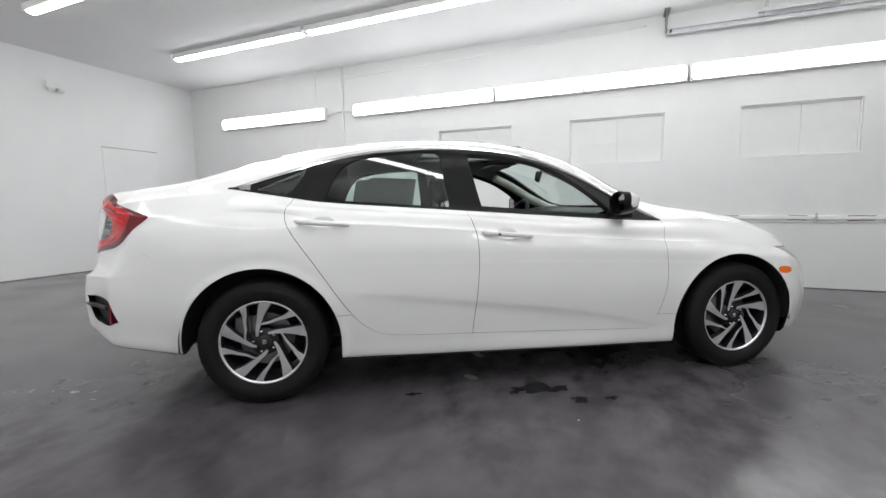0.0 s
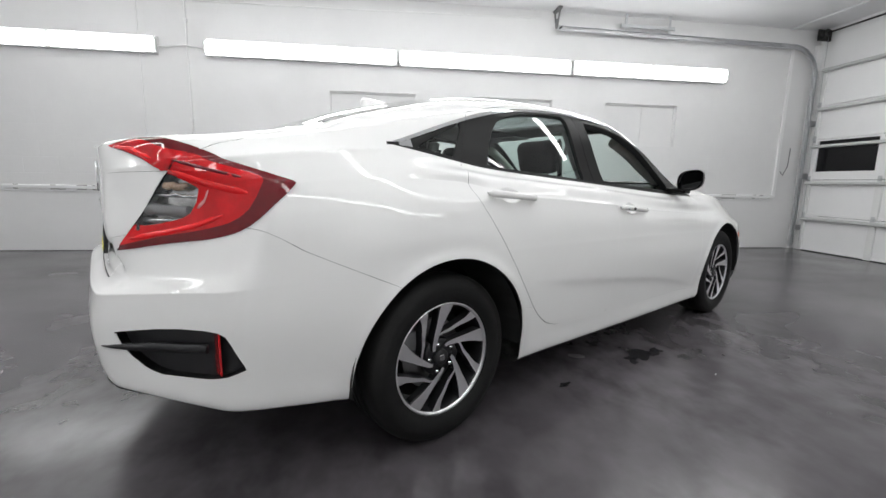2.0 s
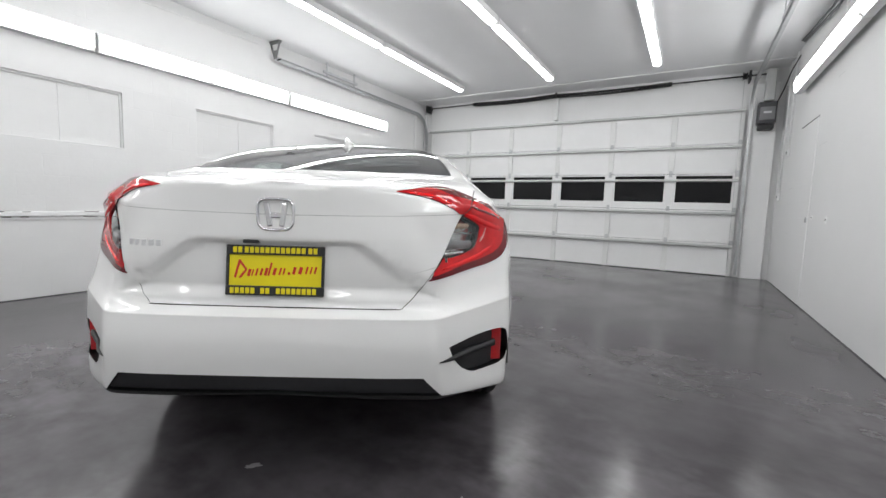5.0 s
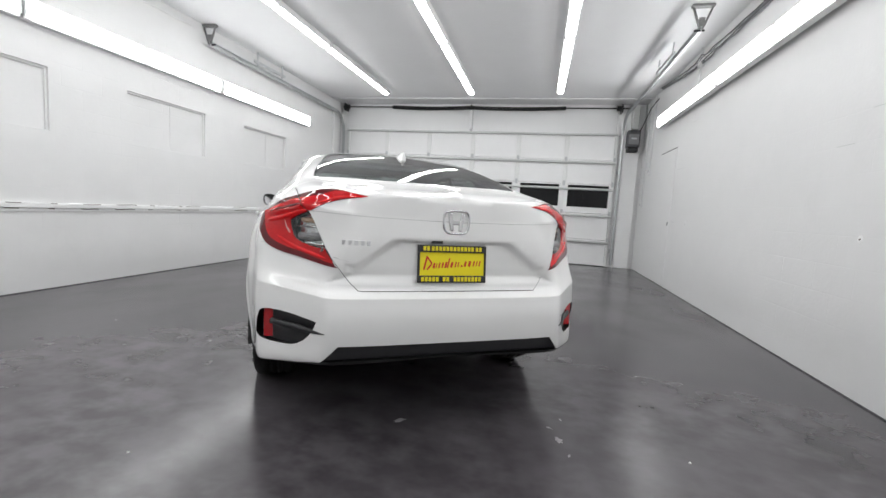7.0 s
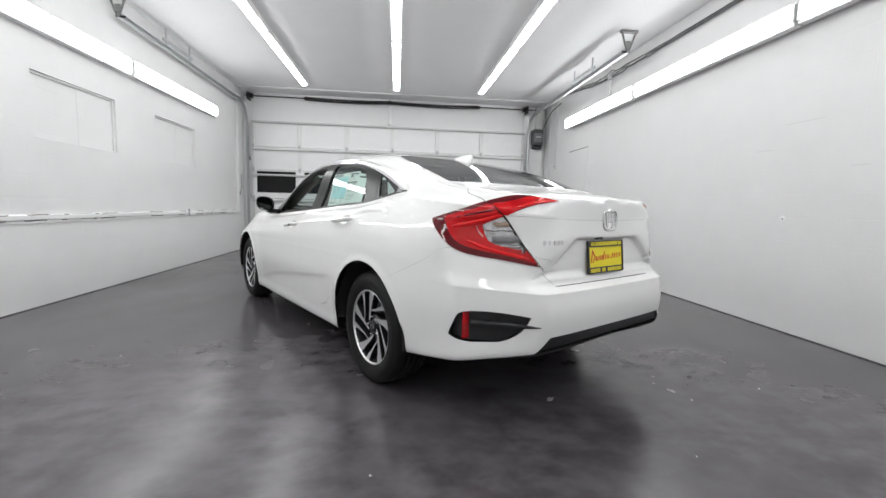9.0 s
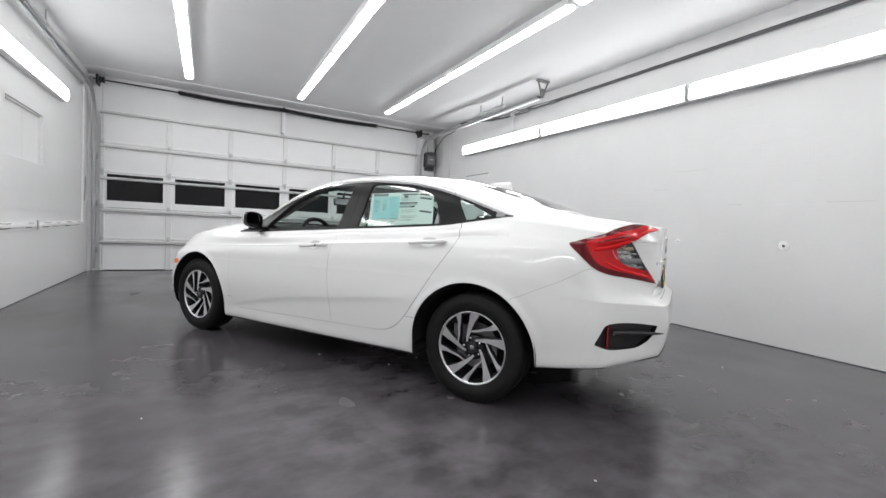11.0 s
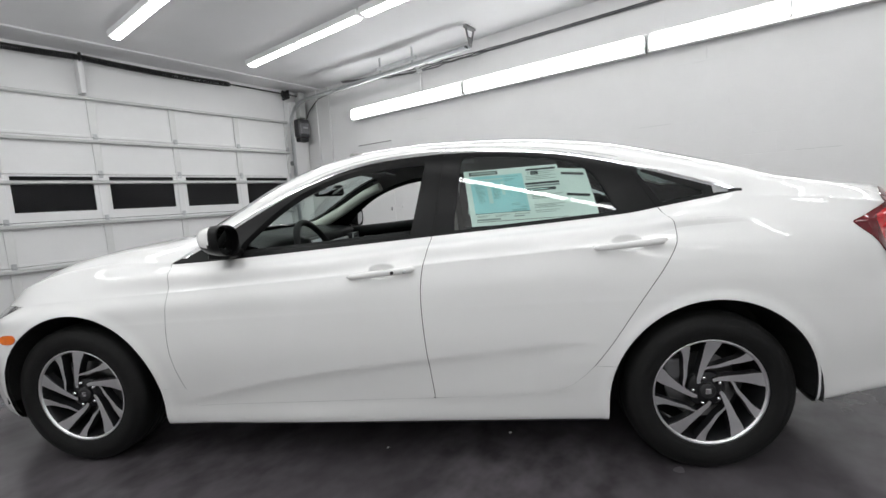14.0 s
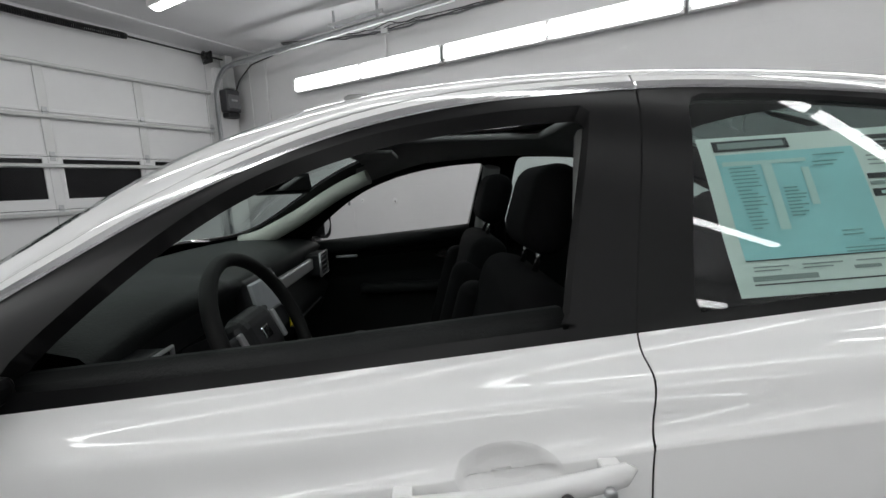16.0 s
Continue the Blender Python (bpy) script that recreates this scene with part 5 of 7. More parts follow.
def lens_shape():
    """The tail lens stands proud, folded along a crease; gives new places and normals by old place."""
    co, no, polys = sh.extract(take("red", "red_dark"), (1,))
    A = np.array([(*c, 6.0) for c in co])
    C, N = A[:, :3], np.array(no)
    q, z = C[:, 0] + C[:, 1], C[:, 2]
    ridge = np.exp(-np.abs(z - lens_crease(q)) / 0.035) * np.clip((-1.06 - q) / 0.10, 0, 1) * np.clip((q + 1.60) / 0.10, 0, 1)
    edge = np.clip(-F_TL(A) / 0.022, 0, 1)
    C2 = C + N * (0.004 + 0.015 * ridge * edge)[:, None]
    M = np.zeros_like(C2)
    for p in polys:
        a = C2[p]
        n = np.cross(a - a[0], np.roll(a, -1, axis=0) - a[0]).sum(0)
        for i in p:
            M[i] += n
    M *= np.sign((M * N).sum(1, keepdims=True))
    L = np.linalg.norm(M, axis=1, keepdims=True)
    M = np.where(L > 1e-12, M / np.maximum(L, 1e-12), N)
    r = np.clip(ridge * 4, 0, 1)[:, None]
    M = M * r + N * (1 - r)
    M /= np.linalg.norm(M, axis=1, keepdims=True)
    return {tuple(np.round(c, 5)): (tuple(a), tuple(b)) for c, a, b in zip(C, C2, M)}


LENS = lens_shape()


LENS_P, LENS_N = (np.array([v[i] for v in LENS.values()]) for i in (0, 1))


def lens_at(q, z):
    """Place and normal on the folded lens at (x + y, z)."""
    d = np.hypot(LENS_P[:, 0] + LENS_P[:, 1] - q, LENS_P[:, 2] - z)
    ids = np.argsort(d)[:24]
    A = np.stack([np.ones(24), LENS_P[ids, 0] + LENS_P[ids, 1] - q, LENS_P[ids, 2] - z], 1)
    w = np.exp(-(d[ids] / 0.012) ** 2)[:, None] + 1e-3
    p = np.linalg.lstsq(A * w, LENS_P[ids] * w, rcond=None)[0][0]
    n = (LENS_N[ids] * w).sum(0)
    return p, n / np.linalg.norm(n)


def lens_data(kind, s):
    co, no, polys = sh.extract(take(kind), (1,))
    got = [LENS[tuple(np.round(np.array(c), 5))] for c in co]
    return [(a[0], a[1] * s, a[2]) for a, b in got], [(b[0], b[1] * s, b[2]) for a, b in got], [p if s > 0 else p[::-1] for p in polys]


def swept(data):
    """Even double curve for a large pane: a smooth sheet fitted through it."""
    co, no, polys = data
    P = np.array(co)
    x0 = P[:, 0].mean()
    x, y2 = P[:, 0] - x0, P[:, 1] ** 2
    B = np.stack([np.ones_like(x), x, x * x, y2, x * y2], 1)
    k = np.linalg.lstsq(B, P[:, 2], rcond=None)[0]
    no = []
    for px, py, pz in co:
        u = px - x0
        no.append(tuple(Vector((-(k[1] + 2 * k[2] * u + k[4] * py * py), -2 * py * (k[3] + k[4] * u), 1)).normalized()))
    return co, no, polys


def clean_middle(data, half=0.16):
    """Carry the sheen from beside the middle line evenly across it."""
    co, no, polys = data
    P, N = np.array(co), np.array(no)
    ring = np.where((P[:, 1] > half) & (P[:, 1] < half + 0.05))[0]
    for i in np.where(np.abs(P[:, 1]) <= half)[0]:
        d = np.hypot(P[ring, 0] - P[i, 0], P[ring, 2] - P[i, 2])
        w = np.exp(-(d / 0.012) ** 2) + 1e-9 / (d + 1e-3)
        n = (N[ring] * w[:, None]).sum(0) / w.sum()
        n[1] *= P[i, 1] / (half + 0.02)
        N[i] = n / np.linalg.norm(n)
    return co, [tuple(n) for n in N], polys


TRUNK = panel("boot_lid", clean_middle(sh.extract(take("trunk"), (1, -1))), M_PAINT, CAR, "white boot lid with a lip", 0.0018)
panel("windscreen", swept(sh.extract(take("wind"), (1, -1), -0.002)), M_GLASSWIND, CAR, "clear greenish windscreen")
panel("rear_windscreen", swept(sh.extract(take("back"), (1, -1), -0.002)), M_GLASSREAR, CAR, "tinted rear windscreen")
panel("sunroof", swept(sh.extract(take("sun"), (1, -1), -0.002)), M_GLASSROOF, CAR, "tinted glass sunroof")
DOORS = {}
for s, nm in ((1, "left"), (-1, "right")):
    d1 = panel("front_door", sh.extract(take("door_f"), (s,)), M_PAINT, CAR, "white front door with its window down", 0.0018)
    d2 = panel("rear_door", sh.extract(take("door_r"), (s,)), M_PAINT, CAR, "white rear door with closed tinted window", 0.0018)
    DOORS[s] = (d1, d2)
    panel("sill", sh.extract(take("sill"), (s,)), M_PAINT, CAR, "", 0.005)
    for kind, f, d in (("cup_f", F_CUPF, d1), ("cup_r", F_CUPR, d2)):
        cup_panel(take(kind), f, s, d)
    panel("window_frame", sh.extract(take("trim_f"), (s,), -0.003), M_TRIM, d1, "satin black window frame", 0.035)
    panel("window_frame", sh.extract(take("trim_r"), (s,), -0.003), M_TRIM, d2, "satin black window frame", 0.02)
    panel("window_pane", bowed(sh.extract(take("rear_window"), (s,), -0.012), s), M_GLASS, d2, "lightly tinted glass")
    panel("quarter_frame", sh.extract(take("trim_q"), (s,), -0.003), M_TRIM, CAR, "satin black window frame", 0.012)
    panel("quarter_pane", sh.extract(take("quarter_window"), (s,), -0.010), M_GLASS, CAR, "tinted quarter glass")
    panel("sail_trim", sh.extract(take("trim_sail"), (s,), -0.002), M_TRIM, CAR, "satin black corner trim", 0.01)
    panel("quarter_tip", sh.extract(take("tip"), (s,), 0.0), M_TIP, CAR, "satin grey corner piece", 0.006)
    panel("window_moulding", sh.extract(take("chrome"), (s,), 0.0015), M_CHROME, CAR, "bright chrome strip over the windows", 0.006)
    lens = panel("tail_light", lens_data("red", s), M_RED, CAR, "glossy red wrap-round tail light", 0.006)
    panel("lens_rim", lens_data("red_dark", s), M_REDDARK, lens, "dark red lens edge", 0.006)
    for path, wide, m, lb in ((((-1.53, 0.985), (-1.40, 0.958), (-1.30, 0.940), (-1.215, 0.930)), 0.020, M_REDBAR, "brighter red light bar"), (((-1.70, 0.797), (-1.55, 0.817), (-1.42, 0.838), (-1.31, 0.868)), 0.016, M_REDBAR, "brighter red light bar"),
                              (((-1.83, 1.051), (-1.72, 1.044), (-1.61, 1.018)), 0.013, M_REDBAR, "brighter red light bar"), (((-1.415, 0.885), (-1.385, 0.905), (-1.365, 0.935)), 0.013, M_PINKSHEEN, "pale pink reflecting facet"),
                              (((-1.50, 1.012), (-1.36, 0.990), (-1.22, 0.968)), 0.010, M_REDDARK, "dark red line")):
        pts = []
        for i in range(15):
            u = i / 14 * (len(path) - 1)
            k = min(int(u), len(path) - 2)
            q, z = (path[k][j] + (path[k + 1][j] - path[k][j]) * (u - k) for j in (0, 1))
            p, n = lens_at(q, z)
            p2, _ = lens_at(q + 0.004, z)
            p, n = Vector((p[0], p[1] * s, p[2])), Vector((n[0], n[1] * s, n[2]))
            along = (Vector((p2[0], p2[1] * s, p2[2])) - p).normalized()
            pts.append((p - n * 0.001, n.cross(along).normalized(), n))
        part("light_bar", ribbon(pts, wide, 0.0032, [min(1, 0.25 + min(i, 14 - i) * 0.4) for i in range(15)]), m, lens, lb)
    panel("clear_lens", sh.extract(take("clear"), (s,), 0.003), M_GLASSCLEAR, lens, "clear lens")
    panel("reflector_bowl", sh.extract(take("clear"), (s,), -0.035), M_SILVER, lens, "silver reflector")
    panel("side_marker", sh.extract(take("mark"), (s,), 0.002), M_AMBER, CAR, "amber side marker", 0.006)
    head = panel("headlight", sh.extract(take("head"), (s,), 0.001), M_GLASSCLEAR, CAR, "clear headlight lens")
    panel("headlight_bowl", sh.extract(take("head"), (s,), -0.012), M_SILVER, head, "silver headlight bowl")
    vent = panel("bumper_vent", sh.extract(take("fog"), (s,), -0.03), M_PLASTIC, BUMPER, "black plastic corner vent")
    rim = panel("vent_rim", sh.extract(take("fog"), (s,), 0.0), M_PLASTIC, vent, "", 0.034, only_rim=True)
    bm = box((-0.003, -0.019, 0.434), (0.003, 0.019, 0.556), 0.001, 1, pose(-2.076, 0.752, 0, 0, 0, -4))
    if s < 0:
        for v in bm.verts:
            v.co.y = -v.co.y
        bmesh.ops.reverse_faces(bm, faces=bm.faces)
    part("reflector", bm, M_REFLRED, vent, "red reflector")
    panel("door_card", sh.extract([f for f in take("door_f", "door_r") if f.calc_center_median().z < 0.97], (s,), -0.06), M_DASH, d1, "dark door trim")
panel("headlining", sh.extract([f for f, q in zip(fs, P) if q[3] > 7.9 and -1.0 < q[0] < 0.3 and not (F_SUN(q[None])[0] < 0 or F_BACK(q[None])[0] < 0 or F_WIND(q[None])[0] < 0.01)], (1, -1), -0.03), M_LINING, CAR, "grey headlining")
SURF_P = P.copy()
SURF_N = np.array([np.array([[v[l] for l in sh.ln] for v in f.verts]).mean(0) for f in fs])
sh.bm.free()


def near(key, target, mask):
    """Place and normal on the shell nearest to a target in the coordinates that key gives."""
    Q = key(SURF_P)
    d = np.hypot(Q[0] - target[0], Q[1] - target[1]) + np.where(mask, 0, 9)
    ids = np.argsort(d)[:4]
    w = 1 / (d[ids] + 1e-4) ** 2
    w /= w.sum()
    return Vector((SURF_P[ids, :3] * w[:, None]).sum(0)), Vector((SURF_N[ids] * w[:, None]).sum(0)).normalized()


def side_at(x, z):
    p, n = near(lambda P: (P[:, 0], P[:, 2]), (x, z), (SURF_P[:, 1] > 0.45) & (SURF_P[:, 3] > 0.9))
    return Vector((x, p.y - (n.x * (x - p.x) + n.z * (z - p.z)) / max(n.y, 0.3), z)), n


def tail_at(y, z):
    return near(lambda P: (P[:, 1], P[:, 2]), (y, z), SURF_P[:, 0] < -2.1)


def tail_corner_at(q, z):
    return near(lambda P: (P[:, 0] + P[:, 1], P[:, 2]), (q, z), SURF_P[:, 0] < -1.9)

# ---- the car: wheels ----
def wheel_at(m):
    """A tyre on a ten-spoke alloy rim; the outer face looks to +y."""
    rim = part("wheel", lathe([(0.196, -0.16), (0.192, -0.05), (0.196, -0.02), (0.203, -0.004), (0.2085, 0.004), (0.214, 0.004), (0.216, -0.002), (0.214, -0.012), (0.214, -0.17)], 64, caps=False), [M_ALLOYDARK, M_ALLOY], CAR, "ten-spoke machined alloy wheel", at=m)
    for poly in rim.data.polygons:
        r = math.hypot(poly.center.x, poly.center.z)
        if 0.202 < r and poly.center.y > -0.006:
            poly.material_index = 1
    part("tyre", lathe([(0.207, -0.012), (0.214, 0.004), (0.222, 0.010), (0.226, 0.010), (0.228, 0.012), (0.262, 0.0165), (0.283, 0.0145), (0.285, 0.0125), (0.298, 0.009), (0.309, 0.0), (0.316, -0.012), (0.319, -0.03),
                        (0.320, -0.06), (0.313, -0.062), (0.313, -0.07), (0.320, -0.072), (0.3205, -0.096), (0.313, -0.098), (0.313, -0.106), (0.3205, -0.108), (0.320, -0.132), (0.313, -0.134), (0.313, -0.142), (0.320, -0.144),
                        (0.318, -0.178), (0.31, -0.195), (0.29, -0.206), (0.25, -0.21), (0.215, -0.2), (0.21, -0.18)], 72, caps=False), M_TYRE, rim, "black rubber tyre")
    part("brake_disc", lathe([(0.02, -0.075), (0.135, -0.075), (0.135, -0.09), (0.02, -0.09)], 40, smooth=False), M_DISC, rim, "bare steel brake disc")
    part("brake_caliper", box((0.07, -0.115, 0.03), (0.15, -0.05, 0.12), 0.012), M_GREYPL, rim)
    part("wheel_back", lathe([(0.0, -0.125), (0.19, -0.13), (0.19, -0.14), (0.0, -0.14)], 32), M_INNER, rim)
    part("hub", lathe([(0.0, -0.026), (0.062, -0.026), (0.072, -0.032), (0.076, -0.05), (0.0, -0.05)], 40), M_ALLOYDARK, rim, "dark painted hub")
    cap = part("hub_cap", lathe([(0.0, -0.012), (0.026, -0.012), (0.031, -0.015), (0.032, -0.027), (0.0, -0.027)], 28), M_PLASTIC, rim, "black centre cap")
    part("cap_emblem", box((-0.011, -0.013, -0.011), (0.011, -0.010, 0.011), 0.002, 2), M_CHROME, cap, "small chrome emblem")
    for k in range(5):
        a = math.radians(90 + 16 + 72 * k)
        add_c = Matrix.Translation((-0.054 * math.cos(a), -0.024, 0.054 * math.sin(a)))
        lathe_bm = lathe([(0.0, 0.012), (0.006, 0.011), (0.0085, 0.004), (0.009, -0.004), (0.0, -0.004)], 12)
        part("wheel_nut", lathe_bm, M_CHROME, rim, "", at=add_c)

    def blade(path, widths, name):
        """A spoke along (angle, radius) points seen from outside, with bevelled dark flanks."""
        pts = []
        for i in range(25):
            t = i / 24
            a = float(curve_fn(*[(k / (len(path) - 1), p[0]) for k, p in enumerate(path)])(t))
            r = float(curve_fn(*[(k / (len(path) - 1), p[1]) for k, p in enumerate(path)])(t))
            w = float(curve_fn(*[(k / (len(widths) - 1), q) for k, q in enumerate(widths)])(t))
            pts.append((Vector((-r * math.cos(math.radians(a)), 0, r * math.sin(math.radians(a)))), w, r))
        bm = bmesh.new()
        rows = []
        for i, (p, w, r) in enumerate(pts):
            q0, q1 = pts[max(i - 1, 0)][0], pts[min(i + 1, len(pts) - 1)][0]
            d = (q1 - q0).normalized()
            if i == len(pts) - 1:
                d = p.normalized()
            n = Vector((-d.z, 0, d.x))
            y = -0.016 + 0.013 * min(1, max(0, (r - 0.05) / 0.15)) ** 1.2
            row = []
            for s, dy in ((-1.0, -0.034), (-1.0, -0.004), (-0.9, 0.0), (0.9, 0.0), (1.0, -0.004), (1.0, -0.034)):
                row.append(bm.verts.new(p + n * (w * s) + Vector((0, y + dy, 0))))
            rows.append(row)
        for a, b in zip(rows, rows[1:]):
            for k in range(5):
                f = bm.faces.new((a[k], a[k + 1], b[k + 1], b[k]))
                f.material_index = 1 if k == 2 else 0
        bm.faces.new(rows[0])
        bm.faces.new(rows[-1][::-1])
        bmesh.ops.recalc_face_normals(bm, faces=bm.faces)
        return bm
    wide = blade([(138, 0.045), (112, 0.078), (97, 0.125), (86, 0.204)], [0.007, 0.011, 0.016, 0.031], "spoke")
    slim = blade([(100, 0.092), (74, 0.105), (57, 0.14), (49, 0.170), (45, 0.204)], [0.004, 0.007, 0.009, 0.013, 0.021], "spoke")
    first = [part("spoke", b, [M_ALLOYDARK, M_ALLOY], rim, "machined silver spoke with dark flanks") for b in (wide, slim)]
    for k in range(1, 5):
        for o in first:
            c = new("spoke", o.data)
            c.parent = rim
            c.matrix_basis = Matrix.Rotation(math.radians(72 * k), 4, "Y")
            tagged(c, "machined silver spoke with dark flanks")
    return rim


W1 = wheel_at(pose(-1.35, 0.842, 0.32))
for x, s in ((1.35, 1), (-1.35, -1), (1.35, -1)):
    c = copy_thing(W1, pose(x, s * 0.842, 0.32, 0, 0, 0 if s > 0 else 180))
    c.rotation_mode = "XYZ"

# wheel housings and floor pan
for x, r in ((-1.346, 0.392), (1.300, 0.40)):
    for s in (1, -1):
        bm = bmesh.new()
        rows = []
        for i in range(25):
            a = math.radians(-4 + 188 * i / 24)
            rows.append([bm.verts.new((x + r * math.cos(a), s * y, max(0.27, 0.318 + r * math.sin(a)))) for y in (0.868, 0.56)])
        for p, q in zip(rows, rows[1:]):
            bm.faces.new((p[0], p[1], q[1], q[0]))
        bm.faces.new([r_[1] for r_ in rows])
        part("wheel_housing", bm, M_INNER, CAR, "black wheel housing")
bm = box((-0.94, -0.80, 0.2), (0.9, 0.80, 0.26), 0.02)
add_box(bm, (-1.85, -0.55, 0.24), (-0.94, 0.55, 0.30), 0.02)
add_box(bm, (0.9, -0.55, 0.22), (2.0, 0.55, 0.28), 0.02)
part("floor_pan", bm, M_INNER, CAR, "dark floor pan")

# ---- the car: fittings ----
M_DIM = mat("mirror_glass", (0.5, 0.5, 0.51), 0.02, 1.0)
M_BADGE = mat("satin_chrome_badge", (0.72, 0.72, 0.73), 0.3, 0.5)

def flip_y(bm, s):
    if s < 0:
        for v in bm.verts:
            v.co.y = -v.co.y
        bmesh.ops.reverse_faces(bm, faces=bm.faces)
    return bm


def handle_mesh(x0, x1, z0, z1):
    """A pull handle that bows out from the door."""
    bm = bmesh.new()
    rows = []
    n = 18
    for i in range(n + 1):
        t = i / n
        x, z = x0 + (x1 - x0) * t, z0 + (z1 - z0) * t
        p, _ = side_at(x0 + (x1 - x0) * (0.08 + 0.84 * t), z - 0.02)
        y0 = p.y
        end = min(1, min(t, 1 - t) / 0.09)
        end = 1 - (1 - end) ** 2
        out = 0.010 + 0.014 * math.sin(math.pi * min(1, max(0, t))) ** 0.6
        h = (0.012 + 0.003 * t) * (0.12 + 0.88 * math.sqrt(end))
        ring = []
        for k in range(10):
            a = k * math.tau / 10
            ring.append(bm.verts.new((x, y0 + out + 0.010 * math.cos(a) * (0.1 + 0.9 * end), z + h * math.sin(a))))
        rows.append(ring)
    for a, b in zip(rows, rows[1:]):
        for k in range(10):
            f = bm.faces.new((a[k], a[(k + 1) % 10], b[(k + 1) % 10], b[k]))
            f.smooth = True
    bm.faces.new(rows[0][::-1])
    bm.faces.new(rows[-1])
    for t in (0.06, 0.9):
        x, z = x0 + (x1 - x0) * t, z0 + (z1 - z0) * t
        p, _ = side_at(x, z - 0.02)
        add_box(bm, (x - 0.012, p.y - 0.02, z - 0.007), (x + 0.012, p.y + 0.008, z + 0.007), 0.003)
    bmesh.ops.recalc_face_normals(bm, faces=bm.faces)
    return bm


for s in (1, -1):
    d1, d2 = DOORS[s]
    h1 = part("door_handle", flip_y(handle_mesh(0.05, -0.23, 0.832, 0.856), s), M_PAINT, d1, "white pull handle")
    part("door_handle", flip_y(handle_mesh(-0.905, -1.175, 0.908, 0.930), s), M_PAINT, d2, "white pull handle")
    for x in (-0.142, -0.19):
        p, _ = side_at(x, 0.84)
        part("lock", flip_y(lathe([(0.0, 0.003), (0.0055, 0.003), (0.007, 0.0), (0.007, -0.004), (0.0, -0.004)], 14), 1), M_PLASTIC if x > -0.15 else M_STEEL, d1, "round lock cylinder" if x > -0.15 else "",
             at=pose(x, s * (p.y + 0.044 - 0.008 * (x < -0.15)), 0.847, 0, 0, 0 if s > 0 else 180))
    # mirror: painted shell, black rear rim and stalk, glass
    bm = bmesh.new()
    rows = []
    for i in range(13):
        t = i / 12
        x = 0.515 + 0.13 * t
        k = (1 - max(0, t - 0.05) ** 2.4) ** 0.5 if t < 1 else 0.02
        ring = []
        for j in range(28):
            a = j * math.tau / 28
            c, q = math.cos(a), math.sin(a)
            w = 0.074 * abs(c) ** 0.75 * (1 if c > 0 else -1)
            h = 0.064 * abs(q) ** 0.7 * (1 if q > 0 else -1)
            ring.append(bm.verts.new((x, 0.905 + w * k - 0.02 * t, 1.0 + h * k * (1.0 if q > 0 else 0.95) + 0.012 * c)))
        rows.append(ring)
    for a, b in zip(rows, rows[1:]):
        for k in range(28):
            f = bm.faces.new((a[k], a[(k + 1) % 28], b[(k + 1) % 28], b[k]))
            f.smooth = True
    bm.faces.new(rows[-1])
    for f in bm.faces:
        c = f.calc_center_median()
        f.material_index = 0 if c.x > 0.555 and c.z > 0.985 else 1
    bmesh.ops.recalc_face_normals(bm, faces=bm.faces)
    mir = part("door_mirror", flip_y(bm, s), [M_PAINT, M_TRIM], d1, "black mirror housing with a white painted cap")
    bm = bmesh.new()
    pts = []
    for j in range(28):
        a = j * math.tau / 28
        c, q = math.cos(a), math.sin(a)
        pts.append((0.905 + 0.074 * 0.84 * abs(c) ** 0.75 * (1 if c > 0 else -1), 1.0 + 0.064 * 0.84 * abs(q) ** 0.7 * (1 if q > 0 else -1) * (1.0 if q > 0 else 0.95) + 0.011 * c))
    bm.faces.new([bm.verts.new((0.530 - (z - 1.0) * 0.05 - (y - 0.905) * 0.16, y, z)) for y, z in pts])
    part("mirror_glass", flip_y(bm, s), M_DIM, mir, "mirror glass")
    bm = bmesh.new()
    bm.faces.new([bm.verts.new((0.549, 0.905 + (y - 0.905) * 1.12, 1.0 + (z - 1.0) * 1.13)) for y, z in pts])
    part("mirror_backing", flip_y(bm, s), M_TRIM, mir)
    part("mirror_stalk", flip_y(box((0.545, 0.75, 0.918), (0.64, 0.87, 0.955), 0.012, 3), s), M_TRIM, mir, "black mirror stalk")
    # fin in the bumper vent
    pts, tp = [], []
    for i in range(16):
        t = i / 15
        q = -1.787 + 0.43 * t
        z = 0.505 + 0.003 * t
        p, n = tail_corner_at(q, z)
        pts.append((p + n * (-0.002 - 0.014 * min(1, max(0, (t - 0.25) / 0.3))), Vector((0, 0, 1)), n))
        tp.append(min(1, 0.12 + t * 2.2))
    part("vent_fin", flip_y(ribbon(pts, 0.026, 0.010, tp), s), M_PLASTIC, BUMPER, "black plastic blade")
    # rods and bulb behind the clear lens
    lens = [c for c in CAR.children if c.name.startswith("tail_light")][0 if s > 0 else 1]
    for zz, q0, q1, m, r in ((0.915, -1.625, -1.43, M_CHROME, 0.004), (0.878, -1.65, -1.47, M_GREYPL, 0.016), (0.944, -1.57, -1.47, M_AMBERPALE, 0.011), (0.85, -1.66, -1.50, M_SILVER, 0.008)):
        pts = []
        for i in range(7):
            p, n = tail_corner_at(q0 + (q1 - q0) * i / 6, zz)
            pts.append(p - n * 0.016)
        part("reflector_bar", flip_y(tube(pts, r, 8), s), m, lens, "pale amber bulb cover" if m is M_AMBERPALE else "")

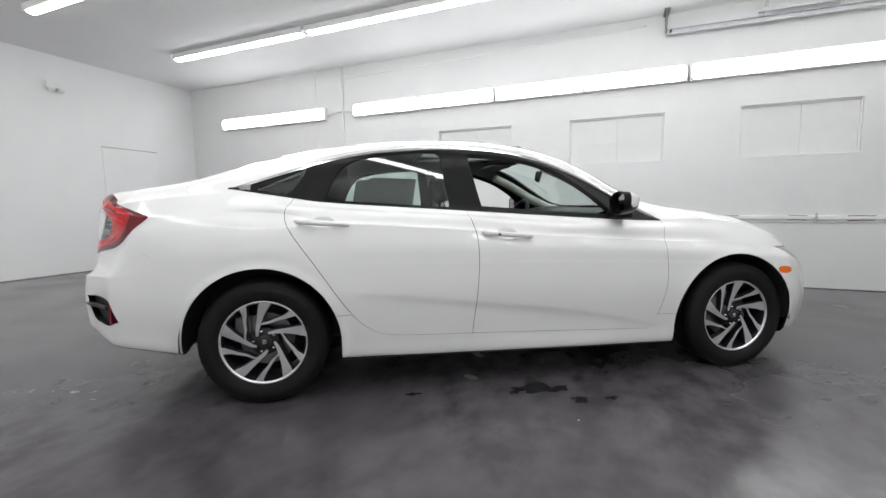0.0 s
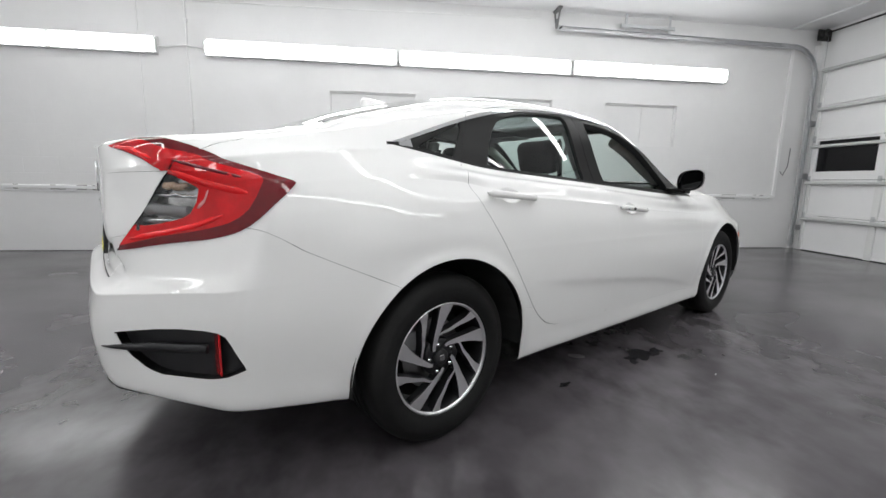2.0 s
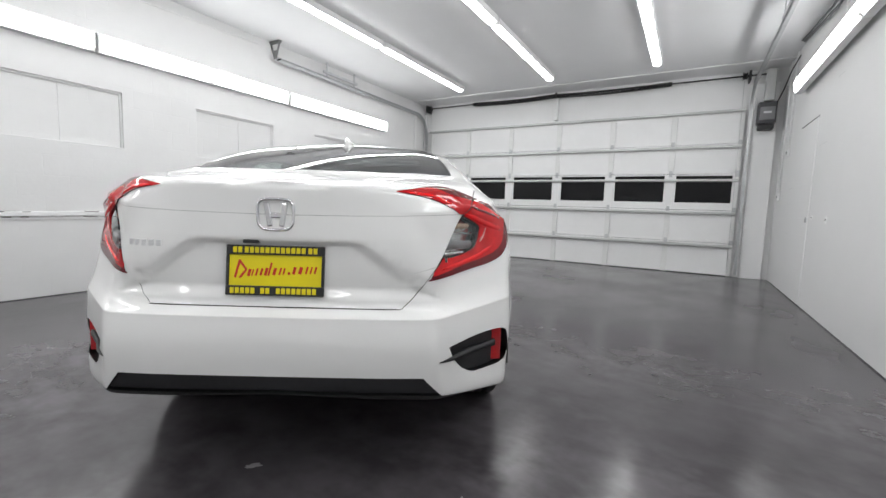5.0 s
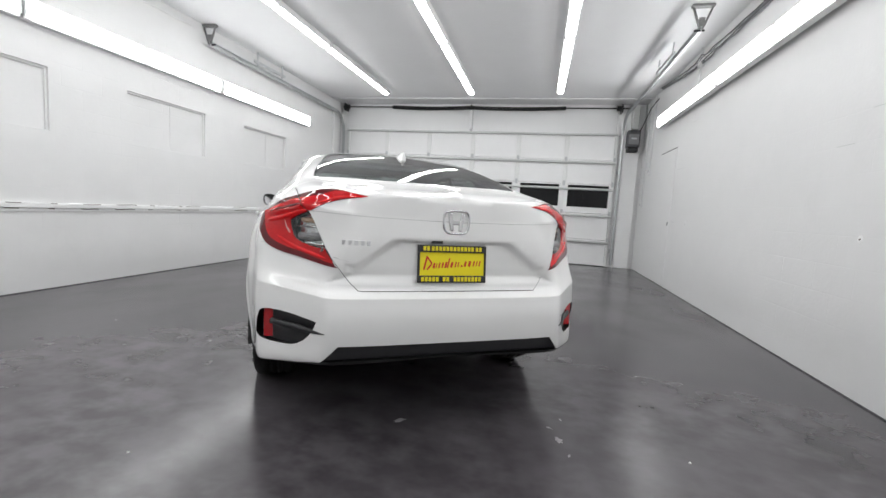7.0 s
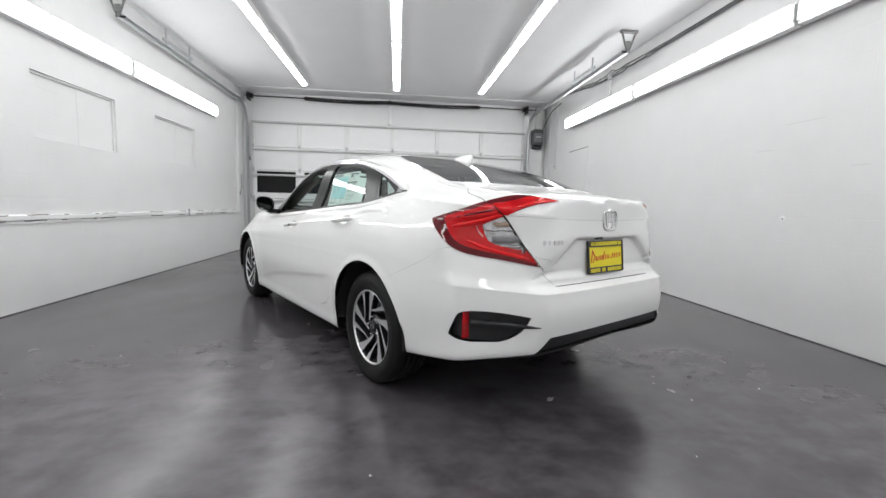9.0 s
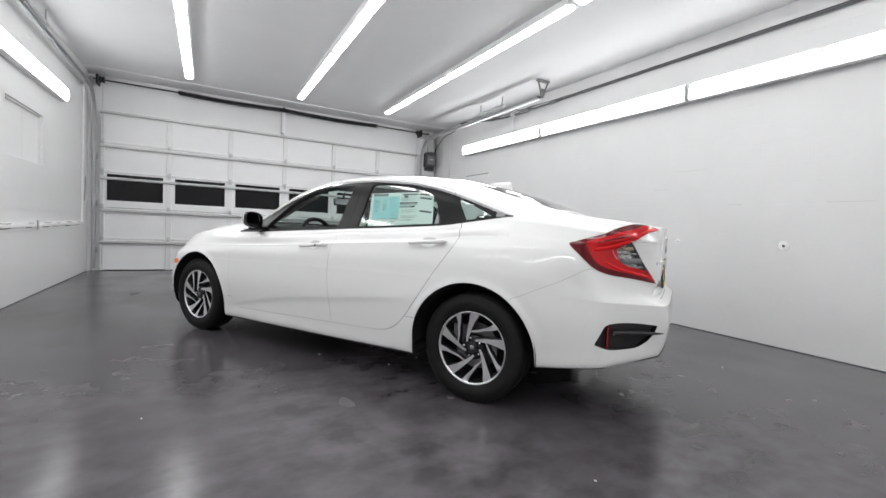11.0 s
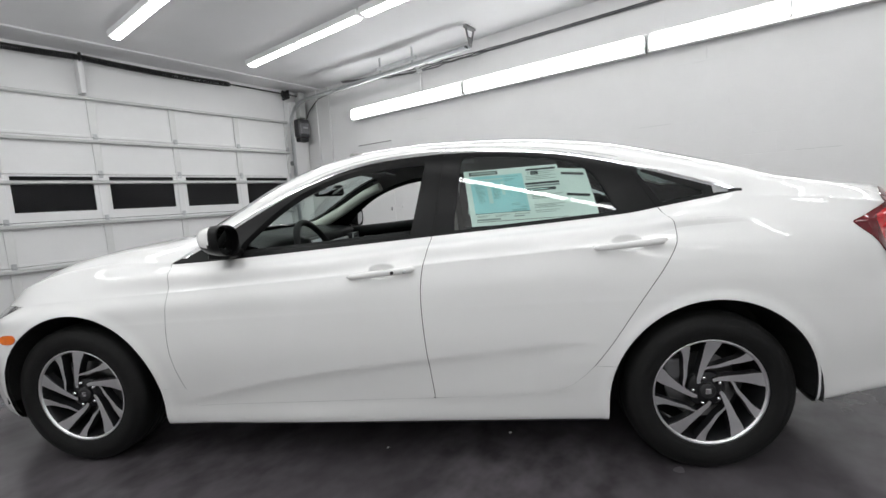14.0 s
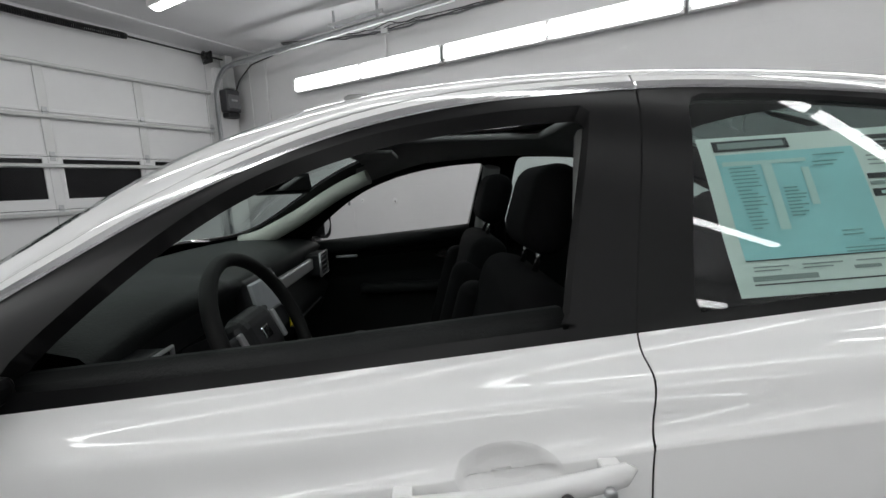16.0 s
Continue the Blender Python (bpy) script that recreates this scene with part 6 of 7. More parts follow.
# roof fin, emblem, badge, plate
bm = bmesh.new()
rows = []
for i in range(13):
    t = i / 12
    x = -1.235 + 0.19 * t
    h = 0.055 * (1 - t) ** 0.8 * min(1, 0.55 + t * 6) + 0.002
    w = 0.022 * math.sqrt(max(0.05, 1 - abs(2 * t - 0.9) ** 2)) + 0.004
    base = float(RAILS[-1].z(np.array(x))) - 0.012
    rows.append([bm.verts.new((x, yy * w, base + 0.012 + zz * h)) for yy, zz in ((1, -0.3), (0.75, 0.25), (0.35, 0.75), (0, 1), (-0.35, 0.75), (-0.75, 0.25), (-1, -0.3))])
for a, b in zip(rows, rows[1:]):
    for k in range(6):
        f = bm.faces.new((a[k], a[k + 1], b[k + 1], b[k]))
        f.smooth = True
bm.faces.new(rows[0])
bm.faces.new(rows[-1])
bmesh.ops.recalc_face_normals(bm, faces=bm.faces)
part("roof_antenna", bm, M_PAINT, CAR, "white fin aerial")

p, n = tail_at(0.0, 0.967)
ring = []
for k in range(40):
    a = k * math.tau / 40
    c, q = math.cos(a), math.sin(a)
    w = 0.057 - 0.008 * (q < 0) * abs(q)
    ring.append((p.x - 0.004, w * abs(c) ** 0.45 * (1 if c > 0 else -1), 0.967 + 0.049 * abs(q) ** 0.45 * (1 if q > 0 else -1)))
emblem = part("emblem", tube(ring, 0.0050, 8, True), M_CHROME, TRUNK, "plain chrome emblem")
for k in (-1, 1):
    part("emblem_bar", box((p.x - 0.006, -0.009, 0.928), (p.x + 0.004, 0.009, 1.006), 0.004, 2, Matrix.Translation((0, 0.024 * k, 0.967)) @ pose(0, 0, 0, -9 * k) @ Matrix.Translation((0, 0, -0.967))), M_CHROME, emblem)
part("emblem_plate", box((p.x - 0.003, -0.018, 0.956), (p.x + 0.004, 0.018, 0.974), 0.003), M_CHROME, emblem)
for k in range(5):
    y = 0.468 - k * 0.0245
    p, n = tail_at(y, 0.868)
    part("badge_bar", box((p.x - 0.003, y - 0.008, 0.857), (p.x + 0.004, y + 0.008, 0.877), 0.002), M_BADGE, TRUNK, "small chrome badge bar")
p, n = tail_at(0.05, 0.868)
part("boot_release", box((p.x - 0.022, 0.055, 0.874), (p.x + 0.02, 0.105, 0.886), 0.004), M_PLASTIC, TRUNK, "black release button")

M_YELLOW = mat("yellow_plate", (0.83, 0.70, 0.01), 0.35, vary=0.04, scale=20)
M_REDINK = mat("red_ink", (0.62, 0.03, 0.02), 0.45)
px = tail_at(0.0, 0.80)[0].x - 0.012
PL = pose(px, 0.004, 0.786, 0, 6, 0)
plate = part("number_plate", box((-0.001, -0.15, -0.074), (0.004, 0.15, 0.074), 0.001, 1), M_YELLOW, TRUNK, "yellow dealer plate in a black frame", at=PL)
bm = bmesh.new()
for lo, hi in (((-0.007, -0.157, 0.05), (0.006, 0.157, 0.081)), ((-0.007, -0.157, -0.081), (0.006, 0.157, -0.05)), ((-0.007, -0.157, -0.05), (0.006, -0.148, 0.05)), ((-0.007, 0.148, -0.05), (0.006, 0.157, 0.05))):
    add_box(bm, lo, hi, 0.0025, 2)
part("plate_frame", bm, M_PLASTIC, plate, "black plastic plate frame")
for row_z, words in ((0.0655, ((0.135, 2), (0.098, 12), (-0.105, 2))), (-0.0655, ((0.142, 5), (0.045, 2), (-0.005, 8)))):
    for y0, count in words:                # one small bar for each character
        for k in range(count):
            y = y0 - k * 0.0165
            part("plate_bar", box((-0.0085, y - 0.0125, row_z - 0.0095), (-0.006, y, row_z + 0.0095), 0.001, 1), M_YELLOW, plate, "yellow bar")
for y, z0, h, lean, w in ((0.122, 0.004, 0.060, 14, 0.0075), (0.104, 0.015, 0.034, -38, 0.007), (0.104, -0.012, 0.036, 38, 0.007), (0.084, -0.008, 0.024, 14, 0.009), (0.073, -0.008, 0.022, 14, 0.004), (0.060, -0.006, 0.024, 14, 0.006),
                         (0.045, -0.005, 0.024, 14, 0.007), (0.030, -0.004, 0.026, 14, 0.009), (0.018, 0.004, 0.044, 14, 0.006), (0.003, -0.003, 0.024, 14, 0.009), (-0.015, -0.002, 0.024, 14, 0.006), (-0.027, -0.002, 0.022, 14, 0.005),
                         (-0.043, -0.008, 0.008, 0, 0.008), (-0.060, 0.001, 0.024, 14, 0.009), (-0.080, 0.002, 0.024, 14, 0.011), (-0.100, 0.003, 0.024, 14, 0.006), (-0.114, 0.003, 0.024, 14, 0.005), (-0.128, 0.004, 0.024, 14, 0.006)):
    part("plate_stroke", box((-0.0025, -w / 2, -h / 2), (0.0, w / 2, h / 2), 0.001, 1, pose(0, y, z0, lean)), M_REDINK, plate, "red printed bar")


# ---- the car: cabin ----
M_SEAT = mat("black_seat_cloth", (0.007, 0.007, 0.0075), 0.85, spec=0.1, vary=0.2, scale=60, bump=0.4, bscale=400)
M_PILLAR = mat("pale_pillar_trim", (0.55, 0.56, 0.51), 0.7, vary=0.05, scale=30)
M_SATIN = mat("satin_silver_trim", (0.6, 0.6, 0.61), 0.3, 0.45, vary=0.06, scale=20)
M_SCREEN = mat("pale_display", (0.62, 0.63, 0.66), 0.2, vary=0.12, scale=14)
M_PAPER = mat("white_paper", (0.84, 0.88, 0.85), 0.6, vary=0.03, scale=8)
M_CYAN = mat("cyan_print", (0.42, 0.76, 0.80), 0.6, vary=0.08, scale=12)
M_INK = mat("black_ink", (0.03, 0.03, 0.035), 0.6)
M_GREYINK = mat("grey_print", (0.30, 0.34, 0.33), 0.6)


def cushion(lo, hi, bevel, m=None):
    return box(lo, hi, bevel, 5, m)


def seat(y):
    seat_ob = part("front_seat", cushion((-0.12, y - 0.25, 0.30), (0.40, y + 0.25, 0.50), 0.07), M_SEAT, CAR, "black cloth front seat", True)
    lean = pose(-0.04, y, 0.46, 0, -16, 0)
    part("seat_back", cushion((-0.11, -0.24, 0.0), (0.03, 0.24, 0.56), 0.06, lean), M_SEAT, seat_ob, "", True)
    for s in (-1, 1):
        part("side_bolster", cushion((-0.06, s * 0.2 - 0.055, 0.04), (0.075, s * 0.2 + 0.055, 0.46), 0.045, lean), M_SEAT, seat_ob, "", True)
        part("headrest_post", tube([lean @ Vector((-0.04, s * 0.06, 0.54)), lean @ Vector((-0.04, s * 0.06, 0.66))], 0.007, 8), M_CHROME, seat_ob, "chrome post")
    part("headrest", cushion((-0.085, -0.135, 0.60), (0.02, 0.135, 0.79), 0.05, lean), M_SEAT, seat_ob, "black cloth headrest", True)


seat(0.36)
seat(-0.36)
bench = part("rear_bench", cushion((-1.02, -0.62, 0.32), (-0.5, 0.62, 0.52), 0.07), M_SEAT, CAR, "black cloth rear bench", True)
part("bench_back", cushion((-0.1, -0.62, 0.0), (0.06, 0.62, 0.56), 0.06, pose(-1.02, 0, 0.47, 0, -24, 0)), M_SEAT, bench, "", True)
for y in (-0.42, 0, 0.42):
    part("headrest", cushion((-0.07, -0.12, 0.5), (0.03, 0.12, 0.68 if y else 0.62), 0.045, pose(-0.99, y, 0.47, 0, -20, 0)), M_SEAT, bench, "", True)
part("parcel_shelf", box((-1.72, -0.58, 0.93), (-1.2, 0.58, 0.96), 0.01), M_DASH, CAR, "black parcel shelf")

# dashboard: one section swept across the car
bm = bmesh.new()
rows = []
for i in range(29):
    y = -0.68 + 1.36 * i / 28
    hump = math.exp(-((y - 0.36) / 0.17) ** 4)
    edge = 1 - 0.35 * max(0, abs(y) - 0.5) ** 1.3
    sect = [(1.02, 0.955), (0.90, 0.975), (0.74, 0.975 + 0.012 * hump), (0.62, 0.962 + 0.022 * hump), (0.545 - 0.03 * hump, 0.945 + 0.026 * hump), (0.525 - 0.035 * hump, 0.925 + 0.016 * hump),
            (0.55 + 0.03 * hump, 0.885), (0.545, 0.80), (0.50, 0.745), (0.53, 0.66), (0.60, 0.56), (0.75, 0.42)]
    rows.append([bm.verts.new((x * edge + 0.0, y, z)) for x, z in sect])
for a, b in zip(rows, rows[1:]):
    for k in range(len(a) - 1):
        f = bm.faces.new((a[k], a[k + 1], b[k + 1], b[k]))
        f.smooth = True
bmesh.ops.recalc_face_normals(bm, faces=bm.faces)
DASH = part("dashboard", bm, M_DASH, CAR, "charcoal moulded dashboard")
part("display_screen", box((-0.006, -0.098, -0.058), (0.012, 0.098, 0.058), 0.006, 2, pose(0.505, 0.0, 0.862, 0, 12, 0)), M_SCREEN, DASH, "pale flat display screen")
part("display_surround", box((0.004, -0.118, -0.075), (0.05, 0.118, 0.075), 0.012, 3, pose(0.505, 0.0, 0.862, 0, 12, 0)), M_PLASTIC, DASH, "glossy black surround")
part("dash_strip", box((0.51, -0.60, 0.835), (0.535, -0.15, 0.885), 0.01, 3, pose(0, 0, 0)), M_SATIN, DASH, "satin silver dash strip")
part("glove_box_seam", box((0.488, -0.58, 0.70), (0.50, -0.16, 0.705), 0.001, 1), M_PLASTIC, DASH)
for y in (0.60, -0.62):
    part("air_vent", box((0.46, y - 0.065, 0.80), (0.54, y + 0.065, 0.905), 0.012, 3, pose(0.02, 0, 0)), M_PLASTIC, DASH, "black air vent")
    for k in range(4):
        part("vent_slat", box((0.474, y - 0.055, 0.818 + k * 0.022), (0.486, y + 0.055, 0.823 + k * 0.022), 0.001, 1), M_GREYPL, DASH)
    part("vent_trim", tube([(0.478, y + a, 0.853 + b) for a, b in ((-0.066, -0.05), (-0.066, 0.05), (0.066, 0.05), (0.066, -0.05))], 0.005, 6, True), M_SATIN, DASH, "silver vent surround")
part("dash_blade", box((0.49, 0.43, 0.80), (0.505, 0.52, 0.812), 0.003), M_SATIN, DASH, "silver blade")
part("start_button", lathe([(0.0, 0.008), (0.016, 0.008), (0.02, 0.0), (0.0, 0.0)], 20, "X"), M_SATIN, DASH, "", at=pose(0.525, 0.235, 0.80, 0, 0, 180))
part("instrument_face", box((0.555, 0.21, 0.84), (0.565, 0.51, 0.95), 0.004), M_PLASTIC, DASH, "dark instrument face")

# steering wheel
SW = pose(0.372, 0.36, 0.868, 0, 24, 0)
rimpts = [SW @ Vector((0, 0.182 * math.cos(a), 0.182 * math.sin(a))) for a in [k * math.tau / 48 for k in range(48)]]
wheel_ob = part("steering_wheel", tube(rimpts, 0.0165, 12, True), M_RUBBER, CAR, "black three-spoke steering wheel")
part("wheel_boss", box((0.0, -0.085, -0.075), (0.06, 0.085, 0.062), 0.035, 4, SW), M_PLASTIC, wheel_ob)
for s in (1, -1):
    part("wheel_spoke", box((0.012, s * 0.075, -0.028), (0.035, s * 0.172, 0.028), 0.008, 3, SW), M_PLASTIC, wheel_ob)
    part("wheel_trim", box((0.004, s * 0.082, -0.045), (0.014, s * 0.10, 0.03), 0.004, 2, SW), M_SATIN, wheel_ob, "silver spoke trim")
    part("control_stalk", tube([SW @ Vector((0.07, s * 0.03, 0.0)), SW @ Vector((0.06, s * 0.17, 0.035))], 0.009, 8), M_PLASTIC, wheel_ob)
part("wheel_spoke", box((0.012, -0.03, -0.172), (0.032, 0.03, -0.06), 0.008, 3, SW), M_SATIN, wheel_ob)
part("wheel_emblem", box((-0.003, -0.02, -0.018), (0.004, 0.02, 0.014), 0.004, 2, SW), M_CHROME, wheel_ob, "plain chrome emblem")
part("steering_column", tube([SW @ Vector((0.05, 0, 0)), (0.62, 0.36, 0.77)], 0.04, 12), M_PLASTIC, wheel_ob)

# console, lever, mirror, visors, pillars, strips
console = part("centre_console", box((-0.35, -0.13, 0.30), (0.52, 0.13, 0.62), 0.04, 4), M_DASH, CAR, "charcoal centre console")
part("console_edge", tube([(0.44, 0.118, 0.623), (-0.05, 0.118, 0.623)], 0.006, 8), M_SATIN, console)
part("gear_lever", tube([(0.24, 0.02, 0.6), (0.22, 0.02, 0.70), (0.215, 0.02, 0.73)], [0.012, 0.016, 0.026], 12), M_PLASTIC, console, "black gear lever")
part("armrest", box((-0.35, -0.11, 0.6), (-0.06, 0.11, 0.67), 0.025, 4), M_SEAT, console)
mirror = part("interior_mirror", box((-0.025, -0.115, -0.034), (0.012, 0.115, 0.034), 0.014, 4, pose(0.43, 0, 1.205, 0, 8, -22)), M_PLASTIC, CAR, "black interior mirror")
part("mirror_glass", box((-0.028, -0.108, -0.027), (-0.0245, 0.108, 0.027), 0.001, 1, pose(0.43, 0, 1.205, 0, 8, -22)), M_MIRROR, mirror)
part("mirror_arm", tube([(0.44, 0, 1.21), (0.45, 0, 1.26), (0.43, 0, 1.30)], 0.01, 8), M_PLASTIC, mirror)
for s in (1, -1):
    pts = []
    for i in range(12):
        t = i / 11
        x = 0.84 - 0.60 * t
        pts.append((x, s * (float(RAILS[8].w(np.array(x))) - 0.064 - 0.02 * t), float(RAILS[8].z(np.array(x))) - 0.020 - 0.004 * t))
    part("pillar_trim", tube(pts, [0.040 - 0.008 * k / 11 for k in range(12)], 14), M_PILLAR, CAR, "pale windscreen pillar trim")
    part("sun_visor", box((0.10, 0.16, 1.292), (0.27, 0.44, 1.305), 0.006, 3, Matrix.Scale(s, 4, (0, 1, 0)) @ pose(0, 0, 0, 0, 0, 0)), M_LINING, CAR, "folded grey sun visor")
    pts = [side_at(x, z)[0] for x, z in ((-0.30, 1.25), (-0.28, 1.1), (-0.26, 0.95), (-0.25, 0.7), (-0.27, 0.4))]
    part("centre_pillar_trim", tube([(p.x, s * (p.y - 0.075), p.z) for p in pts], 0.04, 10), M_LINING, CAR, "grey centre pillar trim")
    part("seat_belt", ribbon([(Vector((-0.30 - 0.02 * k, s * (0.53 + 0.03 * k), 1.2 - 0.18 * k)), Vector((1, 0, 0)), Vector((0, -s, 0))) for k in range(5)], 0.045, 0.003), M_SEAT, CAR, "black seat belt")
    d1, d2 = DOORS[s]
    pts = []
    for k in range(10):
        t = k / 9
        p, _ = side_at(0.27 - 0.42 * t, 0.874 + 0.05 * t)
        pts.append((Vector((p.x, s * (p.y - 0.086), p.z)), Vector((0, 0, 1)), Vector((0, -s, 0))))
    part("door_strip", ribbon(pts, 0.016, 0.006), M_SATIN, d1, "silver strip on the door trim")
    p, _ = side_at(0.40, 0.86)
    part("inner_handle", box((0.345, s * (p.y - 0.105) - 0.006, 0.852), (0.45, s * (p.y - 0.105) + 0.006, 0.866), 0.005, 3), M_SATIN, d1, "silver inner handle")
    pts = [side_at(x, z)[0] for x, z in ((0.60, 0.93), (0.2, 0.955), (-0.2, 0.985))]
    part("door_sill_pad", tube([(p.x, s * (p.y - 0.05), p.z - 0.025) for p in pts], 0.035, 10), M_DASH, d1, "black door top pad")
    p, _ = side_at(0.28, 0.72)
    part("door_armrest", box((-0.2, s * (p.y - 0.1) - 0.03, 0.66), (0.35, s * (p.y - 0.1) + 0.04, 0.71), 0.02, 3), M_DASH, d1)
part("yellow_tag", box((0.50, -0.20, 0.70), (0.504, -0.17, 0.77), 0.001, 1), M_YELLOW, DASH, "yellow paper tag")

# sunroof frame
part("sunroof_frame", tube([(x, y, 1.355) for x, y in ((-0.46, -0.38), (-0.46, 0.38), (0.14, 0.39), (0.14, -0.39))], 0.016, 8, True), M_LINING, CAR, "grey sunroof frame")


# price sheet behind the left rear pane
def sheet(corners, depth, name, material, label, parent_to, n=6):
    """A sheet of paper that follows the pane; corners (x, z) in order."""
    a, b, c, d = [Vector(q) for q in corners]
    bm = bmesh.new()
    grid = []
    for i in range(n + 1):
        row = []
        for j in range(n + 1):
            u, v = i / n, j / n
            q = (a * (1 - u) + b * u) * (1 - v) + (d * (1 - u) + c * u) * v
            p, nn = side_at(q.x, q.y)
            row.append(p - nn * depth)
        grid.append(row)
    vs = [[bm.verts.new(p) for p in row] for row in grid]
    for i in range(n):
        for j in range(n):
            f = bm.faces.new((vs[i][j], vs[i + 1][j], vs[i + 1][j + 1], vs[i][j + 1]))
            f.smooth = True
    bmesh.ops.recalc_face_normals(bm, faces=bm.faces)
    return part(name, bm, material, parent_to, label)


MAIN = [(-0.425, 1.238), (-0.82, 1.252), (-0.868, 1.016), (-0.455, 1.006)]


def on_main(u0, u1, v0, v1):
    a, b, c, d = [Vector(q) for q in MAIN]
    f = lambda u, v: tuple((a * (1 - u) + b * u) * (1 - v) + (d * (1 - u) + c * u) * v)
    return [f(u0, v0), f(u1, v0), f(u1, v1), f(u0, v1)]


STICK = sheet(MAIN, 0.020, "price_sheet", M_PAPER, "pale printed price sheet inside the window", CAR, 8)
sheet([(-0.805, 1.236), (-0.935, 1.226), (-0.978, 1.016), (-0.85, 1.012)], 0.0215, "price_sheet", M_PAPER, "pale printed price sheet inside the window", CAR, 8)
M_PALE = mat("pale_print", (0.62, 0.78, 0.76), 0.6, vary=0.06, scale=30)
M_TEAL = mat("grey_teal_print", (0.22, 0.40, 0.40), 0.6, vary=0.15, scale=60)
for u0, u1, v0, v1, d, m, lb in ((0.055, 0.61, 0.12, 0.79, 0.0190, M_CYAN, "cyan printed block"), (0.055, 0.36, 0.03, 0.10, 0.0188, M_INK, "dark printed bar"), (0.075, 0.34, 0.045, 0.085, 0.0184, M_GREYINK, ""),
                                 (0.055, 0.61, 0.79, 0.797, 0.0186, M_INK, ""), (0.06, 0.97, 0.93, 0.938, 0.0186, M_INK, ""), (0.06, 0.30, 0.885, 0.915, 0.0186, M_GREYINK, ""), (0.66, 0.97, 0.05, 0.085, 0.0186, M_INK, ""),
                                 (0.62, 0.97, 0.31, 0.345, 0.0186, M_INK, ""), (0.62, 0.97, 0.36, 0.385, 0.0186, M_GREYINK, ""), (0.62, 0.92, 0.41, 0.46, 0.0186, M_INK, ""), (0.65, 0.84, 0.425, 0.445, 0.0183, M_PALE, ""),
                                 (0.22, 0.26, 0.20, 0.62, 0.0176, M_PALE, "pale printed streak"), (0.37, 0.40, 0.24, 0.48, 0.0176, M_PALE, ""), (0.16, 0.40, 0.175, 0.20, 0.0176, M_PALE, ""), (0.07, 0.17, 0.17, 0.20, 0.0176, M_PALE, ""),
                                 (0.44, 0.54, 0.86, 0.88, 0.0186, M_GREYINK, "")):
    sheet(on_main(u0, u1, v0, v1), d, "printed_bar", m, lb, STICK, 8 if u1 - u0 > 0.3 or v1 - v0 > 0.2 else 3)
rng = random.Random(5)
for k in range(17):                      # small print
    v = 0.215 + k * 0.024
    sheet(on_main(0.085 + 0.002 * k, 0.15 + rng.uniform(0.0, 0.05), v, v + 0.007), 0.0165, "print_line", M_TEAL, "", STICK, 1)
for k in range(9):
    v = 0.36 + k * 0.022
    sheet(on_main(0.275, 0.34 + rng.uniform(-0.02, 0.02), v, v + 0.008), 0.0165, "print_line", M_TEAL, "", STICK, 1)
for u0, u1, v in ((0.43, 0.56, 0.16), (0.42, 0.52, 0.205), (0.42, 0.50, 0.23), (0.44, 0.52, 0.65), (0.44, 0.52, 0.675), (0.53, 0.59, 0.715), (0.43, 0.58, 0.755), (0.43, 0.58, 0.775), (0.66, 0.95, 0.12), (0.66, 0.90, 0.15), (0.64, 0.95, 0.19), (0.64, 0.88, 0.22), (0.64, 0.95, 0.25),
                   (0.66, 0.97, 0.53), (0.66, 0.90, 0.56), (0.66, 0.97, 0.59), (0.66, 0.97, 0.70), (0.66, 0.88, 0.725), (0.66, 0.95, 0.75), (0.07, 0.20, 0.83), (0.07, 0.17, 0.85), (0.25, 0.40, 0.83), (0.25, 0.36, 0.85), (0.45, 0.6, 0.83), (0.66, 0.9, 0.80), (0.66, 0.86, 0.83)):
    sheet(on_main(u0, u1, v, v + 0.008), 0.0165, "print_line", M_TEAL if u1 < 0.62 and v < 0.79 else M_GREYINK, "", STICK, 1)
for z in (1.215, 1.125, 1.03):
    sheet([(-0.83 - (1.236 - z) * 0.2, z), (-0.925 - (1.226 - z) * 0.2, z - 0.008), (-0.925 - (1.226 - z) * 0.2, z - 0.018), (-0.83 - (1.236 - z) * 0.2, z - 0.01)], 0.020, "printed_bar", M_INK, "", STICK, 3)
sheet(on_main(0.70, 0.78, 0.10, 0.17), 0.0178, "printed_bar", M_INK, "", STICK, 2)

# ---- stains and crumbs on the floor ----
M_STAIN = mat("damp_stain", (0.024, 0.023, 0.026), 0.24, vary=0.3, scale=12)
M_SCUFF = mat("worn_paint_scuff", (0.24, 0.23, 0.235), 0.5, vary=0.3, scale=20)
M_CRUMB = mat("white_crumb", (0.7, 0.7, 0.68), 0.6)


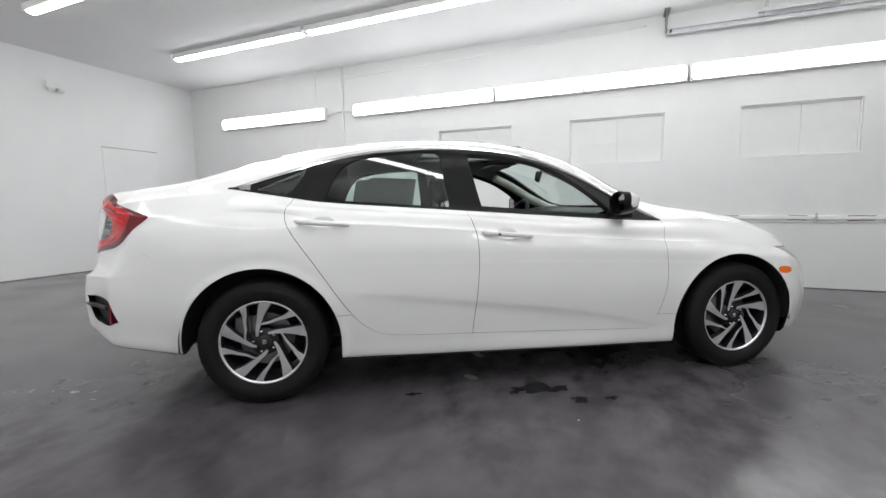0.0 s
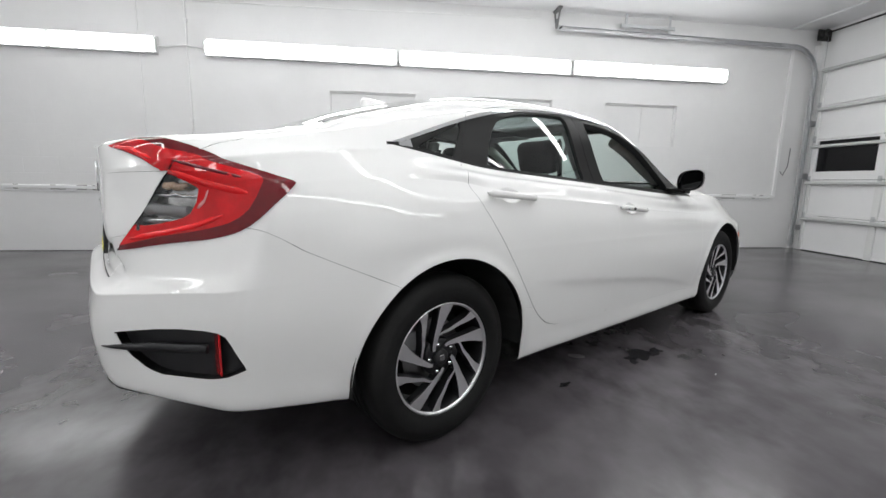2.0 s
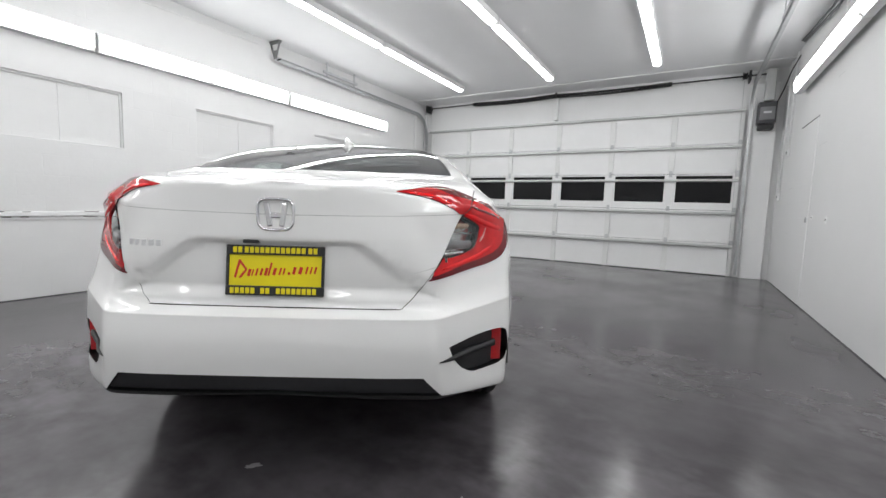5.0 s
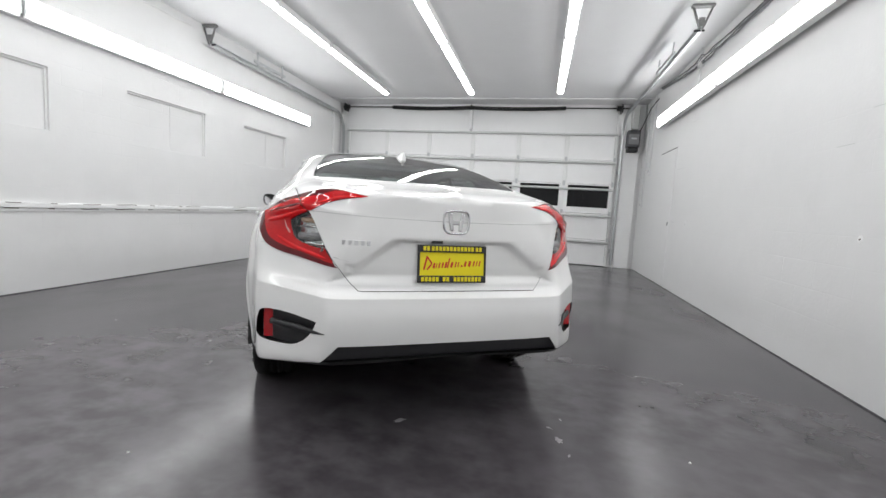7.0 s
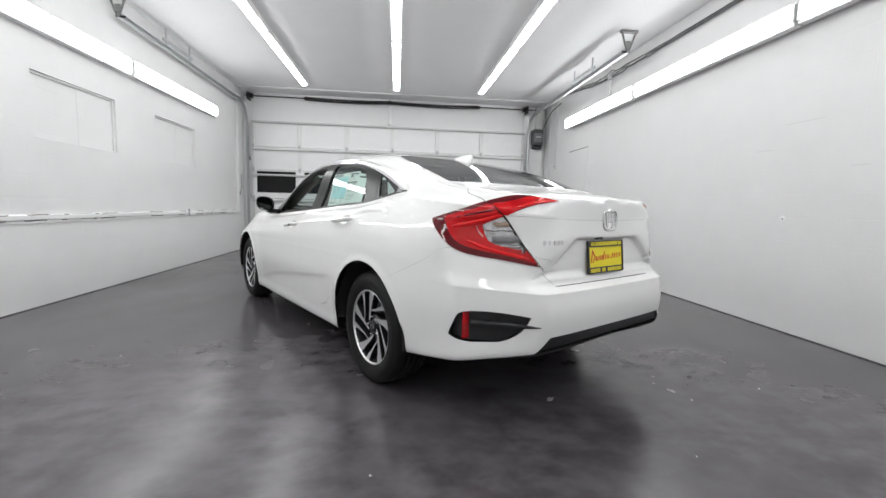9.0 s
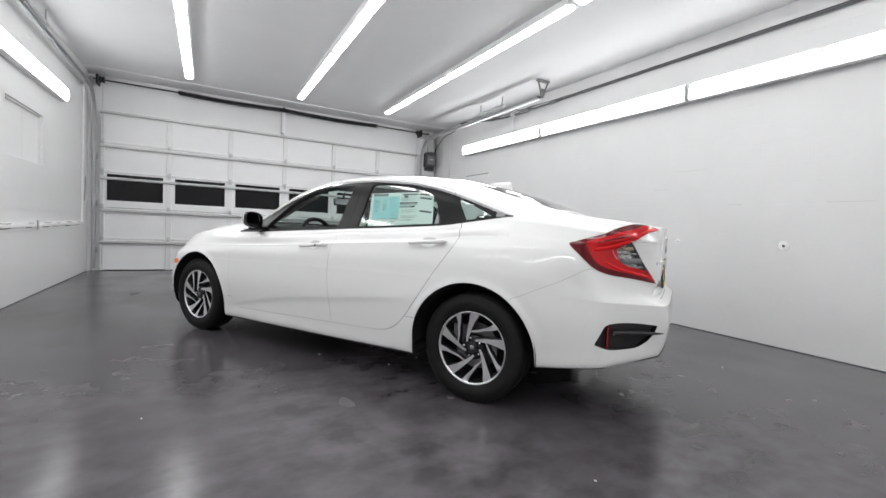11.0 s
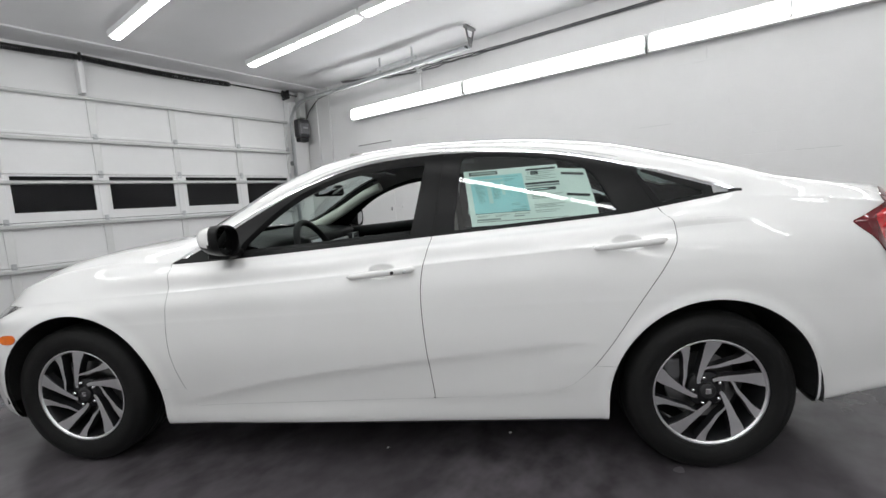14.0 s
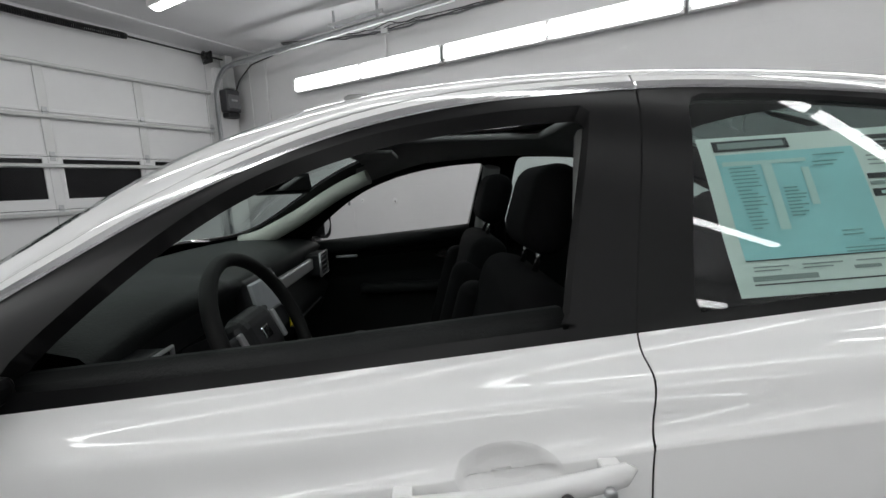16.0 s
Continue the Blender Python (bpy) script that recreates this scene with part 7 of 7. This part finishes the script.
def blotch(x, y, r, stretch, turn, seed, material, label, group):
    bm = bmesh.new()
    n = 40
    ring = []
    for k in range(n):
        a = k * math.tau / n
        rr = r * (0.72 + 0.55 * noise.noise((math.cos(a) * 1.6, math.sin(a) * 1.6, seed)) + 0.3 * noise.noise((math.cos(a) * 5, math.sin(a) * 5, seed + 7)))
        ring.append(bm.verts.new((rr * math.cos(a) * stretch, rr * math.sin(a), 0.0012)))
    bm.faces.new(ring)
    ob = mesh_object("floor_stain", bm, material)
    ob.matrix_basis = pose(x, y, 0, 0, 0, turn)
    return tagged(ob, label, "stain", group)


rng = random.Random(11)
for k, (x, y, r, st, tn) in enumerate(((0.55, -0.74, 0.075, 2.2, 25), (0.66, -0.70, 0.04, 1.8, 40), (0.78, -0.80, 0.04, 1.5, 10), (0.45, -0.83, 0.03, 1.6, 70), (0.93, -0.72, 0.03, 1.4, 30), (-0.05, -1.05, 0.025, 2.0, 20))):
    blotch(x, y, r, st, tn, k * 3.1, M_STAIN, "small dark damp stain on the floor", "damp stains")
for k, (x, y, r, st, tn) in enumerate(((-1.87, -0.96, 0.020, 2.2, -40), (-1.80, -1.70, 0.018, 1.8, 20), (-1.70, -1.66, 0.010, 2.2, 60), (-1.92, -1.74, 0.009, 1.8, -20), (-1.60, -1.72, 0.008, 2.5, 35))):
    blotch(x, y, r, st, tn, 40 + k * 2.3, M_SCUFF, "small pale scrape in the floor paint", "floor scrapes")
for k in range(16):
    x, y = rng.uniform(-3.6, 2.6), rng.uniform(-2.6, 2.4)
    s = rng.uniform(0.004, 0.011)
    bm = bmesh.new()
    bmesh.ops.create_icosphere(bm, subdivisions=1, radius=s)
    for v in bm.verts:
        v.co *= 0.75 + 0.4 * noise.noise(v.co * 200 + Vector((k, 0, 0)))
        v.co.z = v.co.z * 0.45 + s * 0.3
    c = mesh_object("paint_crumb", bm, M_CRUMB)
    c.matrix_basis = pose(x, y, 0, 0, 0, k * 40)
    tagged(c, "tiny white paint crumb lying on the floor", "debris", "paint crumbs")
